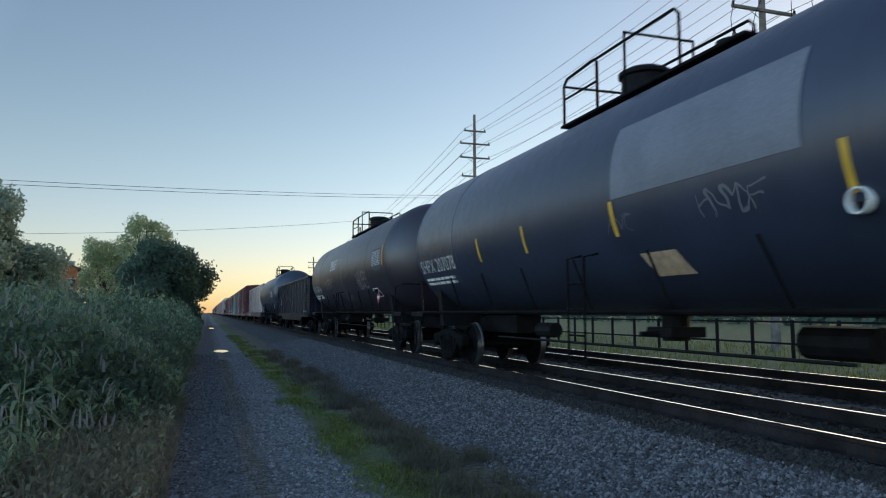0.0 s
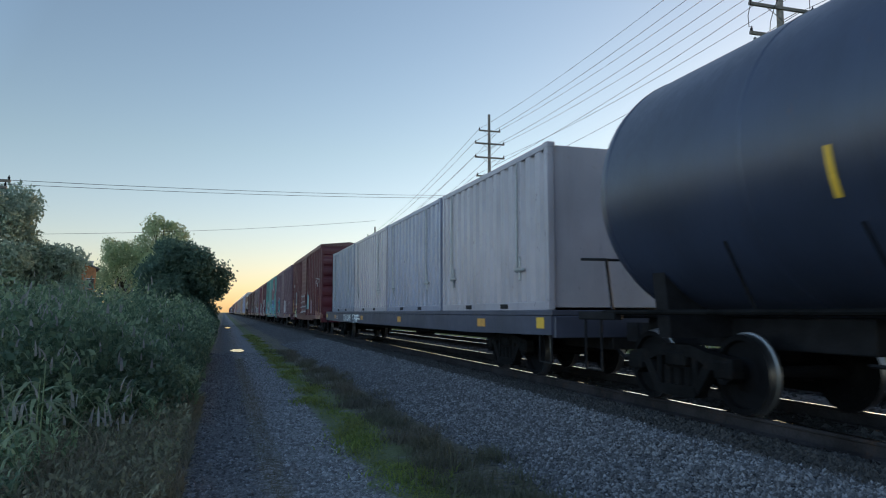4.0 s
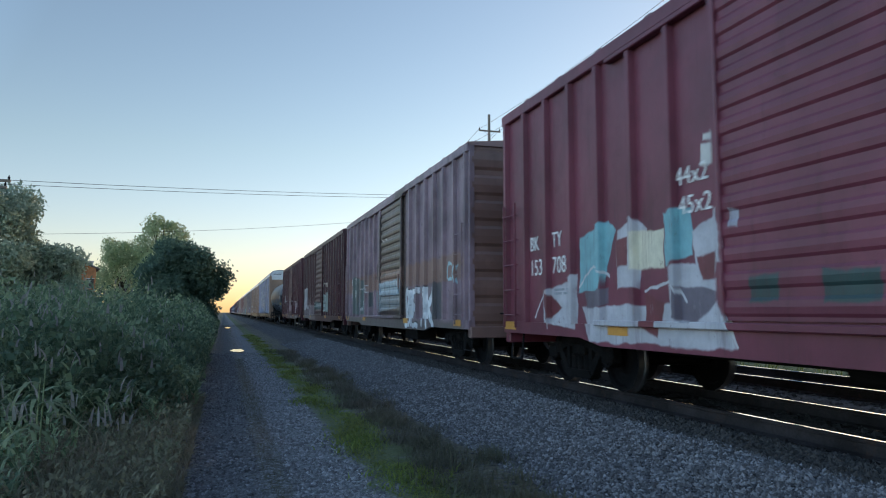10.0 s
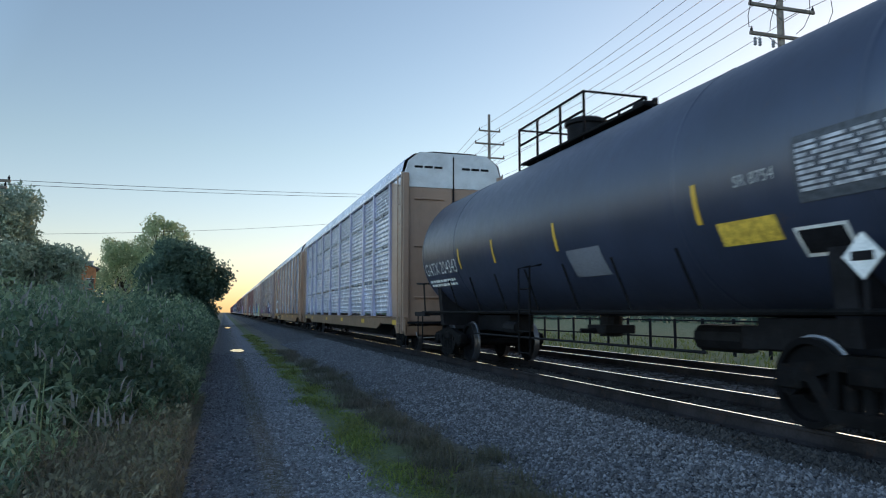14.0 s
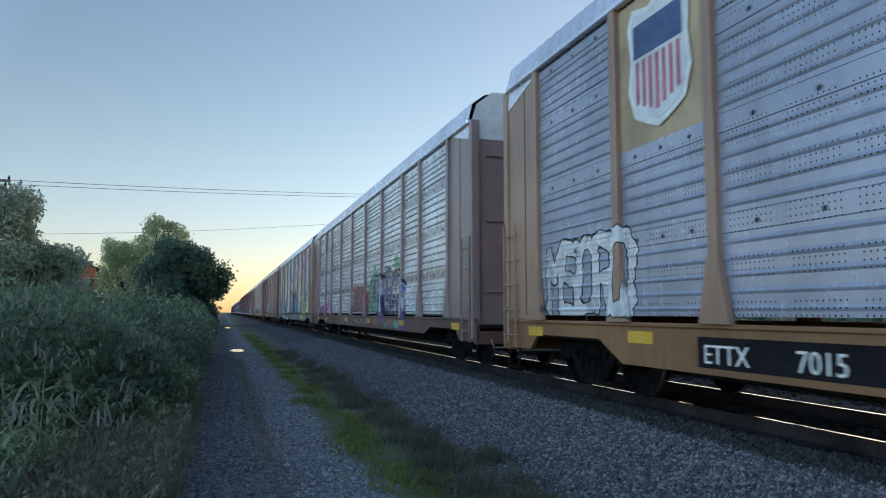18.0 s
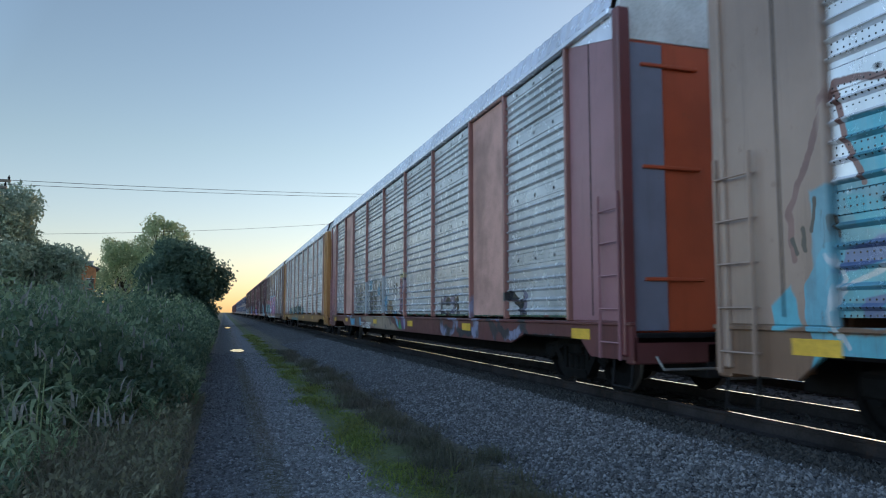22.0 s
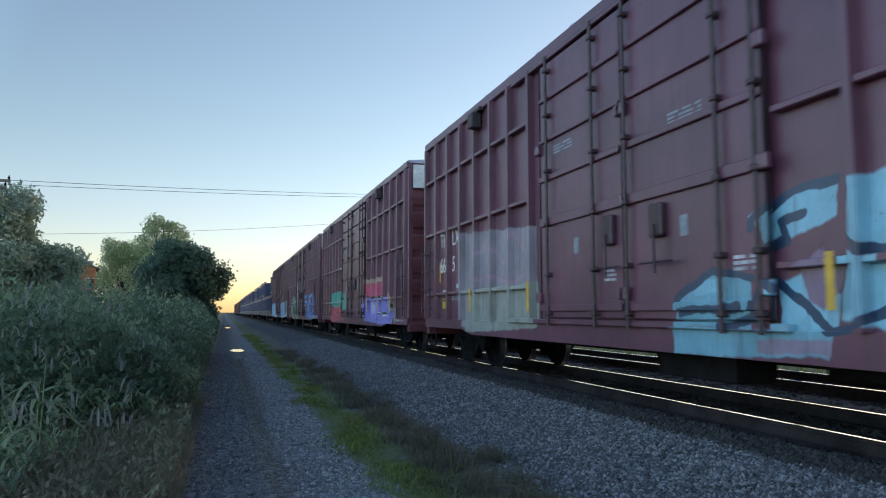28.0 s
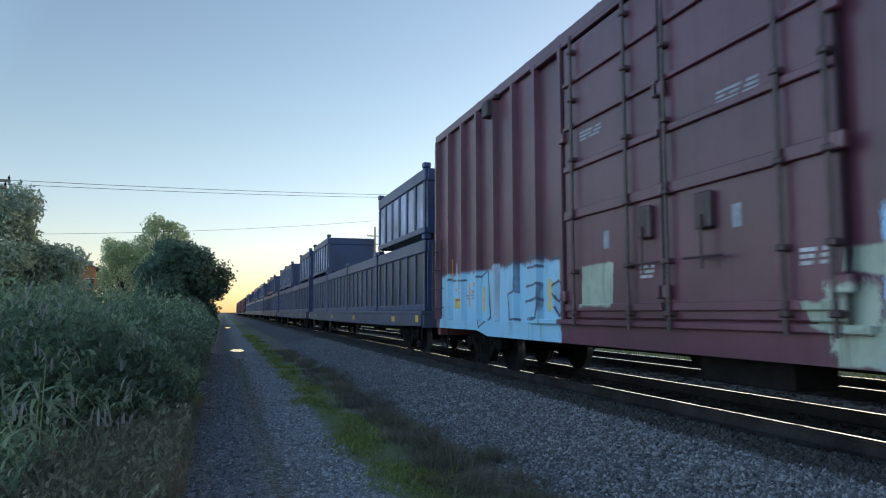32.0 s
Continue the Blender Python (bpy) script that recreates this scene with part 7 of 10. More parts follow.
ART_A.line(WHITE, 0.018, "5.81 1.26 5.68 1.31 5.53 1.24 5.55 1.07 5.68 0.97")
ART_A.fill(ORANGE, "5.19 1.66 5.2 1.49 5.3 1.49 5.29 1.65")
ART_A.line((0.3, 0.12, 0.12), 0.03, "7.12 1.8 6.83 1.74 6.59 1.78 6.37 1.65 6.1 1.66")
ART_B = Art()
ART_B.fill((0.28, 0.12, 0.095), "3.7 0.94 3.73 0.86 5.24 0.93 5.57 0.96 4.71 1.28")
ART_B.fill((0.28, 0.12, 0.095), "4.22 1.98 4.41 1.22 4.8 1.17 4.74 2.21")
ART_B.fill((0.28, 0.12, 0.095), "2.8 2.23 2.82 1.95 3.09 1.94 3.17 2.26")
ART_B.fill((0.14, 0.13, 0.2), "4.2 2.42 4.37 1.94 4.72 1.98 4.49 2.44")
ART_B.fill((0.14, 0.13, 0.2), "3.17 2.26 3.56 2.3 3.6 2.5 3.32 2.44")
ART_B.fill(TEAL2, "4.04 2.15 4.35 1.21 4.8 1.11 4.56 1.94 4.13 2.38")
ART_B.fill(TEAL2, "3.11 1.6 3.18 1.25 4.07 1.61 3.95 2.05 3.65 2.48")
ART_B.fill(TEAL2, "2.89 1.21 2.91 0.83 3.41 0.86 4.04 1.51")
ART_B.fill(TEAL2, "4.76 1.96 5.1 1.9 5.41 2.22 5.08 2.25")
ART_B.fill((0.02, 0.13, 0.14), "4.77 1.63 4.8 1.22 5.71 1.23 5.59 1.64")
ART_B.fill((0.02, 0.13, 0.14), "2.82 1.95 2.85 1.45 3.11 1.47 3.19 1.86")
ART_B.fill((0.02, 0.13, 0.14), "3.2 1.25 3.25 0.95 3.49 0.94 3.61 1.4")
ART_B.fill(ORANGE, "4.02 1.72 4.09 1.22 4.21 1.23 4.2 1.71")
ART_B.fill(ORANGE, "3.64 1.72 3.66 1.38 3.73 1.59 3.73 1.92")
ART_B.fill(ORANGE, "3.13 2.27 3.17 1.88 3.26 2.05 3.41 2.42")
ART_B.fill(ORANGE, "2.89 1.23 2.94 1.13 3.14 1.12 3.16 1.21")
ART_B.fill((0.55, 0.5, 0.4), "2.81 2.06 2.84 1.61 2.98 1.62 2.95 2.06")
ART_B.line((0.5, 0.5, 0.52), 0.014, "5.57 0.98 5.14 1.17 4.77 1.63 4.6 1.94 4.13 2.4 4.12 1.87 4.52 1.25 4.8 1.09")
ART_B.line((0.5, 0.5, 0.52), 0.014, "4.04 2.13 3.84 2.13 3.65 2.5 3.46 2.21 3.14 1.84 3.08 2.2 2.8 2.21")
ART_B.line((0.5, 0.5, 0.52), 0.014, "4.04 1.51 3.61 1.33 3.43 0.85")
ART_B.line((0.5, 0.5, 0.52), 0.014, "5.06 0.94 3.7 0.87")
ART_B.line((0.5, 0.5, 0.52), 0.014, "5.59 1.65 4.77 1.64")
ART_B.line((0.5, 0.5, 0.52), 0.014, "5.41 2.22 5.08 2.25 4.76 1.96 5.02 1.84 5.59 1.64")
ART_B.line((0.5, 0.5, 0.52), 0.014, "4.51 1.43 4.17 1.64")
ART_B.line((0.5, 0.5, 0.52), 0.014, "2.89 1.13 3.51 1.12")
ART_B.fill((0.42, 0.4, 0.41), "-2.49 2.17 -2.48 1.15 -1.83 1.11 -1.83 2.17")
ART_B.fill((0.42, 0.4, 0.41), "-3.36 2.09 -3.35 1.15 -2.83 1.13 -2.8 2.1")
ART_B.fill((0.42, 0.4, 0.41), "-4.42 2.19 -4.4 1.12 -3.77 1.12 -3.76 2.13")
ART_B.fill((0.42, 0.4, 0.41), "-5.15 2.19 -5.13 1.57 -4.62 1.56 -4.61 2.17")
ART_B.line((0.45, 0.44, 0.46), 0.02, "-5.54 1.7 -5.97 1.72 -5.96 1.36 -5.53 1.35 -5.54 1.7")
ART_B.line((0.45, 0.44, 0.46), 0.02, "-5.94 2.42 -6.05 1.83")
ART_B.line((0.45, 0.44, 0.46), 0.02, "4.31 2.38 4.15 1.49")
ART_B.line((0.45, 0.44, 0.46), 0.02, "2.97 2.23 2.96 1.63")
ART_B.line((0.45, 0.44, 0.46), 0.02, "-7.26 1.93 -7.6 1.93")
ART_B.line((0.45, 0.44, 0.46), 0.02, "-7.23 2.13 -7.64 2.16")
ART_C = Art()
ART_C.fill((0.2, 0.2, 0.215), "5.11 1.58 6.1 1.6 6.12 2.29 5.12 2.23")
ART_C.fill((0.2, 0.2, 0.215), "5.05 0.97 6.25 0.94 6.31 1.32 5.09 1.47")
ART_C.fill((0.08, 0.055, 0.05), "1.14 3.15 1.2 2.22 1.32 2.18 1.35 3.23")
ART_C.fill((0.08, 0.055, 0.05), "2.31 3.3 2.35 2.43 2.46 2.47 2.44 3.19")
ART_C.fill((0.08, 0.055, 0.05), "2.03 2.83 2.05 2.24 2.16 2.25 2.18 2.81")
ART_C.fill((0.08, 0.055, 0.05), "3.84 2.88 3.87 2.61 3.97 2.63 4 2.91")
ART_C.fill((0.08, 0.055, 0.05), "2.96 2.67 3 2.49 3.15 2.54 3.17 2.74")
ART_C.fill((0.08, 0.055, 0.05), "1.36 2.75 1.42 2.54 1.55 2.59 1.56 2.76")
ART_C.fill((0.5, 0.51, 0.52), "4.22 1.85 4.48 1.23 5.03 1.1 5.06 2.31 4.35 2.26")
ART_C.fill((0.5, 0.51, 0.52), "3.25 0.81 4.42 0.78 4.16 1.72 3.92 2.51 3.57 1.74")
ART_C.fill((0.5, 0.51, 0.52), "2.85 1.74 3.16 1.43 3.49 1.57 3.32 2.36 2.9 2.33")
ART_C.fill((0.5, 0.51, 0.52), "2.38 2.16 2.44 0.83 2.88 0.76 3.16 1.28 2.69 2.15")
ART_C.fill((0.5, 0.51, 0.52), "1.46 0.86 2.02 0.79 2.45 0.82 2.42 1.45 1.87 1.39")
ART_C.fill((0.5, 0.51, 0.52), "5.09 1.51 5.11 0.93 6.09 0.91 6.24 1.09 5.49 1.52")
ART_C.fill((0.5, 0.51, 0.52), "2.81 0.76 3.62 0.77 3.59 1.46 3.08 1.28")
ART_C.fill((0.13, 0.125, 0.125), "1.89 1.9 1.91 1.41 2.59 1.42 2.56 1.93")
ART_C.fill((0.24, 0.24, 0.245), "1.39 2.04 1.4 1.6 1.85 1.58 1.85 2.07")
ART_C.fill((0.24, 0.24, 0.245), "1.88 2.11 1.89 1.91 2.32 1.94 2.31 2.15")
ART_C.fill((0.03, 0.035, 0.045), "1.26 0.87 1.42 0.75 1.86 1.53 1.64 1.52")
ART_C.fill((0.03, 0.035, 0.045), "2.21 1.36 2.38 0.88 2.59 0.87 2.56 1.37")
ART_C.fill((0.03, 0.035, 0.045), "4.03 2.2 5 2.25 4.99 2.31 4.34 2.36")
ART_C.fill((0.03, 0.035, 0.045), "2.71 2.15 2.87 1.64 3.41 1.45 3.45 1.54 2.77 2.16")
ART_C.fill((0.12, 0.36, 0.44), "1.23 1.37 1.25 1.04 1.55 1.34 1.61 1.56")
ART_C.fill((0.12, 0.36, 0.44), "4.47 1.61 4.72 1.5 4.8 1.95 4.47 1.96")
ART_C.fill((0.12, 0.36, 0.44), "3.56 1.17 3.62 0.85 3.94 0.84 3.94 1.11")
ART_C.fill((0.12, 0.36, 0.44), "6.47 1.56 6.49 0.94 7.56 0.96 7.54 1.6")
ART_C.line((0.03, 0.035, 0.045), 0.03, "3.91 2.54 3.48 1.34 3.09 0.9 2.73 0.76")
ART_C.line((0.03, 0.035, 0.045), 0.03, "3.91 2.54 4.22 1.48 4.41 0.82")
ART_C.line((0.03, 0.035, 0.045), 0.03, "2.68 2.45 2.56 2.31 2.11 2.23 1.83 2.07 1.23 2.11")
ART_C.line((0.03, 0.035, 0.045), 0.03, "5.06 2.31 5.02 1.64 5.37 0.96")
ART_C.line((0.03, 0.035, 0.045), 0.03, "6.31 1.47 6.09 1.06 5.51 0.96 5.16 1.31")
ART_C.line((0.03, 0.035, 0.045), 0.03, "3.36 2.35 3.49 1.57 3.08 1.28")
ART_C.line((0.03, 0.035, 0.045), 0.03, "3.19 1.66 2.91 1.64 2.92 1.43 3.2 1.44 3.19 1.66")
ART_C.line((0.03, 0.035, 0.045), 0.03, "4.2 1.85 4.44 1.23 5.05 1.07")
ART_C.line((0.12, 0.1, 0.09), 0.02, "4.98 4.13 5.05 2.47")
ART_C.line((0.12, 0.1, 0.09), 0.02, "4.1 3.99 4.17 2.66")
ART_C.line((0.12, 0.1, 0.09), 0.02, "2.65 3.57 2.7 2.46")
ART_D = Art()
ART_D.fill((0.17, 0.38, 0.43), "3.86 2.29 4.23 1.44 4.88 1.46 4.85 2.24 4.02 2.43")
ART_D.fill((0.17, 0.38, 0.43), "2.23 1.81 2.73 1.72 2.75 2.35 2.25 2.36")
ART_D.fill((0.42, 0.42, 0.46), "3.12 2.2 3.29 1.48 3.84 1.47 3.82 2.27 3.37 2.38")
ART_D.fill((0.42, 0.42, 0.46), "1.67 1.7 2.15 1.67 2.26 2.08 1.68 2.26")
ART_D.fill((0.42, 0.42, 0.46), "4.95 0.92 5.94 0.99 6.04 1.51 4.95 1.71")
ART_D.fill((0.42, 0.42, 0.46), "1.49 0.78 4.52 0.76 4.81 1.23 1.73 1.28")
ART_D.fill((0.42, 0.42, 0.46), "1.71 1.69 1.73 1.28 2.55 1.26 2.63 1.72")
ART_D.fill((0.15, 0.035, 0.045), "2.8 1.28 2.87 0.86 3.2 0.98 3.18 1.41")
ART_D.fill((0.15, 0.035, 0.045), "1.71 1.83 1.75 1.55 2.06 1.51 2.14 1.79")
ART_D.fill((0.15, 0.035, 0.045), "3.57 2.15 3.59 1.78 3.83 1.76 3.84 2.14")
ART_D.fill((0.15, 0.035, 0.045), "5.48 1.25 5.89 1.04 5.94 1.5")
ART_D.fill((0.13, 0.11, 0.14), "1.73 1.39 2.18 1.04 2.53 1.11 2.54 1.46")
ART_D.fill((0.13, 0.11, 0.14), "4.06 1.52 4.07 1.27 4.68 1.21 4.72 1.43")
ART_D.fill((0.6, 0.57, 0.45), "2.76 1.69 3.45 1.71 3.44 2.2 2.76 2.15")
ART_D.fill((0.025, 0.055, 0.055), "0.88 1.52 0.89 1.26 1.28 1.25 1.26 1.52")
ART_D.fill((0.025, 0.055, 0.055), "-0.21 1.53 -0.2 1.26 0.38 1.24 0.37 1.54")
ART_D.fill((0.5, 0.49, 0.47), "1.74 3 1.76 2.75 2.04 2.79 2.03 3.01")
ART_D.fill((0.5, 0.49, 0.47), "1.74 3.01 1.99 3.05 1.98 3.11 1.74 3.09")
ART_D.fill((0.3, 0.3, 0.35), "1.39 2.21 1.4 2.03 1.55 2.04 1.54 2.23")
ART_D.line((0.5, 0.5, 0.53), 0.015, "6.46 1.08 5.99 1.59 5.9 0.92")
ART_D.line((0.5, 0.5, 0.53), 0.015, "1.66 1.11 1.48 0.8")
ART_D.line((0.5, 0.5, 0.53), 0.015, "3.18 1.43 2.63 1.53 2.35 1.29")
ART_D.line((0.5, 0.5, 0.53), 0.015, "4.88 1.55 4.48 1.83 4.05 1.66")
ART_E = Art()
ART_E.fill((0.05, 0.036, 0.033), "-1.83 3.08 1.01 3.26 1 3.49 -1.77 3.33")
ART_E.fill((0.05, 0.036, 0.033), "0.9 4.32 0.99 1.11 1.16 1.1 1.01 4.36")
ART_E.fill((0.05, 0.036, 0.033), "0.08 3.49 0.09 3.31 0.83 3.38 0.83 3.51")
ART_E.fill((0.05, 0.036, 0.033), "-2.26 3.11 -2.14 1.13 -1.92 1.12 -2.03 3.19")
ART_E.fill((0.05, 0.036, 0.033), "1.25 2.95 1.28 2.22 1.78 2.27 1.89 2.78")
ART_E.fill((0.05, 0.036, 0.033), "-1.82 1.43 -1.78 1.3 -1.53 1.26 -1.54 1.39")
ART_E.fill((0.05, 0.036, 0.033), "0.51 1.48 0.52 1.35 0.96 1.32 0.98 1.45")
ART_E.fill((0.3, 0.37, 0.42), "-1.83 1.67 1.01 1.71 0.99 2.12 -1.75 2.18")
ART_E.fill((0.2, 0.22, 0.24), "-1.84 1.34 1.03 1.17 1.01 1.68 -1.83 1.65")
ART_E.fill((0.2, 0.22, 0.24), "1.3 1.86 1.33 1.3 1.89 1.31 1.93 1.87")
ART_E.fill((0.05, 0.06, 0.07), "2.26 1.35 2.92 1.38 2.94 1.86 2.26 1.88")
ART_E.fill((0.1, 0.13, 0.13), "5.11 2.46 5.14 1.08 6.42 1.12 6.54 2.59")
ART_E.fill((0.1, 0.13, 0.13), "4.07 1.09 4.78 1.08 4.84 2.35 4.13 2.37")
ART_E.line((0.06, 0.045, 0.04), 0.05, "0.9 3.07 -1.8 2.88")
ART_E.line((0.06, 0.045, 0.04), 0.05, "0.92 2.63 -1.77 2.5")
ART_E.line((0.06, 0.045, 0.04), 0.05, "0.87 3.72 -1.77 3.37")
ART_E.line((0.06, 0.045, 0.04), 0.05, "0.77 2.35 0.32 2.38")
ART_E.line((0.5, 0.5, 0.52), 0.018, "3.62 2.14 3.26 2.15 3.31 1.88 3.63 1.89 3.62 2.14")
ART_E.line((0.5, 0.5, 0.52), 0.018, "0.88 3.54 0.56 3.49")
ART_E.line((0.5, 0.5, 0.52), 0.018, "0.29 3.49 0.08 3.48")
ART_E.line((0.5, 0.5, 0.52), 0.018, "4.67 1.97 4.2 2.08")
ART_E.line((0.5, 0.5, 0.52), 0.018, "1.69 2.96 1.47 2.97 1.5 2.88")
ART_E.line((0.5, 0.5, 0.52), 0.018, "4.48 1.08 4.26 1.6 4.06 1.42")
ART_F = Art()
ART_F.fill((0.17, 0.13, 0.145), "1.91 1.56 1.94 0.76 7.19 0.77 7.19 1.63")
ART_F.fill((0.12, 0.17, 0.175), "-2.55 1.97 -2.5 1.17 -2.2 1.17 -2.24 1.99")
ART_F.fill((0.26, 0.33, 0.33), "-2.23 1.97 -2.2 1.69 -1.82 1.64 -1.77 2.02 -2.03 2.12")
ART_F.fill((0.26, 0.33, 0.33), "-2.2 1.27 -2.01 1.18 -1.81 1.26 -1.83 1.63 -2.2 1.64")
ART_F.fill((0.06, 0.07, 0.08), "-2.1 1.44 -2.09 1.31 -1.92 1.3 -1.92 1.43")
ART_F.fill((0.25, 0.3, 0.29), "-3.54 2.06 -3.49 1.21 -2.73 1.19 -2.69 1.99 -3.02 2.21 -3.23 2.22")
ART_F.fill((0.055, 0.035, 0.045), "-2.9 1.48 -2.84 1.39 -2.78 1.49 -2.8 1.74 -2.88 1.75")
ART_F.fill((0.055, 0.035, 0.045), "-3.33 1.7 -3.19 1.33 -3.1 1.71")
ART_F.fill((0.055, 0.035, 0.045), "-2.1 1.94 -2.09 1.77 -2.02 1.76 -2.02 1.94")
ART_F.fill((0.045, 0.075, 0.08), "-1.09 1.67 -1.04 1.31 1.74 1.32 1.79 1.78")
ART_F.line((0.2, 0.25, 0.26), 0.02, "1.72 1.67 -1.07 1.6")
ART_F.line((0.2, 0.25, 0.26), 0.02, "1.19 1.57 -1.07 1.53")
ART_F.line((0.2, 0.25, 0.26), 0.02, "1.67 1.48 -1.06 1.43")
ART_F.fill((0.4, 0.39, 0.41), "6.61 2.63 6.66 1.31 7.08 1.29 7.11 2.62")
ART_F.fill((0.4, 0.39, 0.41), "5.7 2.65 5.71 1.42 6.12 1.41 6.14 2.67")
ART_F.fill((0.4, 0.39, 0.41), "4.7 2.11 4.71 1.42 5.3 1.38 5.23 2.24 4.86 2.35")
ART_F.fill((0.4, 0.39, 0.41), "2.9 1.67 3.51 1.66 3.52 2.16 2.92 2.17")
ART_F.fill((0.4, 0.39, 0.41), "2.96 2.19 3.39 2.2 3.39 2.3 2.96 2.29")
ART_F.fill((0.4, 0.39, 0.41), "6.48 1.81 7.15 1.84 7.18 2.16 6.48 2.11")
ART_F.line((0.5, 0.44, 0.38), 0.014, "-2.86 2.65 -2.96 2.62")
ART_F.line((0.5, 0.44, 0.38), 0.014, "-2.93 2.63 -2.94 2.45")
ART_F.line((0.5, 0.44, 0.38), 0.014, "-3.04 2.58 -3.06 2.44 -3.15 2.58 -3.17 2.42")
ART_F.line((0.5, 0.44, 0.38), 0.014, "-3.22 2.47 -3.3 2.5 -3.39 2.42 -3.36 2.3")
ART_F.line((0.5, 0.44, 0.38), 0.014, "0.65 2.71 0.13 2.7")
ART_F.line((0.5, 0.44, 0.38), 0.014, "0.34 2.22 0.34 2.07")
ART_F.line((0.36, 0.3, 0.31), 0.03, "4.41 2.04 4.44 0.88")
ART_F.line((0.36, 0.3, 0.31), 0.03, "3.81 1.63 3.83 0.8")
ART_F.line((0.36, 0.3, 0.31), 0.03, "2.45 1.66 2.08 1.69")
ART_G = Art()
ART_G.line((0.42, 0.4, 0.42), 0.02, "-0.64 1.92 -1.15 2.06 -1.68 2.02 -2.06 1.74 -2.19 1.28")
ART_G.line((0.42, 0.4, 0.42), 0.02, "-3.09 1.83 -3.16 1.25")
ART_G.line((0.42, 0.4, 0.42), 0.02, "-3.07 1.89 -3.44 1.92")
ART_G.line((0.42, 0.4, 0.42), 0.02, "-4.05 1.92 -4.25 1.94 -4.41 1.77 -4.38 1.25 -4.18 1.16 -4.03 1.21")
ART_G.line((0.42, 0.4, 0.42), 0.02, "4.9 2.46 4.49 2.46 4.7 1.83")
ART_G.line((0.42, 0.4, 0.42), 0.02, "4.05 2.07 3.81 1.59 3.58 1.15")
ART_G.line((0.42, 0.4, 0.42), 0.02, "3.48 1.89 3.2 2.07 2.85 1.76 2.76 1.17")
ART_G.line((0.42, 0.4, 0.42), 0.02, "1.08 1.85 1.2 1.34")
ART_G.line((0.42, 0.4, 0.42), 0.02, "0.56 1.86 0.62 1.25")
ART_G.line((0.42, 0.4, 0.42), 0.02, "5.04 1.85 4.91 0.95")
ART_G.line((0.42, 0.4, 0.42), 0.02, "-0.26 1.94 -0.55 1.46")
ART_G.line((0.42, 0.4, 0.42), 0.02, "0.78 1.96 -0.1 2.02 -0.18 1.78")
ART_G.fill((0.4, 0.38, 0.41), "-2.49 1.93 -2.22 1.57 -2.11 1.81")
ART_G.fill((0.4, 0.38, 0.41), "-3.19 1.28 -3.14 1.27 -3.09 1.83 -3.19 1.85")
ART_G.fill((0.4, 0.38, 0.41), "1.69 2.65 1.7 2.45 1.9 2.46 1.9 2.65")
ART_G.fill((0.4, 0.38, 0.41), "4.49 2.49 4.5 1.88 4.9 1.9 4.9 2.52")
ART_G.fill((0.22, 0.14, 0.17), "-4.38 1.76 -4.35 1.26 -4.19 1.19 -4.05 1.24 -4.07 1.88 -4.25 1.9")
ART_G.fill((0.22, 0.14, 0.17), "-5.28 1.9 -5.25 1.4 -4.96 1.42 -4.96 1.84")
ART_G.fill((0.22, 0.14, 0.17), "-0.77 1.31 1.1 1.25 1.19 1.77 -0.71 1.75")
ART_G.fill((0.22, 0.14, 0.17), "1.7 2.25 1.73 1.26 2.43 1.17 2.41 2.21")
ART_G.fill((0.22, 0.14, 0.17), "1.66 1.35 1.68 0.81 2.44 0.84 2.55 1.36")
ART_G.fill((0.2, 0.2, 0.2), "-5.2 0.93 -5.18 0.72 -3.58 0.75 -3.56 0.91")
ART_G.fill((0.2, 0.2, 0.2), "-1.03 0.9 -0.96 0.73 0.11 0.72 0.1 0.92")
ART_G.fill((0.2, 0.2, 0.2), "-2.95 0.86 -2.94 0.74 -2.63 0.75 -2.6 0.84")
ART_G.line((0.4, 0.34, 0.37), 0.03, "-4.98 1.79 -5.25 1.83")
ART_G.line((0.4, 0.34, 0.37), 0.03, "-5 1.68 -5.27 1.72")
ART_G.line((0.4, 0.34, 0.37), 0.03, "-4.97 1.58 -5.26 1.6")
ART_G.line((0.4, 0.34, 0.37), 0.03, "-4.14 1.75 -4.36 1.76")
ART_G.line((0.4, 0.34, 0.37), 0.03, "-4.13 1.61 -4.36 1.62")
ART_G.line((0.4, 0.34, 0.37), 0.03, "-4.12 1.46 -4.35 1.47")
ART_G.line((0.4, 0.34, 0.37), 0.03, "0.41 2.1 0.15 2.12")
ART_G.line((0.13, 0.07, 0.085), 0.035, "-2.64 3.9 -2.76 2.17")
ART_G.line((0.13, 0.07, 0.085), 0.035, "-3.05 3.77 -3.02 2.25")
ART_G.line((0.13, 0.07, 0.085), 0.035, "-4.61 3.26 -4.65 2.03")
ART_G.line((0.13, 0.07, 0.085), 0.035, "-3.71 3.66 -3.68 2.69")
ART_C3 = Art()
ART_C3.fill((0.3, 0.14, 0.16), "-2.84 1.93 -2.81 1.17 -0.92 1.13 -0.95 1.94")
ART_C3.fill((0.3, 0.14, 0.16), "-1.35 2.17 -1.32 1.17 1.22 1.17 1.2 2.18")
ART_C3.fill((0.16, 0.42, 0.32), "-3.36 2.55 -3.25 1.17 -2.11 1.17 -2.15 2.25 -3.02 2.84")
ART_C3.fill((0.16, 0.42, 0.32), "-5.15 2.6 -5.05 2.17 -4.62 2.21 -4.58 2.69")
ART_C3.fill((0.16, 0.42, 0.32), "-6.69 2.46 -6.15 2.41 -5.86 2.59 -5.85 2.83 -6.25 2.94 -6.62 2.76")
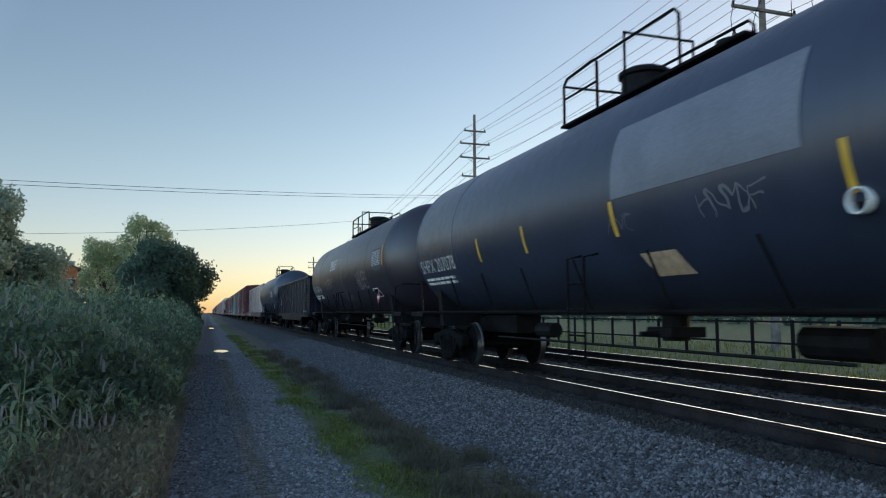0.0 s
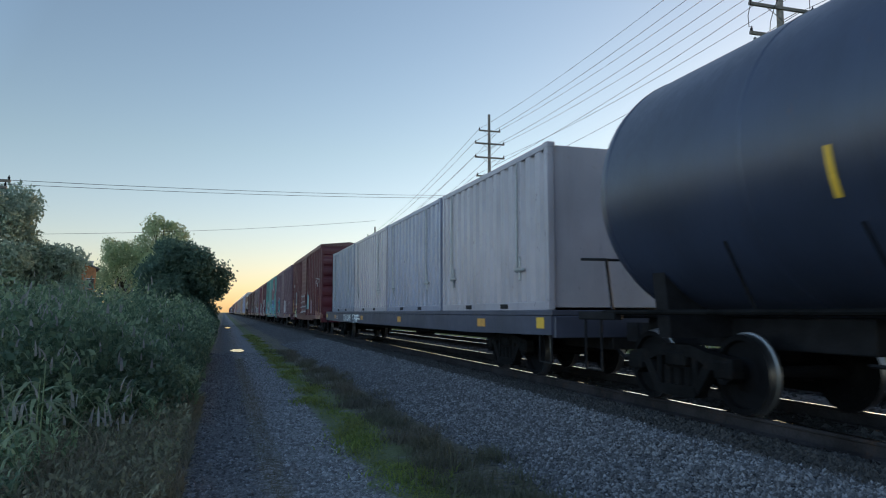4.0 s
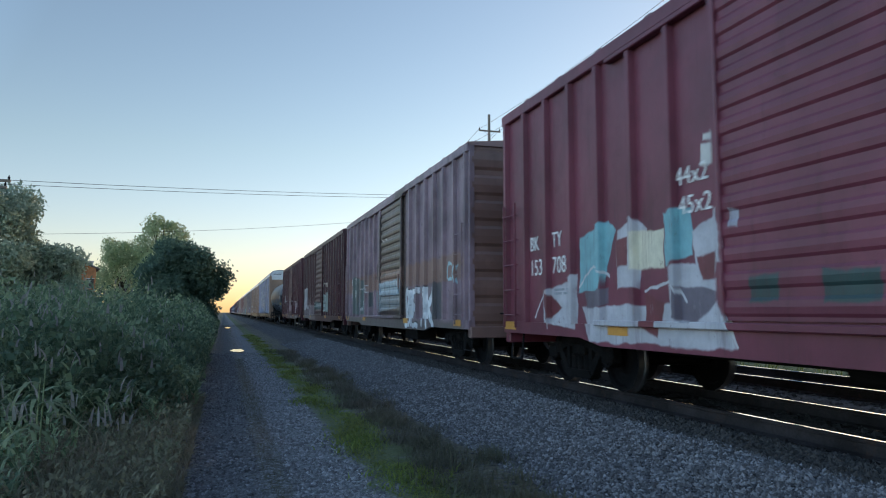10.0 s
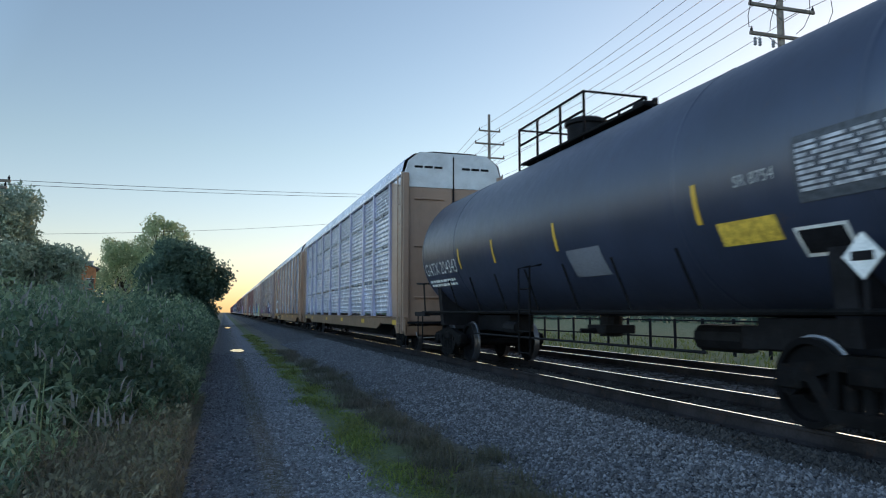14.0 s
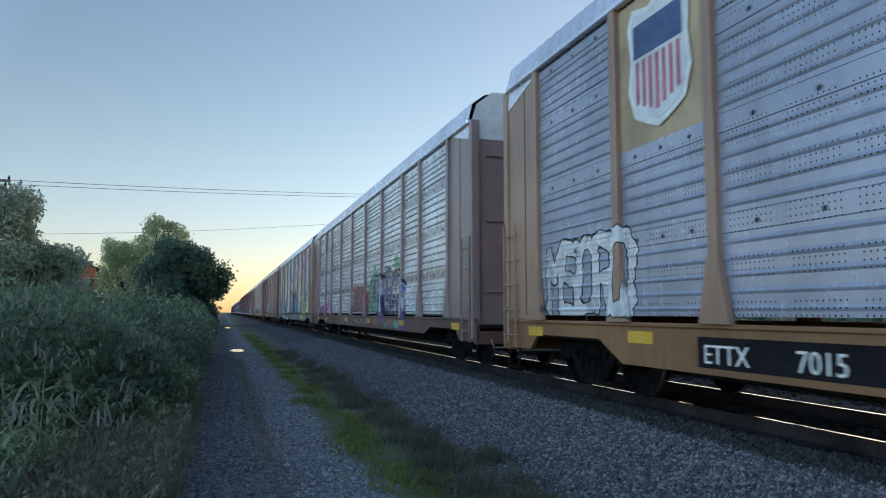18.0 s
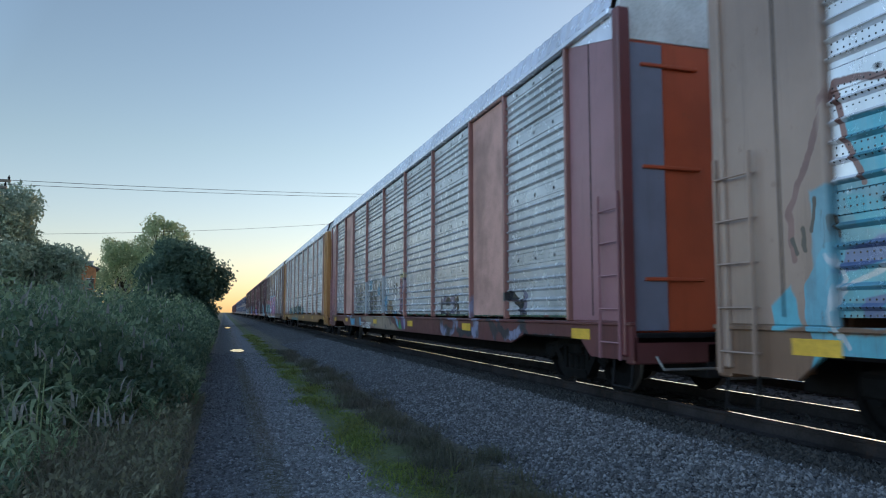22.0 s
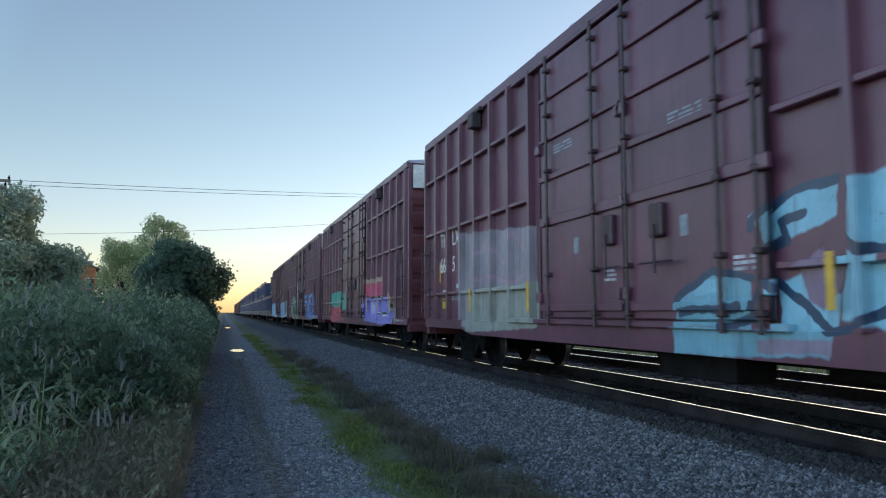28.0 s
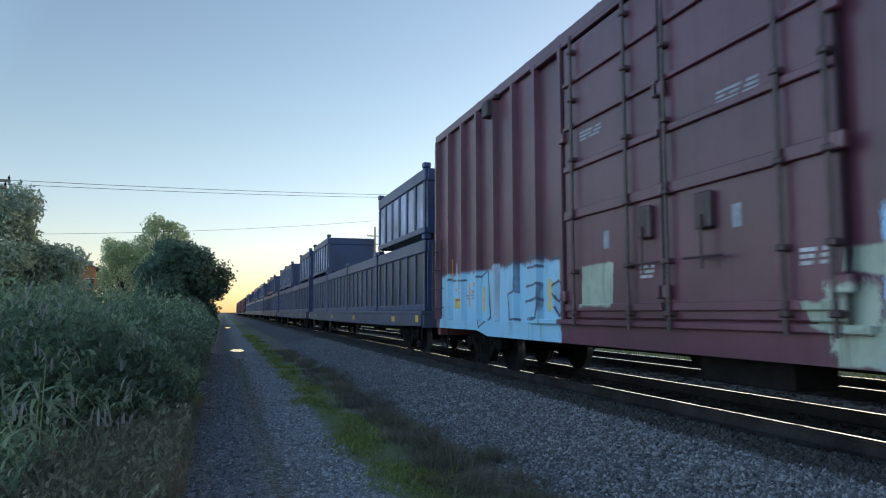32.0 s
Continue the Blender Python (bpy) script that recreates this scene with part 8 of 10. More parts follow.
ART_C3.fill((0.42, 0.46, 0.2), "-6.99 2.37 -6.77 2.37 -6.67 2.69 -6.9 2.6")
ART_C3.fill((0.42, 0.46, 0.2), "-5.56 2.46 -5.47 2.26 -5.08 2.25 -5.15 2.59")
ART_C3.fill((0.06, 0.05, 0.17), "-7.05 1.66 -6.97 1.12 -3.22 1.1 -3.12 1.8")
ART_C3.fill((0.06, 0.05, 0.17), "-5.19 1.67 -4.63 1.59 -4.66 2.31 -5.04 2.32")
ART_C3.fill((0.22, 0.21, 0.45), "-3.54 2.32 -3.53 1.56 -3.14 1.66 -3.08 2.27")
ART_C3.fill((0.22, 0.21, 0.45), "-4.35 1.73 -3.87 1.62 -3.66 1.77 -3.71 2.36 -4.24 2.3")
ART_C3.fill((0.22, 0.21, 0.45), "-5.03 1.68 -4.62 1.53 -4.35 1.73 -4.41 2.27 -4.76 2.22")
ART_C3.fill((0.22, 0.21, 0.45), "-5.68 2.23 -5.61 1.64 -5.03 1.62 -5.05 2.4 -5.4 2.42")
ART_C3.fill((0.22, 0.21, 0.45), "-6.49 2.06 -5.99 1.98 -5.71 1.96 -5.68 2.25 -6.28 2.29")
ART_C3.fill((0.22, 0.21, 0.45), "-7.38 1.89 -7.37 1.77 -6.63 1.69 -6.5 2.31 -6.83 2.36")
ART_C3.fill((0.4, 0.42, 0.5), "-4.3 1.17 -3.97 1.17 -3.87 1.62 -4.21 1.64")
ART_C3.fill((0.4, 0.42, 0.5), "-5.34 1.28 -4.61 1.29 -4.53 1.59 -4.82 1.55")
ART_C3.fill((0.4, 0.42, 0.5), "-6.47 1.19 -5.41 1.17 -5.5 1.3 -6.22 1.34")
ART_C3.fill((0.4, 0.42, 0.5), "-6.64 1.57 -6.6 1.26 -6.36 1.22 -6.37 1.57")
ART_C3.fill((0.4, 0.42, 0.5), "-7.36 1.6 -7.34 1.27 -7.2 1.28 -7.12 1.61")
ART_C3.fill((0.4, 0.42, 0.5), "-6.49 2.08 -6.45 1.93 -5.85 1.89 -5.85 2.15")
ART_C3.line((0.03, 0.03, 0.07), 0.07, "-3.0 1.6 -3.03 2.34 -3.54 2.4 -3.74 2.24 -3.82 2.42 -4.32 2.37 -4.42 2.2 -4.5 2.34 -4.8 2.28")
ART_C3.line((0.03, 0.03, 0.07), 0.07, "-4.98 2.05 -5.04 2.48 -5.43 2.5 -5.72 2.34 -6.3 2.37 -6.48 2.15 -6.52 2.42 -6.86 2.44 -7.1 2.1 -7.42 2.0")
for y in (-3.3, -3.82, -4.28, -4.72, -5.28, -5.62, -6.1, -6.62, -7.0):
    ART_C3.line((0.46, 0.48, 0.56), 0.055, "%.2f 2.2 %.2f 1.9 %.2f 1.5 %.2f 1.2" % (y, y - 0.05, y + 0.03, y - 0.08))
    ART_C3.line((0.03, 0.03, 0.08), 0.028, "%.2f 2.25 %.2f 1.9 %.2f 1.5 %.2f 1.15" % (y - 0.1, y - 0.15, y - 0.07, y - 0.2))
ART_C3.line((0.5, 0.52, 0.6), 0.018, "-3.08 2.31 -3.54 2.34 -3.72 2.17 -3.79 2.36 -4.3 2.31 -4.4 2.13 -4.48 2.28 -4.78 2.22 -5.03 1.97 -5.07 2.42 -5.41 2.44 -5.69 2.21 -5.71 2.28 -6.29 2.31 -6.49 2.06 -6.52 2.34 -6.84 2.37 -7.05 2.05 -7.39 1.94")
ART_C3.line((0.5, 0.52, 0.6), 0.018, "-3.25 1.79 -3.5 1.51 -3.42 1.17")
ART_C3.line((0.5, 0.52, 0.6), 0.018, "-5.1 1.68 -5.43 1.49 -5.82 1.63")
ART_C3.line((0.5, 0.52, 0.6), 0.018, "-6.25 1.8 -6.17 1.56 -5.95 1.22")
ART_C3.line((0.5, 0.52, 0.6), 0.018, "-5.22 2.23 -5.19 1.78 -5.45 1.76 -5.47 2.2")
ART_C3.line((0.5, 0.52, 0.6), 0.018, "-3.53 2.12 -3.56 1.5 -3.85 1.17")
ART_C3.line((0.5, 0.52, 0.6), 0.018, "-6.62 1.21 -6.72 1.44 -6.94 1.54")
ART_C3.fill((0.52, 0.5, 0.36), "-7.09 1.1 -6.91 0.95 -6.72 1.01 -6.7 1.17 -6.85 1.32 -7.06 1.32")
ART_C3.line((0.07, 0.04, 0.17), 0.1, "-6.44 0.98 -6.57 0.75 -6.87 0.73 -7.11 0.91 -7.31 1.09")
ART_C3.fill((0.27, 0.12, 0.1), "-3.83 0.68 -2.79 0.72 -2.35 1.03 -3.61 1.02")
ART_C3.fill((0.27, 0.12, 0.1), "-5.79 0.97 -5.74 0.7 -4.96 0.71 -4.79 0.98")
ART_C3.fill((0.12, 0.33, 0.23), "-4.97 0.85 -4.96 0.66 -4.48 0.67 -4.49 0.84")
ART_C3.fill((0.12, 0.33, 0.23), "-6.5 0.66 -5.92 0.71 -5.86 0.91 -6.39 0.91")
ART_C3.fill((0.12, 0.09, 0.25), "-4.72 1.05 -4.71 0.93 -4.18 0.82 -3.72 0.87 -3.73 1.06")
ART_C3.fill((0.12, 0.09, 0.25), "-7.31 1.04 -7.28 0.67 -6.5 0.66 -6.45 0.93")
ART_C3.line((0.42, 0.4, 0.44), 0.025, "4.06 1.77 3.29 1.4 2.77 0.73")
ART_C3.line((0.42, 0.4, 0.44), 0.025, "2.76 1.84 1.94 1.86 1.5 1.07")
ART_C3.line((0.42, 0.4, 0.44), 0.025, "1.35 1.68 0.95 0.88 -0.05 0.76")
ART_C3.line((0.42, 0.4, 0.44), 0.025, "0.79 2.05 -0.07 1.63 -0.28 1.08")
ART_C3.line((0.42, 0.4, 0.44), 0.025, "-0.42 2.15 -0.64 2.14 -0.68 1.34")
ART_C3.line((0.42, 0.4, 0.44), 0.025, "-0.06 1.08 -0.71 0.74")
ART_C3.line((0.42, 0.4, 0.44), 0.025, "-1.52 1.5 -1.59 1.09 -1.11 0.75")
ART_C3.line((0.42, 0.4, 0.44), 0.025, "3.87 0.7 2.76 1.06 2.27 0.69")
ART_C3.fill((0.4, 0.24, 0.34), "9.25 1.11 11.64 1.13 11.63 1.43 9.26 1.53")
ART_C3.fill((0.42, 0.1, 0.28), "8.75 1.1 9.32 1.08 9.26 1.46 8.81 1.63")
ART_C3.fill((0.42, 0.1, 0.28), "8.29 2.12 8.3 1.97 8.5 1.99 8.49 2.14")
ART_C3.fill((0.5, 0.45, 0.5), "8.13 1.95 8.17 1.41 8.51 1.47 8.56 1.91")
ART_C3.fill((0.5, 0.45, 0.5), "8.56 1.43 8.66 1.12 8.77 1.12 8.78 1.39")
ART_C3.fill((0.04, 0.035, 0.05), "8.21 1.79 8.23 1.54 8.37 1.55 8.41 1.77")
ART_C3.fill((0.04, 0.035, 0.05), "8.35 1.46 8.52 1.25 8.67 1.43")
ART_C4 = Art()
ART_C4.fill((0.36, 0.2, 0.16), "0.21 2.5 1.2 2.54 1.23 2.71 0.58 3.03 0.21 2.65")
ART_C4.fill((0.36, 0.2, 0.16), "-0.47 2.62 -0.42 2.49 0.21 2.68 -0.1 3.03")
ART_C4.fill((0.36, 0.2, 0.16), "-1.54 2.58 -1.16 2.61 -1.35 3.01")
ART_C4.fill((0.36, 0.2, 0.16), "-2.75 2.6 -2.13 2.66 -2.46 3.12")
ART_C4.fill((0.36, 0.2, 0.16), "-3.91 2.47 -3.3 2.62 -3.62 3.03")
ART_C4.fill((0.36, 0.2, 0.16), "-4.21 2.43 -4.11 2.25 -3.9 2.29 -3.85 2.48 -4.11 2.7")
ART_C4.fill((0.09, 0.08, 0.17), "-1.75 2.58 -1.68 1.11 1.24 1.09 1.21 2.05 0.36 2.63")
ART_C4.fill((0.09, 0.08, 0.17), "-3.54 2.21 -3.47 1.12 -1.68 1.11 -1.75 2.58 -2.65 2.71 -3.44 2.69")
ART_C4.fill((0.09, 0.08, 0.17), "-4.46 2.05 -4.41 1.13 -3.41 1.12 -3.47 2.15")
ART_C4.fill((0.17, 0.4, 0.5), "-0.6 2.17 -0.51 1.16 1.1 1.15 1.07 2.06 0.49 2.57")
ART_C4.fill((0.17, 0.4, 0.5), "-1.26 1.13 -0.46 1.13 -0.68 2.31 -0.98 2.5 -1.24 2.25")
ART_C4.fill((0.17, 0.4, 0.5), "-2.67 2.28 -2.61 1.14 -1.7 1.13 -1.81 2.27 -2.22 2.56")
ART_C4.fill((0.17, 0.4, 0.5), "-3.43 2.36 -3.38 1.14 -2.77 1.14 -2.82 2.42 -3.14 2.57")
ART_C4.fill((0.17, 0.4, 0.5), "-4.2 1.14 -3.49 1.14 -3.57 2 -4.12 2.02")
ART_C4.fill((0.17, 0.4, 0.5), "-4.45 1.89 -4.35 1.2 -4.27 1.2 -4.29 1.9")
ART_C4.fill((0.07, 0.07, 0.15), "-0.22 1.16 0.26 1.15 -0.11 1.52")
ART_C4.fill((0.07, 0.07, 0.15), "-0.99 1.16 -0.71 1.16 -0.85 1.55")
ART_C4.fill((0.07, 0.07, 0.15), "-2.52 1.14 -2.07 1.13 -2.29 1.49")
ART_C4.fill((0.07, 0.07, 0.15), "-3.26 1.14 -2.9 1.14 -3.09 1.51")
ART_C4.fill((0.07, 0.07, 0.15), "-3.7 1.14 -3.4 1.14 -3.57 1.77")
ART_C4.fill((0.07, 0.07, 0.15), "-1.78 2.12 -1.68 1.13 -1.58 1.13 -1.73 2.13")
ART_C4.line((0.4, 0.5, 0.56), 0.015, "1.07 2.06 0.49 2.59 -0.63 2.18")
ART_C4.line((0.4, 0.5, 0.56), 0.015, "-0.68 2.33 -0.98 2.52 -1.26 2.23")
ART_C4.line((0.4, 0.5, 0.56), 0.015, "-1.79 2.27 -2.22 2.57 -2.7 2.28")
ART_C4.line((0.4, 0.5, 0.56), 0.015, "-2.8 2.41 -3.14 2.58 -3.46 2.37")
ART_C4.line((0.4, 0.5, 0.56), 0.015, "-3.58 2.01 -4.12 2.03 -4.22 1.14")
ART_C4.fill((0.1, 0.29, 0.33), "-4.21 1.06 -4.14 0.65 0.51 0.63 1.16 1.03")
ART_C4.fill((0.06, 0.06, 0.12), "0.44 0.64 0.91 0.66 1.61 1.05 1.16 1.04")
ART_C4.fill((0.06, 0.06, 0.12), "-0.78 0.61 -0.41 0.62 -0.16 0.96 -0.36 1.02")
ART_C4.fill((0.06, 0.06, 0.12), "-2.28 0.65 -1.77 0.65 -1.75 1.01")
ART_C4.fill((0.06, 0.06, 0.12), "-3.26 0.64 -2.92 0.65 -3.01 1.04")
ART_C4.fill((0.06, 0.06, 0.12), "-4.4 1.08 -4.31 0.76 -4.09 0.65 -4.19 1.07")
ART_C4.fill((0.15, 0.32, 0.4), "9.41 1.04 11.75 1.05 11.78 2.25 9.43 2.35")
ART_C4.fill((0.15, 0.32, 0.4), "6.99 1.03 9.01 1.04 9.02 2.53 7.19 2.27")
ART_C4.fill((0.15, 0.32, 0.4), "5.04 1.06 6.87 1.05 6.87 2.25 5.34 2.38")
ART_C4.fill((0.15, 0.32, 0.4), "5.69 0.97 6.05 0.66 9.52 0.62 10.06 0.96")
ART_C4.line((0.25, 0.12, 0.12), 0.03, "9.02 2.39 8.44 3.08 7.97 2.45 7.4 3.04 7.11 2.27")
ART_C4.line((0.25, 0.12, 0.12), 0.03, "6.79 2.49 6.21 2.91 5.68 2.46")
ART_C4.line((0.25, 0.12, 0.12), 0.03, "1.8 1.42 1.75 1.67 1.61 1.17")
ART_C4.fill((0.1, 0.36, 0.46), "10.96 2.79 11 2.19 11.24 2.19 11.41 2.76")
ART_C4.fill((0.1, 0.36, 0.46), "11.01 2.09 11.02 1.82 11.28 1.85 11.4 2.13")
ART_C4.fill((0.1, 0.36, 0.46), "11.91 1.03 12.26 1 12.28 1.22 12.01 1.4")
ART_C4.fill((0.1, 0.36, 0.46), "11.07 1 11.09 0.67 11.85 0.62 11.77 0.94")
ART_C4.fill((0.12, 0.17, 0.33), "11.02 1.78 11.04 1.45 11.57 1.48 11.53 1.65")
ART_C4.fill((0.12, 0.17, 0.33), "11.05 1.41 11.07 1.05 11.28 1.13 11.26 1.38")
ART_C4.line((0.13, 0.36, 0.47), 0.12, "11.56 1.66 11.75 1.35 11.74 1.03 11.61 0.73 11.31 0.68")
ART_C4.line((0.13, 0.36, 0.47), 0.12, "11.04 1.45 11.42 1.38 11.56 1.12")
ART_C4.line((0.22, 0.12, 0.11), 0.03, "10.94 3.06 11.42 3.12 11.59 2.94 11.79 2.52 12 2.08 11.97 1.64")
ART_C4.line((0.22, 0.12, 0.11), 0.03, "11.44 3.13 11.41 2.71 11.21 2.23")
ART_C4.line((0.45, 0.5, 0.55), 0.02, "11.56 1.66 11.44 1.43 11.59 1.12 11.45 0.87")
ART_C4.line((0.45, 0.5, 0.55), 0.02, "11.04 1.53 11.36 1.42 11.56 1.17 11.52 0.95")
ART_C4.line((0.08, 0.07, 0.06), 0.02, "11.97 1.83 11.93 1.69")
ART_C4.line((0.08, 0.07, 0.06), 0.02, "11.86 1.91 11.84 1.72")
ART_C4.line((0.08, 0.07, 0.06), 0.02, "11.73 2.18 11.77 1.9")
ART_C4.line((0.08, 0.07, 0.06), 0.02, "11.59 2.02 11.64 1.75")
ART_C4.line((0.08, 0.07, 0.06), 0.02, "11.51 1.97 11.47 1.8")
ART_C5 = Art()
ART_C5.fill((0.33, 0.35, 0.38), "5.2 1.15 6.77 1.15 6.67 2.16 5.21 2.22")
ART_C5.fill((0.33, 0.35, 0.38), "3.93 1.12 5.03 1.12 5.09 2.05 3.97 2.31")
ART_C5.fill((0.33, 0.35, 0.38), "2.52 1.13 3.3 1.15 3.26 2.19 2.62 2.35")
ART_C5.fill((0.33, 0.35, 0.38), "1.16 1.87 1.33 1.13 2.23 1.16 2.18 2.15 1.38 2.35")
ART_C5.fill((0.1, 0.1, 0.12), "5.48 1.84 5.49 1.44 5.8 1.42 5.89 1.81")
ART_C5.fill((0.1, 0.1, 0.12), "4.33 1.49 4.64 1.34 4.78 1.76 4.39 1.94")
ART_C5.fill((0.1, 0.1, 0.12), "2.79 1.73 2.81 1.31 3.03 1.31 3.06 1.67")
ART_C5.fill((0.1, 0.1, 0.12), "1.65 1.48 1.92 1.42 2.02 1.75 1.74 1.83")
ART_C5.fill((0.1, 0.1, 0.12), "3.27 1.9 3.3 1.1 3.9 1.09 3.9 1.87")
ART_C5.fill((0.09, 0.32, 0.5), "3.37 2.29 3.39 1.94 3.83 1.94 3.89 2.29")
ART_C5.fill((0.09, 0.32, 0.5), "0.96 1.11 1.23 1.22 1.39 1.53 1.05 1.78")
ART_C5.fill((0.09, 0.32, 0.5), "-0.57 0.7 -0.25 0.82 0.12 1.23 -0.27 1.18")
ART_C5.fill((0.09, 0.32, 0.5), "6.85 0.93 6.86 0.66 7.61 0.66 7.91 0.91")
ART_C5.fill((0.09, 0.32, 0.5), "0.82 2.02 0.86 1.73 0.94 1.8 0.93 2.09")
ART_C5.fill((0.09, 0.32, 0.5), "2.18 2.13 2.2 1.76 2.45 1.71 2.48 1.99")
ART_C5.fill((0.09, 0.32, 0.5), "5.47 0.66 5.82 0.67 5.95 0.99 5.57 0.97")
ART_C5.fill((0.3, 0.22, 0.17), "0.12 1.22 0.47 1.11 0.98 1.11 1.06 1.28 0.78 1.5 0.45 1.52")
ART_C5.fill((0.3, 0.22, 0.17), "-0.43 0.65 1 0.63 3.17 0.66 5.46 0.98 0.89 1.07")
ART_C5.fill((0.12, 0.1, 0.1), "5.69 0.65 6.39 0.65 6.69 1.03 5.9 0.99")
ART_C5.fill((0.12, 0.1, 0.1), "2.78 0.67 3.1 0.67 3.15 1.04 2.8 1.02")
ART_C5.fill((0.12, 0.1, 0.1), "1 0.66 1.28 0.64 1.37 0.84")
ART_C5.fill((0.12, 0.1, 0.1), "0.33 0.8 0.49 0.74 0.98 1.08 0.47 1.01")
ART_C5.fill((0.4, 0.08, 0.05), "-0.63 1.1 -0.47 0.88 -0.27 1.12")
ART_C5.fill((0.03, 0.25, 0.1), "-0.96 0.67 -0.53 0.68 -0.69 0.99")
ART_C5.fill((0.24, 0.03, 0.1), "-0.94 2.15 -0.91 1.12 -0.68 1.17 -0.74 2.17")
ART_C5.fill((0.12, 0.05, 0.17), "-1.21 0.68 -0.96 0.67 -0.84 1.03 -0.77 1.57 -0.93 1.56")
ART_C5.fill((0.3, 0.27, 0.36), "-1.44 2.13 -1.38 1.13 -0.94 1.12 -0.95 2.07")
ART_C5.fill((0.3, 0.27, 0.36), "-1.37 1.11 -1.35 0.68 -1.23 0.69 -1.03 1.09")
ART_C5.fill((0.35, 0.36, 0.2), "-1.45 2.31 -1.44 2.15 -0.74 2.18 -0.63 2.31")
ART_C5.line((0.06, 0.05, 0.09), 0.04, "-0.96 2.07 -1.17 2.14 -1.44 2.11")
ART_C5.line((0.06, 0.05, 0.09), 0.04, "-1.1 1.73 -1.13 1.9 -1.04 2")
ART_C5.line((0.06, 0.05, 0.09), 0.04, "-1.4 1.57 -1.3 1.46 -1.36 1.25")
ART_C5.line((0.4, 0.4, 0.6), 0.03, "8.55 2 8.55 1.06 8 1.01")
ART_C5.line((0.4, 0.4, 0.6), 0.03, "7.9 2.12 8 1.6 7.45 2.04 7.31 1.58 7.9 1.54 7.32 1.02 7.91 0.96")
ART_C5.line((0.4, 0.4, 0.6), 0.03, "8.55 1.56 8.06 1.6")
ART_C5.fill((0.12, 0.12, 0.14), "-0.08 1.69 0.17 1.7 0.15 2 -0.07 2")
ART_C5.fill((0.12, 0.12, 0.14), "-0.4 1.69 -0.19 1.69 -0.17 2.04 -0.38 2.03")
ART_C5.fill((0.36, 0.4, 0.44), "-0.02 1.73 0.1 1.73 0.1 1.95 -0.01 1.95")
ART_C5.fill((0.36, 0.4, 0.44), "-0.34 1.74 -0.23 1.74 -0.24 1.99 -0.34 1.99")
ART_C7 = Art()
ART_C7.fill((0.42, 0.19, 0.23), "5.17 2.43 5.19 2.1 9.06 2.12 11.83 2.32 11.83 2.57")
ART_C7.fill((0.05, 0.1, 0.16), "5.19 2 5.25 1.11 11.56 1.1 11.74 2.03")
ART_C7.fill((0.26, 0.42, 0.44), "9.89 2.01 9.92 1.14 11.56 1.17 11.53 2.09 10.77 2.25")
ART_C7.fill((0.26, 0.42, 0.44), "9.04 2.01 9.07 1.14 9.74 1.24 9.79 2.18")
ART_C7.fill((0.26, 0.42, 0.44), "7.98 1.17 8.85 1.17 8.86 2.15 8.14 2.05")
ART_C7.fill((0.26, 0.42, 0.44), "7.17 1.11 8.07 1.34 7.55 2.19 7.21 1.66")
ART_C7.fill((0.26, 0.42, 0.44), "6.62 1.98 6.77 1.12 7.16 1.14 7.16 2.03")
ART_C7.fill((0.26, 0.42, 0.44), "5.92 1.53 6.41 1.46 6.44 2.1 5.93 2.17")
ART_C7.fill((0.26, 0.42, 0.44), "5.19 2.08 5.22 1.62 5.85 1.57 5.85 2.16")
ART_C7.fill((0.06, 0.22, 0.44), "5.94 1.09 6.63 1.09 6.77 1.43 5.97 1.44")
ART_C7.fill((0.06, 0.22, 0.44), "5.22 1.65 5.25 1.1 5.64 1.1 5.59 1.56")
ART_C7.fill((0.06, 0.22, 0.44), "7.93 1.2 8.39 1.23 8.37 1.54 7.96 1.56")
ART_C7.fill((0.06, 0.22, 0.44), "9.91 1.43 9.92 1.14 10.55 1.14 10.54 1.4")
ART_C7.fill((0.18, 0.33, 0.3), "9.07 1.81 9.08 1.57 9.67 1.56 9.68 1.82")
ART_C7.fill((0.18, 0.33, 0.3), "5.95 1.77 6.34 1.73 6.33 1.9 5.95 1.95")
ART_C7.fill((0.18, 0.33, 0.3), "5.2 1.86 5.21 1.74 5.79 1.75 5.78 1.89")
ART_C7.line((0.55, 0.62, 0.66), 0.018, "11.53 2.09 10.77 2.26 9.89 2.02 9.03 2.02 9.03 1.17")
ART_C7.line((0.55, 0.62, 0.66), 0.018, "8.85 2.17 8.14 2.06 7.96 1.18")
ART_C7.line((0.55, 0.62, 0.66), 0.018, "8.07 1.35 7.55 2.21 7.17 1.11")
ART_C7.line((0.55, 0.62, 0.66), 0.018, "7.16 2.04 6.62 1.99 6.77 1.12")
ART_C7.line((0.55, 0.62, 0.66), 0.018, "6.45 2.1 5.93 2.19 5.91 1.53")
ART_C7.line((0.55, 0.62, 0.66), 0.018, "5.85 2.17 5.19 2.09")
ART_C7.line((0.55, 0.62, 0.66), 0.018, "9.81 2.18 9.77 1.17 9.1 1.1")
ART_C7.fill((0.09, 0.28, 0.46), "6.79 1.04 6.8 0.63 11.48 0.58 11.66 1.04")
ART_C7.fill((0.3, 0.17, 0.1), "8.58 0.76 8.93 0.76 8.98 1 8.62 1.01")
ART_C7.fill((0.3, 0.17, 0.1), "7.71 0.68 8 0.69 8.09 0.99")
ART_C7.fill((0.12, 0.15, 0.22), "9.38 0.67 9.79 0.68 9.93 1.02 9.5 1.01")
ART_C7.fill((0.12, 0.15, 0.22), "6.96 0.65 7.12 0.65 7.18 1.01 7.1 1.01")
ART_H1 = Art()
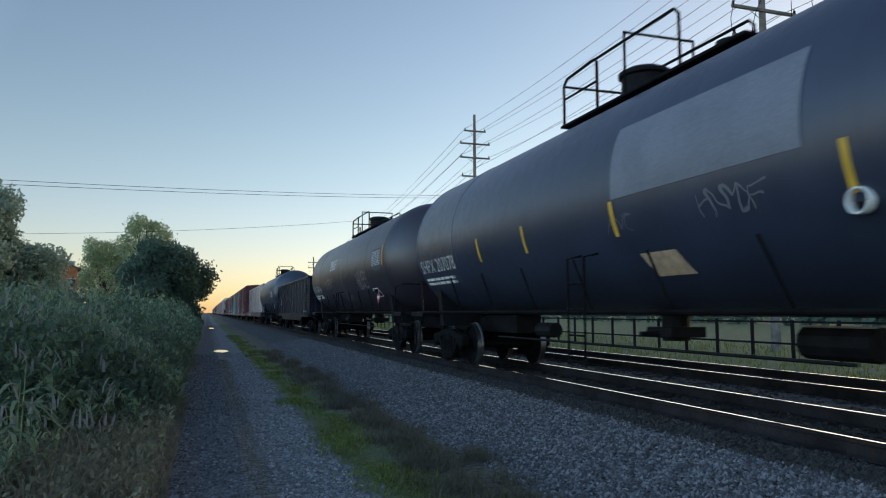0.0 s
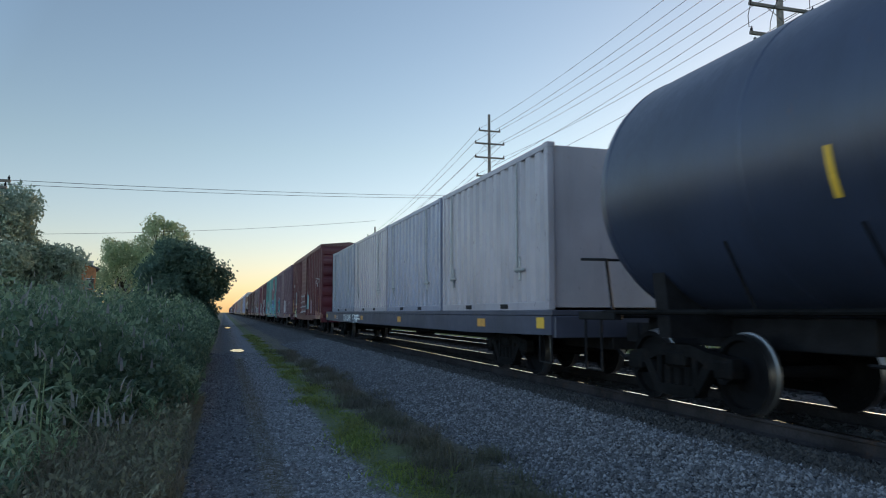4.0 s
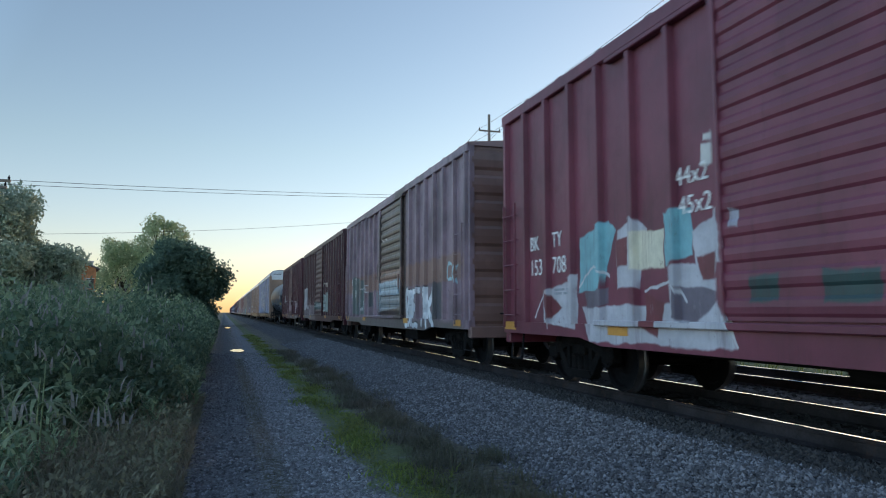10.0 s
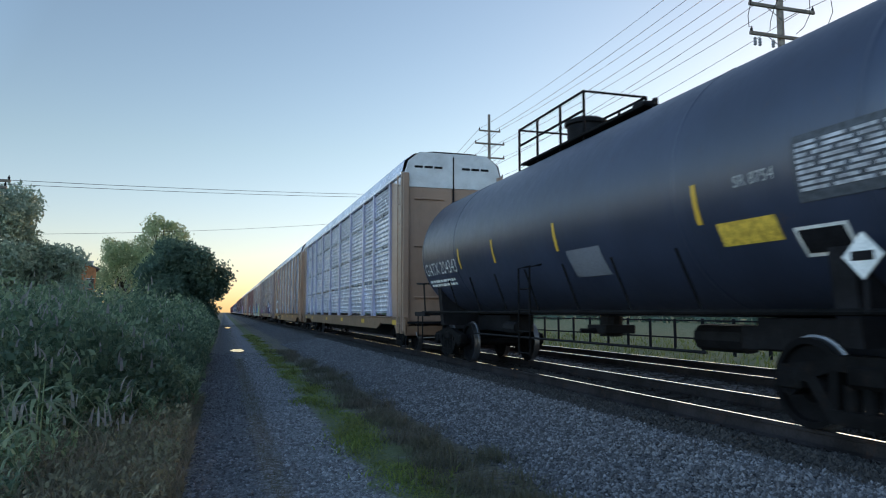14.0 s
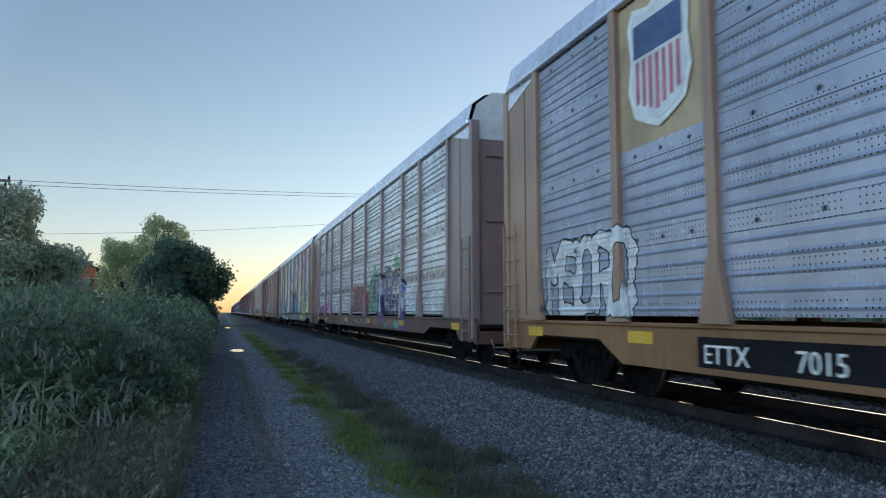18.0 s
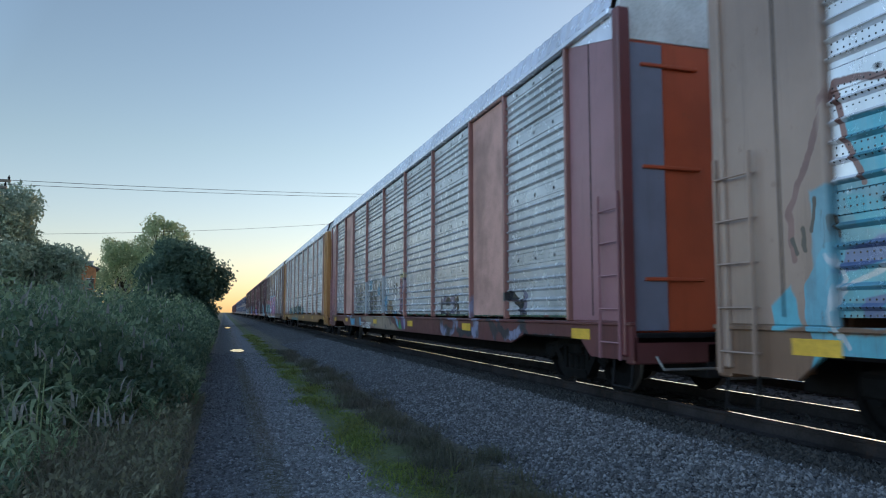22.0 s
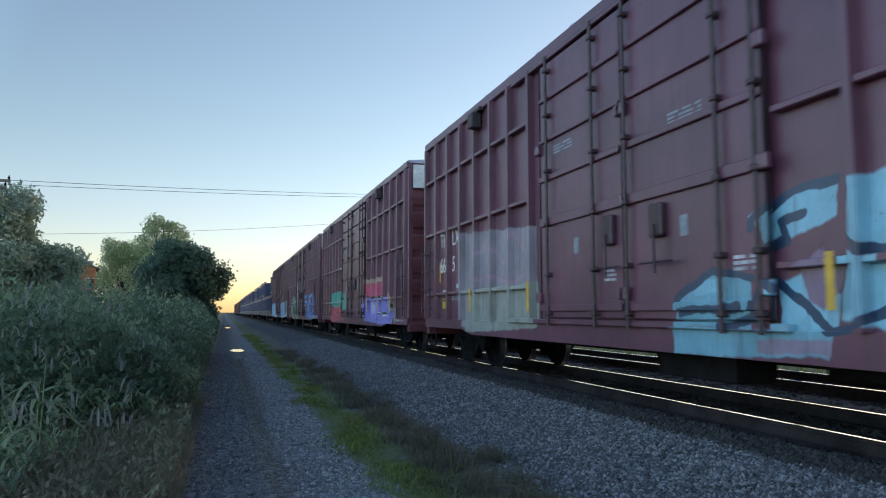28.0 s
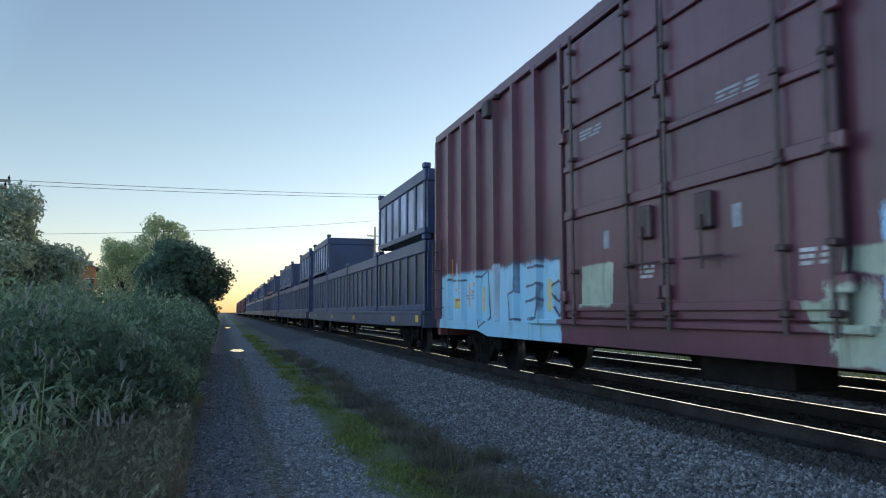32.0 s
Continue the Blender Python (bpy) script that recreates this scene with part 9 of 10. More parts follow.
ART_H1.fill((0.27, 0.24, 0.28), "2.66 1.08 6.54 0.83 6.53 2.89 2.68 2.61")
ART_H1.fill((0.29, 0.31, 0.28), "2.6 0.91 6.26 0.73 6.25 1.62 2.64 1.69")
ART_H1.line((0.36, 0.25, 0.32), 0.04, "5.91 2.16 4.97 2.62 4.15 2.05 3.63 2.58 2.95 2.06")
ART_H1.line((0.36, 0.25, 0.32), 0.04, "5.75 1.82 4.69 1.88 3.9 1.65 2.96 1.88")
ART_H1.line((0.36, 0.25, 0.32), 0.04, "4.7 1.37 4.65 1.17")
ART_H1.line((0.36, 0.25, 0.32), 0.04, "3.78 1.45 3.73 1.22")
ART_H1.fill((0.15, 0.34, 0.43), "-2.49 1.02 -1.25 0.99 -1.27 1.33 -1.91 1.6 -2.45 1.5")
ART_H1.fill((0.15, 0.34, 0.43), "-3.4 1.01 -3.33 0.77 -1.17 0.69 -1.13 0.99")
ART_H1.fill((0.22, 0.46, 0.58), "-3.45 2.29 -3.43 1.99 -3.11 1.89 -2.69 1.79 -2.48 2.12 -2.96 2.26")
ART_H1.fill((0.22, 0.46, 0.58), "-3.44 1.3 -3.37 0.99 -2.75 1 -2.74 1.41 -3.09 1.54")
ART_H1.fill((0.22, 0.46, 0.58), "-3.96 2.32 -3.92 1.69 -3.58 1.8 -3.66 2.27")
ART_H1.fill((0.22, 0.46, 0.58), "-3.91 1.63 -3.87 1.02 -3.42 1.1 -3.51 1.68")
ART_H1.fill((0.22, 0.46, 0.58), "-2.05 1.52 -2.04 1.36 -1.58 1.34 -1.54 1.48")
ART_H1.fill((0.2, 0.13, 0.2), "-3.48 1.56 -3.43 1.34 -3.24 1.17 -3.08 1.26 -3 1.59 -3.28 1.71")
ART_H1.line((0.02, 0.05, 0.1), 0.045, "-2.49 1.98 -2.53 2.08 -2.96 2.28 -3.45 2.31")
ART_H1.line((0.02, 0.05, 0.1), 0.045, "-2.69 1.79 -2.89 1.84 -2.8 2 -3.06 2.06")
ART_H1.line((0.02, 0.05, 0.1), 0.045, "-2.71 1.46 -3.07 1.21 -3.32 0.99 -3.56 1.02 -3.88 1.17")
ART_H1.line((0.02, 0.05, 0.1), 0.045, "-1.27 1.33 -1.91 1.6 -2.47 1.51")
ART_H1.line((0.02, 0.05, 0.1), 0.045, "-1.34 1.17 -2.34 1.22")
ART_H1.line((0.02, 0.05, 0.1), 0.045, "-3.63 2.27 -3.58 1.8 -3.7 1.7 -3.92 1.68")
ART_H1.line((0.02, 0.05, 0.1), 0.045, "-2.02 1.01 -2.48 1.12 -2.57 1.42")
ART_H1.fill((0.25, 0.2, 0.27), "-3.37 0.91 -3.36 0.79 -2.5 0.77 -2.47 0.92")
ART_H2 = Art()
ART_H2.line((0.42, 0.35, 0.25), 0.075, "-2.68 2.29 -3.89 2.22 -5.95 2.27 -5.91 1.77")
ART_H2.line((0.42, 0.35, 0.25), 0.075, "-6.33 1.7 -6.54 1.77 -6.71 2 -7.02 1.54 -7.3 1.12")
ART_H2.line((0.42, 0.35, 0.25), 0.075, "-7.34 1.22 -7.5 1.12 -7.47 0.92")
ART_H2.fill((0.5, 0.09, 0.17), "-5.74 1.72 -2.73 1.74 -2.74 2.2 -5.69 2.15")
ART_H2.fill((0.5, 0.09, 0.17), "-6.85 1.53 -6.34 1.51 -6.32 1.58 -6.73 1.7")
ART_H2.fill((0.26, 0.24, 0.6), "-7.28 1.04 -6.99 0.71 -2.5 0.86 -2.74 1.66 -6.96 1.66")
ART_H2.fill((0.26, 0.24, 0.6), "-7.3 1.06 -6.3 1.05 -6.13 1.59 -6.86 1.64")
ART_H2.fill((0.02, 0.03, 0.03), "-4.16 1.23 -4.03 1.02 -3.65 1.03 -3.61 1.21")
ART_H2.fill((0.02, 0.03, 0.03), "-5.01 1.17 -4.85 1.02 -4.57 1.52 -4.74 1.52")
ART_H2.line((0.02, 0.03, 0.03), 0.04, "-3.54 1.64 -5.71 1.7")
ART_H2.line((0.02, 0.03, 0.03), 0.04, "-4.6 1.52 -4.96 1.13 -4.82 0.96")
ART_H2.line((0.02, 0.03, 0.03), 0.04, "-5.04 1.14 -6.32 1.1 -6.2 1.56 -5.82 1.68")
ART_H2.line((0.02, 0.03, 0.03), 0.04, "-6.51 1.69 -6.61 1.91 -7.01 1.44 -7.26 1.12")
ART_H2.line((0.02, 0.03, 0.03), 0.04, "-7.3 1.17 -7.26 0.96 -7.38 0.89")
ART_H2.line((0.55, 0.55, 0.6), 0.02, "-4.24 1.54 -4.3 1.1")
ART_H2.line((0.55, 0.55, 0.6), 0.02, "-4.96 1.17 -6.39 1.04 -6.27 1.55")
ART_H2.line((0.55, 0.55, 0.6), 0.02, "-5.84 2.1 -5.87 1.68 -5.25 1.69")
ART_H2.line((0.55, 0.55, 0.6), 0.02, "-6.69 1.73 -7.26 1.04")
ART_H2.fill((0.08, 0.36, 0.31), "3.01 1.36 5.8 1.43 5.81 2.01 3.01 2.1")
ART_H2.fill((0.08, 0.36, 0.31), "1.29 1.28 2.2 1.23 2.32 1.98 1.36 1.98")
ART_H2.fill((0.5, 0.08, 0.13), "2.21 0.82 5.96 0.71 5.97 1.39 2.4 1.39")
ART_H2.fill((0.22, 0.36, 0.4), "2.32 1.41 2.97 1.42 2.97 3.23 2.39 3.2")
ART_H3 = Art()
ART_H3.fill((0.045, 0.13, 0.16), "1.82 1.49 1.87 0.83 4.51 0.75 5.72 0.97 6.36 1.88 5.31 2.01 2.31 1.72")
ART_H3.fill((0.1, 0.24, 0.26), "4.54 2.13 4.55 1.82 5.31 1.94 5.11 2.41 4.84 2.42")
ART_H3.fill((0.1, 0.24, 0.26), "3.99 1.9 4.08 1.78 4.46 1.75 4.53 2.27 4.15 2.21")
ART_H3.fill((0.1, 0.24, 0.26), "3.26 1.94 3.43 1.53 3.62 1.69 3.64 2.14 3.47 2.35")
ART_H3.fill((0.1, 0.24, 0.26), "2.82 2.03 2.86 1.79 3.17 1.79 3.12 2.06")
ART_H3.fill((0.1, 0.24, 0.26), "2.21 2.24 2.28 1.81 2.55 1.95 2.73 2.06 2.44 2.33")
ART_H3.fill((0.1, 0.24, 0.26), "5.42 2.02 5.44 1.77 6.34 1.75 6.36 1.91")
ART_H3.fill((0.1, 0.24, 0.26), "3.65 1.92 3.66 1.73 3.91 1.78")
ART_H3.fill((0.33, 0.39, 0.13), "5.73 0.72 6.4 0.94 6.38 1.52 5.82 1.65")
ART_H3.fill((0.33, 0.39, 0.13), "4.53 1.94 4.58 1.23 4.8 1.34 5.02 1.73 4.8 1.94")
ART_H3.fill((0.33, 0.39, 0.13), "4.06 1.93 4.18 1.73 4.42 1.69 4.47 1.93")
ART_H3.fill((0.33, 0.39, 0.13), "3.27 1.96 3.31 1.6 3.52 1.51 3.47 1.95")
ART_H3.fill((0.33, 0.39, 0.13), "3 1.51 3.09 1.17 3.16 1.32 3.22 1.67")
ART_H3.fill((0.33, 0.39, 0.13), "1.93 0.71 3 0.71 3.01 0.87 2.44 0.99 2.2 0.88")
ART_H3.fill((0.33, 0.39, 0.13), "1.83 1.37 1.85 1.13 1.9 1.17 1.9 1.37")
ART_H3.fill((0.33, 0.39, 0.13), "4.91 0.73 5.48 0.71 5.52 0.9 5.18 0.91")
ART_H3.fill((0.03, 0.06, 0.1), "3.07 1.12 3.18 1.02 3.39 1.04 3.52 1.43 3.22 1.52")
ART_H3.fill((0.03, 0.06, 0.1), "4.55 1.92 4.56 1.71 4.78 1.72 4.79 1.94")
ART_H3.fill((0.03, 0.06, 0.1), "2.42 1.71 2.44 1.39 2.65 1.35 2.57 1.72")
ART_H3.line((0.45, 0.55, 0.55), 0.015, "6.42 1.97 6.37 1.53")
ART_H3.line((0.45, 0.55, 0.55), 0.015, "6.37 1.79 5.13 2 5.08 2.42 4.78 2.41 4.53 2.25 4.15 2.22 3.99 1.96 4.07 1.76")
ART_H3.line((0.45, 0.55, 0.55), 0.015, "3.75 1.74 3.64 2.14 3.47 2.36 3.26 1.91 3.09 2.07 2.82 2.03")
ART_H3.line((0.45, 0.55, 0.55), 0.015, "2.73 2.06 2.44 2.34 2.2 2.24")
ART_H3.line((0.45, 0.55, 0.55), 0.015, "2.73 2.06 2.44 1.94 2.31 1.81")
ART_H3.line((0.45, 0.55, 0.55), 0.015, "4 1.73 3.77 1.33 3.64 0.96")
ART_H3.line((0.45, 0.55, 0.55), 0.015, "5.43 1.96 5.52 0.9 5.48 0.71")
ART_H3.line((0.45, 0.55, 0.55), 0.015, "3.52 1.48 3.43 1.06 3.08 1.02 3.01 1.49 3.21 1.69")
ART_H3.line((0.45, 0.55, 0.55), 0.015, "4.58 1.26 5.03 1.71")
ART_H3.line((0.45, 0.55, 0.55), 0.015, "2.74 1.31 2.67 1.03 2.49 1.03 2.51 1.21")
ART_H3.line((0.45, 0.55, 0.55), 0.015, "2.65 1.35 1.87 1.09")
ART_H3.line((0.45, 0.55, 0.55), 0.015, "6.37 1.53 5.69 1.68 5.73 0.72")
ART_H3.line((0.45, 0.55, 0.55), 0.015, "5.24 0.91 4.86 0.74")
ART_H3.line((0.45, 0.55, 0.55), 0.015, "2.99 0.9 2.44 1 2.18 0.88")
ART_H3.fill((0.36, 0.42, 0.5), "1.79 2.36 1.81 1.95 2.27 2.01 2.21 3.36 1.81 3.22")
ART_H3.fill((0.36, 0.42, 0.5), "1.81 1.95 1.83 1.52 2.32 1.52 2.28 2.01")
ART_H3.fill((0.22, 0.27, 0.34), "1.82 1.99 1.91 2 1.93 2.52 1.86 2.5")
ART_H3.line((0.16, 0.36, 0.62), 0.1, "-2.48 2.12 -3.89 2.13 -3.99 1.87 -2.59 1.76 -2.59 1.58")
ART_H3.line((0.16, 0.36, 0.62), 0.1, "-4.43 2.12 -5.36 2.08 -5.44 1.85 -4.51 1.8")
ART_H3.line((0.16, 0.36, 0.62), 0.1, "-6 2.2 -6.86 2.09 -6.81 1.86")
ART_H3.fill((0.05, 0.12, 0.25), "-6.67 1.17 -5.73 1.12 -5.49 1.66 -6.46 1.71")
ART_H3.line((0.32, 0.26, 0.33), 0.03, "-5.07 0.87 -5.26 1.07 -5.6 0.79 -6.21 0.8")
ART_H3.line((0.32, 0.26, 0.33), 0.03, "-8.05 2 -8.36 2.02")
ART_H3.line((0.32, 0.26, 0.33), 0.03, "-6.45 1.35 -7.19 1.25 -7.28 0.92")
ART_H4 = Art()
ART_H4.fill((0.3, 0.36, 0.3), "0.95 1.82 0.97 1.24 1.82 1.24 1.8 1.84")
ART_H4.fill((0.3, 0.36, 0.3), "-2.62 0.99 -2.33 1.07 -2.28 1.25 -2.61 1.26")
ART_H4.fill((0.3, 0.36, 0.3), "-3.06 1.74 -3.04 1.45 -2.67 1.51 -2.69 1.72")
ART_H4.fill((0.3, 0.36, 0.3), "-3.02 1.11 -2.99 0.71 -2.58 0.72 -2.59 0.94")
ART_H4.line((0.04, 0.06, 0.12), 0.02, "4.88 2.04 4.27 2.05 4.28 1.54 4.81 1.51 4.77 1.03 4.24 1.03")
ART_H4.line((0.04, 0.06, 0.12), 0.02, "3.92 2.11 3.29 2.07")
ART_H4.line((0.04, 0.06, 0.12), 0.02, "3.93 1.93 3.29 1.92")
ART_H4.line((0.04, 0.06, 0.12), 0.02, "4 1.62 3.3 1.64 3.38 1.08 3.93 1.04")
ART_H4.line((0.04, 0.06, 0.12), 0.02, "4.01 1.35 3.31 1.38")
ART_H4.line((0.04, 0.06, 0.12), 0.02, "2.96 2 2.54 2.01 2.55 1.73")
ART_H4.line((0.04, 0.06, 0.12), 0.02, "2.97 1.58 2.73 1.66 2.5 1.53 2.74 1.33 2.98 1.46")
ART_H4.line((0.04, 0.06, 0.12), 0.02, "2.93 1.25 2.75 1.09 2.48 1.25")
ART_H4.line((0.04, 0.06, 0.12), 0.02, "6.45 1.82 5.84 2 5.71 1.07 6.31 0.85 6.52 1.6")
ART_H4.line((0.04, 0.06, 0.12), 0.02, "8.42 1.9 7.12 1.84")
ART_H4.line((0.5, 0.25, 0.1), 0.05, "6.95 1.72 6.95 1.34")
ART_H4.line((0.5, 0.25, 0.1), 0.05, "2.64 1.73 2.55 1.69")
ART_H4.line((0.42, 0.5, 0.6), 0.03, "7.84 2.23 7.84 0.94")
ART_H4.line((0.42, 0.5, 0.6), 0.03, "5.7 1.68 5.22 2.06 5.24 1.07")
ART_H4.line((0.42, 0.5, 0.6), 0.03, "3.61 1.78 3.63 1.08")
GREY_PATCH = plain("grey_repaint", (0.15, 0.16, 0.19), 0.5, 0, 0.15, 1.0, 0.05)
PALE_SIGN = plain("pale_notice", (0.5, 0.36, 0.24), 0.6, 0, 0.2, 8.0, 0.0)
NOTICE = plain("grey_notice", (0.055, 0.062, 0.075), 0.6, 0, 0.35, 14.0, 0.0)
YELLOW_SIGN = plain("yellow_notice", (0.6, 0.4, 0.05), 0.6, 0, 0.3, 14.0, 0.0)

first = tank(-1.3, 15.9, (0.026, 0.036, 0.052), "black tank car with a grey repainted patch", 1, "SHPX 207078", rail_up=0.15,
     patch=(("repaint_patch", -4.05, -1.0, 2.58, 3.5, GREY_PATCH, "lighter grey repainted patch", 0.0), ("notice", -2.05, -1.35, 1.6, 1.88, PALE_SIGN, "faded orange notice", 0.1)),
     pieces=(("AVC", -0.8, 2.2, 0.16, 0.2, 0.005, (0.11, 0.11, 0.13), None, None, None), ("HNMDF", -2.6, 2.15, 0.18, 0.22, 0.005, (0.12, 0.12, 0.14), None, None, None)), placard=False)
part("mark_ring", Geo().lathe([(-1.5, 0.094), (-1.58, 0.097), (-1.58, 0.112), (-1.5, 0.115)], 24, 0, (0, -4.5, 2.05)), M["white"], first, "white painted ring mark")
tank(17.8, 34.3, (0.027, 0.022, 0.027), "rust-brown tank car with chalk-white tags", 2, "SHPX 208446", amount=0.4, plat=1.1, marks=False, dome_at=-0.9,
     patch=(("notice_panel", -7.1, -5.9, 2.45, 3.1, NOTICE, "pale blue lettered notice panel"), ("notice", -5.95, -5.25, 1.66, 1.93, M["white"], "white-edged dark notice", 0.15), ("notice_field", -5.91, -5.29, 1.69, 1.9, M["black"], "dark field of the notice", 0.13), ("reflector", -7.3, -7.16, 2.55, 3.15, M["orange"], "orange reflector strip")),
     pieces=(("ABUSES", -3.2, 2.0, 0.24, 0.5, 0.012, (0.25, 0.2, 0.19), None, None, None), ("OU", 0.5, 1.7, 0.9, 1.5, 0.015, (0.16, 0.11, 0.1), None, None, None),
             ("MUTRUX", 3.8, 2.2, 0.3, 0.32, 0.012, (0.28, 0.22, 0.2), None, None, None), ("DALE", 2.0, 2.9, 0.28, 0.35, 0.012, WHITE, None, None, None)))
gondola(35.97, 52.77, "black steel gondola with tall ribbed sides", 3)
tank(53.9, 70.4, (0.026, 0.036, 0.052), "dark grey-blue tank car with white stripes", 5, None, plat=1.2, r=1.69, zc=2.76, patch=(("notice_panel", -6.2, -5.0, 2.3, 2.9, GREY_PATCH, "grey panel"),))
flat_car(71.7, 97.9, "dark flat car that carries four containers", (0.05, 0.055, 0.065), 6, "SOXX 20485")
for k, (c, lab) in enumerate((((0.33, 0.31, 0.27), "cream ribbed shipping container"), ((0.22, 0.24, 0.25), "grey ribbed shipping container"),
                              ((0.33, 0.31, 0.27), "cream ribbed shipping container"), ((0.17, 0.2, 0.21), "blue-grey ribbed shipping container"))):
    container(72.28 + k * 6.32, 72.28 + k * 6.32 + 6.1, 1.2, 4.1, c, lab, 20 + k)

boxcar(99.84, 115.49, OXIDE, "oxide-red boxcar with silver and purple graffiti", 3,
       pieces=(("RWITS", -6.05, 2.6, 0.2, 0.42, 0.006, WHITE, None, None, None), ("HONE", 6.85, 2.95, 0.16, 0.26, 0.006, WHITE, None, None, None)),
       art=ART_A, texts=(("BK   TY", 6.9, 2.22, 0.34), ("152  142", 6.9, 1.82, 0.36)), door_at=0.29, door_w=3.17, roof_col=(0.12, 0.05, 0.045), end_mark="BKTY 152142")
boxcar(117.56, 133.16, (0.135, 0.074, 0.076), "faded brown boxcar with white and teal graffiti", 1,
       art=ART_B, texts=(("BK   TY", 6.5, 2.2, 0.34), ("152  806", 6.5, 1.78, 0.38)), door_at=0.03, door_w=3.4, roof_col=(0.2, 0.12, 0.11))
boxcar(134.9, 150.32, TURQ, "turquoise boxcar with red patches and large graffiti", 4, amount=0.75,
       patches=(((0.19, 0.085, 0.095), -6.9, -4.1, 1.9, 4.6), ((0.19, 0.085, 0.095), -4.1, -2.5, 1.9, 3.6), ((0.08, 0.06, 0.055), -0.9, -0.2, 2.2, 4.5)),
       pieces=(("LUPSOR", -1.4, 0.75, 0.78, 1.45, 0.15, (0.06, 0.06, 0.16), (0.1, 0.12, 0.2), SKY, None), ("OB", -4.4, 3.4, 0.35, 0.6, 0.016, WHITE, None, None, None)),
       art=ART_C, texts=(("BN  TY", 6.8, 2.25, 0.36), ("151  431", 6.8, 1.75, 0.36)), door_at=0.33, door_w=3, roof_col=(0.2, 0.35, 0.35), rust=(0.1, 0.06, 0.05))
boxcar(151.93, 167.37, (0.15, 0.036, 0.046), "red boxcar with grey and teal graffiti", 5,
       pieces=(("IKIO", -2.3, 0.9, 0.95, 1.7, 0.16, SILVER, WHITE, None, None),),
       art=ART_D, texts=(("BK   TY", 7.0, 2.2, 0.34), ("153  708", 7.0, 1.78, 0.38), ("44x2", 2.5, 2.62, 0.3), ("45x2", 2.45, 2.28, 0.3)), door_at=0.05, door_w=3.3, roof_col=(0.14, 0.05, 0.05))
boxcar(169.4, 185.05, (0.2, 0.145, 0.138), "rust-streaked tan boxcar with a peeling door", 7, amount=1.0, rust=(0.06, 0.042, 0.036),
       patches=(((0.05, 0.035, 0.03), -2.2, -1.1, 0.6, 4.8), ((0.1, 0.085, 0.08), -7.4, 7.4, 0.6, 0.95), ((0.05, 0.055, 0.065), -5.9, -4.9, 1.0, 2.2), ((0.2, 0.12, 0.1), -7.6, 7.6, 1.9, 2.5)),
       pieces=(("BEIK", -2.3, 0.85, 0.65, 0.9, 0.09, WHITE, SILVER, INK, None), ("CX", -6.2, 1.9, 0.35, 0.35, 0.03, (0.3, 0.5, 0.55), None, None, None)),
       texts=(("BK  TY", 6.9, 2.22, 0.4), ("153  020", 6.9, 1.75, 0.42)), art=ART_E, door_at=-0.45, door_w=2.95, roof_col=(0.22, 0.15, 0.12), fade=0.4, end_col=(0.16, 0.1, 0.07), door_col=(0.065, 0.042, 0.036))
boxcar(186.18, 202.08, (0.045, 0.009, 0.014), "dark red boxcar with pale graffiti patches", 8,
       pieces=(("SMIF", -1.8, 2.45, 0.2, 0.28, 0.008, (0.45, 0.4, 0.3), None, None, None),),
       art=ART_F, texts=(("BK  TY", 7.0, 2.2, 0.34), ("153  491", 7.0, 1.78, 0.38)), door_at=0.15, door_w=2.97, roof_col=(0.12, 0.045, 0.045))
boxcar(203.9, 219.01, (0.06, 0.01, 0.017), "dark red boxcar with white graffiti outlines", 10,
       art=ART_G, texts=(("BK   TY", 6.9, 2.2, 0.34), ("153  179", 6.9, 1.78, 0.38)), door_at=-0.09, door_w=3.1, roof_col=(0.12, 0.04, 0.045))
yellow_tank = tank(221.0, 236.0, (0.026, 0.036, 0.052), "black tank car with yellow marks and white number", 7, "GATX 204343", rail_kind=1, plat=0.9, r=1.57, zc=2.67, placard_y=1.0,
     patch=(("notice", -5.55, -4.7, 1.86, 2.1, YELLOW_SIGN, "yellow notice"), ("notice", -6.3, -5.7, 1.68, 1.95, M["white"], "white-edged black notice"), ("notice_field", -6.26, -5.74, 1.71, 1.92, M["black"], "black field of the notice"), ("notice_panel", -7.0, -5.9, 2.15, 2.75, NOTICE, "grey lettered notice panel"), ("notice", -2.2, -1.2, 1.7, 2.1, GREY_PATCH, "grey faded notice")))

letters("SR 8754", yellow_tank, -5.1, 2.42, 0.17, wrap=(1.57, 2.67))

YEL = (0.4, 0.2, 0.052)
TAN_PANEL = plain("tan_panel", (0.42, 0.31, 0.19), 0.55, 0, 0.25, 1.2, 0.05)
RED_PANEL = plain("faded_red_panel", (0.4, 0.22, 0.19), 0.55, 0, 0.3, 1.2, 0.05)
autorack(237.23, 264.0, (0.29, 0.195, 0.11), (0.19, 0.115, 0.055), "grey panelled autorack with tan ends", 1, kind=0, end_text=True, base=(0.33, 0.36, 0.4), post_col=(0.3, 0.31, 0.33),
         texts=(("CSXT T-3150", 12.4, 2.4, 0.2, M["black"]),), patches=())
second = autorack(265.7, 291.8, (0.33, 0.21, 0.115), (0.24, 0.125, 0.045), "pale grey autorack on a yellow flat car", 2, kind=1, bead=0.014, metal=0.2, sill=0.5, cover_from=2, end_text=True, short=(None, TAN_PANEL),
         pieces=(("MSORO", 11.2, 1.2, 0.44, 0.95, 0.085, SILVER, WHITE, INK, None),), base=(0.17, 0.192, 0.235),
         texts=(("ETTX", 7.4, 0.62, 0.29, M["white"]), ("7015", 6.1, 0.62, 0.29, M["white"]),), emblem=((8.08, 3.4, M["white"], M["pale_paint"], shield),))
number_plate_of(second, 4.7, 7.5)
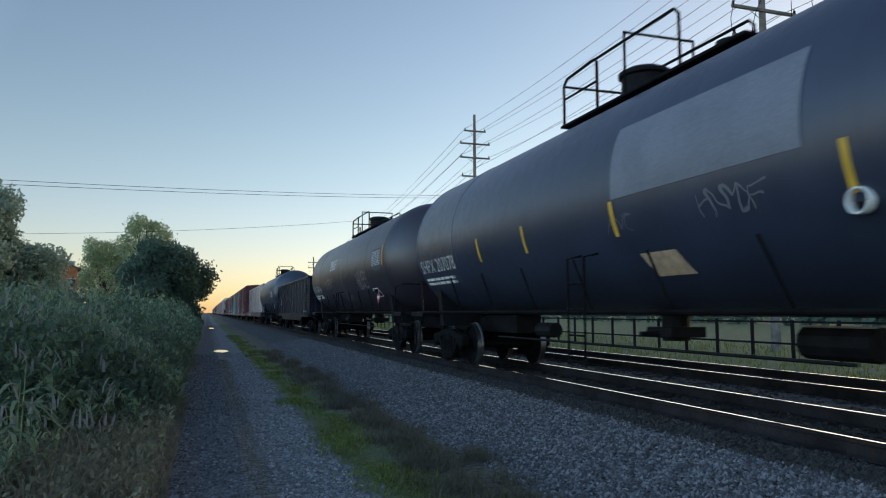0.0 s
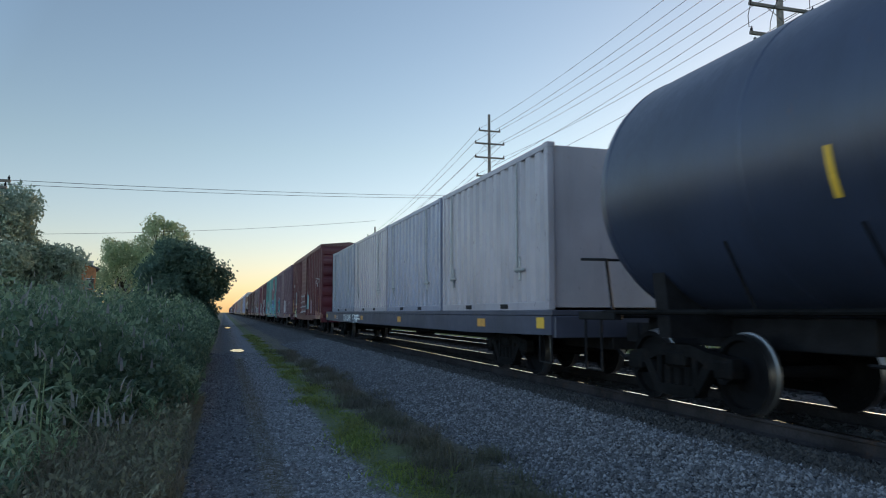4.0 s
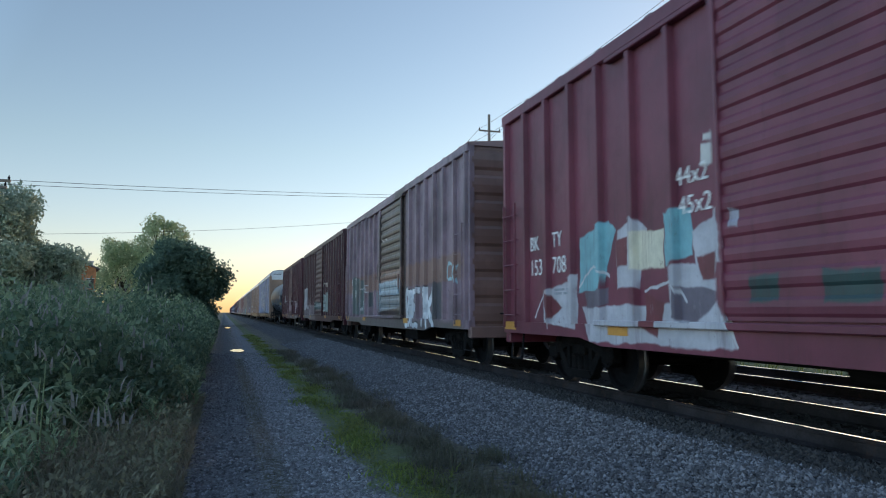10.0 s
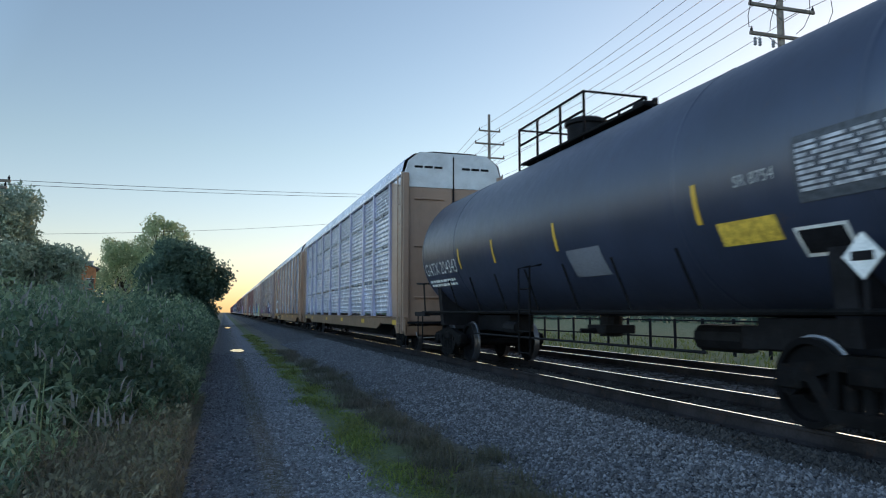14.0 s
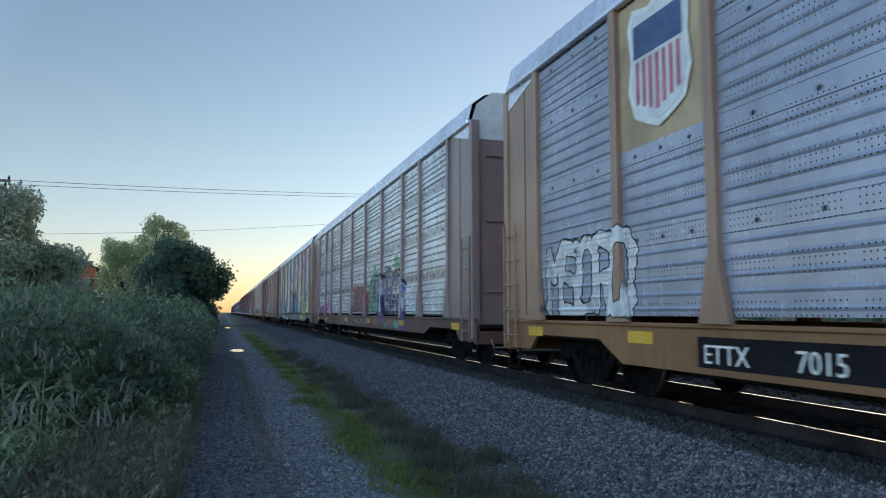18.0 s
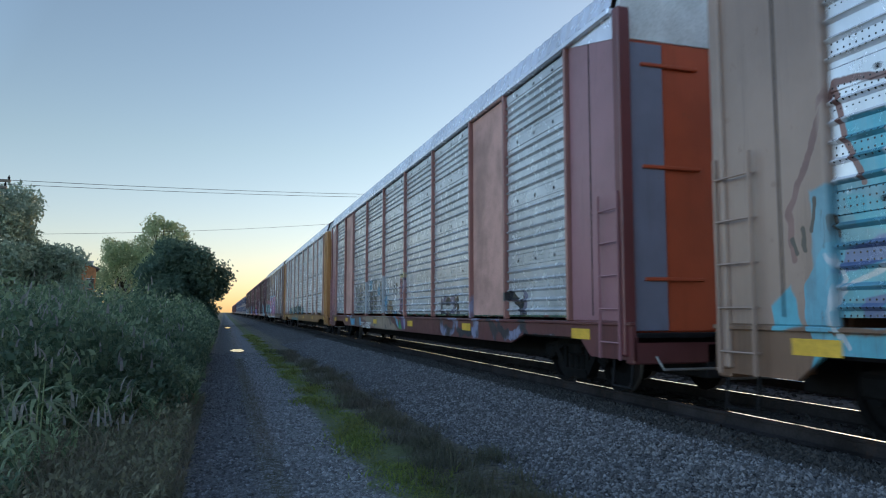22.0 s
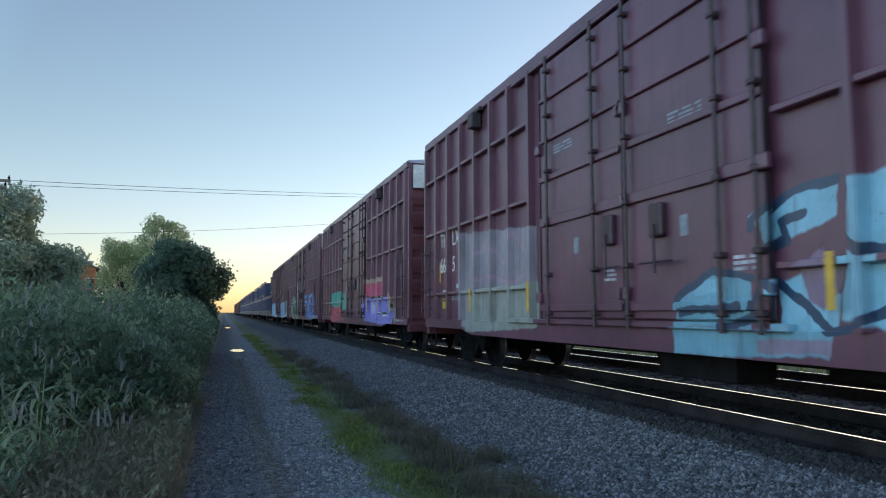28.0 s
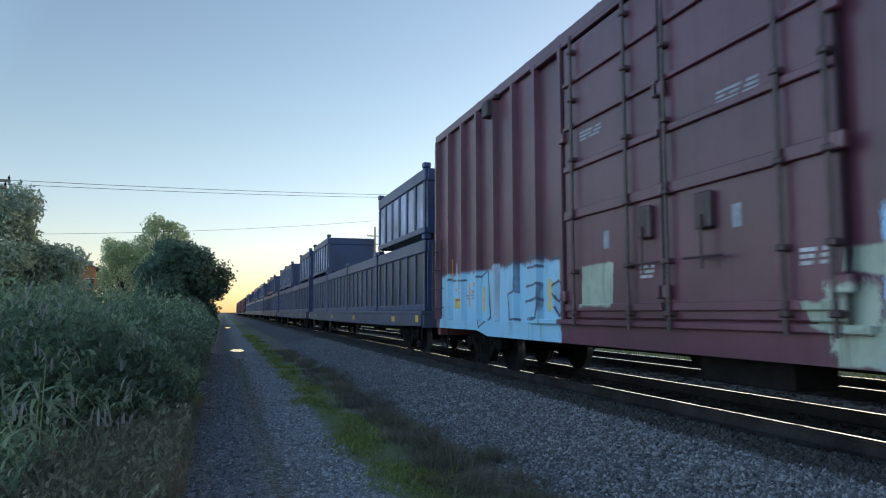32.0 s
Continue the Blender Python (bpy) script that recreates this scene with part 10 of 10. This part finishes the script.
# patches darken the smooth bands, putting their flatter reflection into the colour
autorack(293.4, 320.1, (0.25, 0.19, 0.145), (0.13, 0.075, 0.05), "grey autorack covered in violet graffiti", 3, kind=1, base=(0.38, 0.42, 0.445), art=ART_C3, patches=tuple(((0.24, 0.26, 0.3), -13.5, 13.5, z - 0.2, z) for z in AR_ROWS[1:4]))
autorack(321.7, 347.9, (0.31, 0.22, 0.14), (0.18, 0.105, 0.055), "grey autorack with tan posts and blue graffiti", 4, kind=1, short=(TAN_PANEL, TAN_PANEL), slim=True, base=(0.42, 0.46, 0.49),
         art=ART_C4, pieces=(("GOTY", -5.9, 0.85, 0.85, 1.2, 0.17, (0.5, 0.52, 0.5), (0.45, 0.45, 0.14), INK, (0.15, 0.36, 0.34)),), emblem=((-8.08, 3.9, M["white"], MAGENTA, octagon),),
         texts=(("TTGX  692734", 5.6, 0.55, 0.32, M["white"]),))
autorack(349.5, 375.9, (0.26, 0.125, 0.115), (0.11, 0.036, 0.03), "autorack with rust-red ends and faded panels", 5, kind=1, short=(RED_PANEL, RED_PANEL), end_col=(0.42, 0.075, 0.022), face_col=(0.17, 0.19, 0.21), slim=True, post_col=(0.26, 0.12, 0.085), base=(0.29, 0.32, 0.34),
         art=ART_C5, pieces=(("BUROL", -4.9, 0.75, 1.1, 0.7, 0.08, (0.2, 0.2, 0.3), INK, None, None),),
         texts=(("TTGX  693357", 5.5, 0.6, 0.3, M["white"]),))
sixth = autorack(377.2, 403.6, YEL, (0.25, 0.12, 0.035), "bright zinc autorack with yellow ends and slotted panels", 6, kind=0, base=(0.55, 0.59, 0.62), post_col=(0.33, 0.22, 0.15), deck_pieces=(("HHN", 6.0, 0.4, 1.2, 0.4, 0.2, (0.05, 0.17, 0.2), (0.03, 0.1, 0.12), None, None),),
         pieces=(("AOZEN", 7.6, 0.75, 1.7, 0.65, 0.2, (0.09, 0.13, 0.14), (0.14, 0.18, 0.17), None, None),), texts=())
# round warning sticker and framed notice by the ladder
disc = [(-12.78 + 0.17 * math.cos(k * 0.3927), 1.95 + 0.17 * math.sin(k * 0.3927)) for k in range(16)]
sticker = part("sticker", Geo().prism(disc, 0, -1.53, -1.524), M["white"], sixth, "round white warning sticker")
part("sticker_bar", Geo().prism([(-12.9, 2.04), (-12.86, 2.08), (-12.66, 1.86), (-12.7, 1.82)], 0, -1.536, -1.532), FADED_RED, sticker)
notice = part("notice", Geo().box(-1.528, -1.524, -12.05, -11.85, 1.85, 2.2), M["black"], sixth, "small framed notice")
part("notice_field", Geo().box(-1.534, -1.53, -12.03, -11.87, 1.88, 2.17), TAN_PANEL, notice)
autorack(404.8, 430.8, (0.17, 0.11, 0.08), (0.02, 0.022, 0.03), "grey autorack with red and blue graffiti letters", 7, kind=1, base=(0.35, 0.385, 0.41), bead=0.034,
         pieces=(("REMOF", 4.3, 0.95, 1.3, 1.6, 0.18, (0.4, 0.12, 0.2), (0.2, 0.1, 0.25), WHITE, (0.1, 0.3, 0.42)),),
         art=ART_C7, texts=(("TTGX", 6.75, 0.52, 0.27, M["white"]), ("70", 5.45, 0.52, 0.27, M["white"])), emblem=((-3.0, 3.3, MAGENTA, M["pale_paint"], octagon),))

MAROON = (0.128, 0.05, 0.061)
TALL = dict(tall=True, eave=5.48, end_white=True, rib_step=0.92, door_w=5.05, door_at=-0.22, roof_col=(0.4, 0.4, 0.42), end_col=(0.115, 0.037, 0.037))
SAGE = (0.34, 0.4, 0.34)
boxcar(432.96, 451.74, MAROON, "tall maroon boxcar with blue graffiti and gridded sides", 12, grid=True,
       art=ART_H1, patches=((SKY, -8.2, -4.9, 0.6, 1.8),), pieces=(("KIN", -5.0, 0.75, 0.95, 1.2, 0.1, (0.3, 0.52, 0.62), SKY, PURPLE, None), ("SA", -8.2, 3.2, 0.4, 0.8, 0.05, (0.4, 0.5, 0.6), None, None, None)),
       texts=(("TI  LX", 8.0, 2.7, 0.5), ("666  5", 8.0, 2.1, 0.5)), **TALL)
boxcar(453.67, 471.74, MAROON, "tall maroon boxcar with red, lilac and teal graffiti", 15, grid=True,
       art=ART_H2, texts=(("TI  LX", 6.9, 2.72, 0.58), ("66  99", 6.9, 2.12, 0.58)), **TALL)
boxcar(473.61, 491.91, MAROON, "tall maroon boxcar with strong blue graffiti", 18, grid=True,
       art=ART_H3, patches=(((0.07, 0.2, 0.48), -8.0, -3.4, 0.8, 1.75), ((0.16, 0.12, 0.26), -8.4, -6.6, 1.0, 2.1)), texts=(("TI LX", 8.4, 2.55, 0.42), ("6663", 8.4, 2.05, 0.42)), **TALL)
boxcar(493.69, 512.27, (0.102, 0.037, 0.047), "tall maroon boxcar with pale blue graffiti", 21, grid=False,
       patches=(((0.2, 0.42, 0.68), -7.8, -3.0, 0.55, 2.0), (SAGE, -9.2, -7.8, 0.6, 2.1), ((0.24, 0.48, 0.66), 2.6, 9.0, 0.6, 2.0), (SAGE, -2.95, -2.5, 0.8, 1.4)),
       art=ART_H4, pieces=(("FLEW", -3.2, 0.75, 1.0, 1.0, 0.035, (0.45, 0.3, 0.4), ORANGE, None, None),),
       texts=(("ASD", -1.15, 2.36, 0.16),), **TALL)

# blue containers on flat cars, far down the train
u = 513.9
stacks = ((1, 0, 0, 1), (1, 0, 1, 1), (0, 1, 1, 0), (1, 1, 0, 1), (1, 0, 1, 0), (0, 1, 0, 1))
for k, row in enumerate(stacks):
    flat_car(u, u + 26.0, "dark flat car that carries blue waste containers", (0.05, 0.06, 0.08), 30 + k)
    for j, two in enumerate(row):
        a = u + 0.35 + j * 6.4
        blue_box(a, a + 6.1, 1.2, 3.16, 40 + 4 * k + j)
        if two:
            blue_box(a, a + 6.1, 3.34, 5.15, 80 + 4 * k + j, pale=True)
    u += 27.6
for k in range(7):
    boxcar(u, u + 15.6, (OXIDE, BROWN, OXIDE2)[k % 3], "weathered oxide-red boxcar far down the train", 60 + k, roof_col=(0.15, 0.08, 0.07))
    u += 17.3


# ---------------------------------------------------------------- everything that rolls
def motions():
    times = [2.0 * k for k in range(17)]
    for ob, u in MOVING:
        walk(ob, [(t, pose(TRACK_X, u - gone(t), RAIL_Z)) for t in times])
    place = dict((ob, u) for ob, u in MOVING)
    for w, car, y in WHEELSETS:
        u = place[car] + w.parent.matrix_basis.translation.y
        # turned frame by frame while the car rolls past
        rows, last = [], None
        for k in range(0, 961):
            t = k / 30.0
            d = u - gone(t)
            if k in (0, 960) or -14 < d < 62:
                rows.append((t, pose(0, y, WHEEL_R, math.degrees(gone(t) / WHEEL_R) if -14 < d < 62 else last or 0.0)))
                last = math.degrees(gone(t) / WHEEL_R) if -14 < d < 62 else last
        walk(w, rows)


motions()
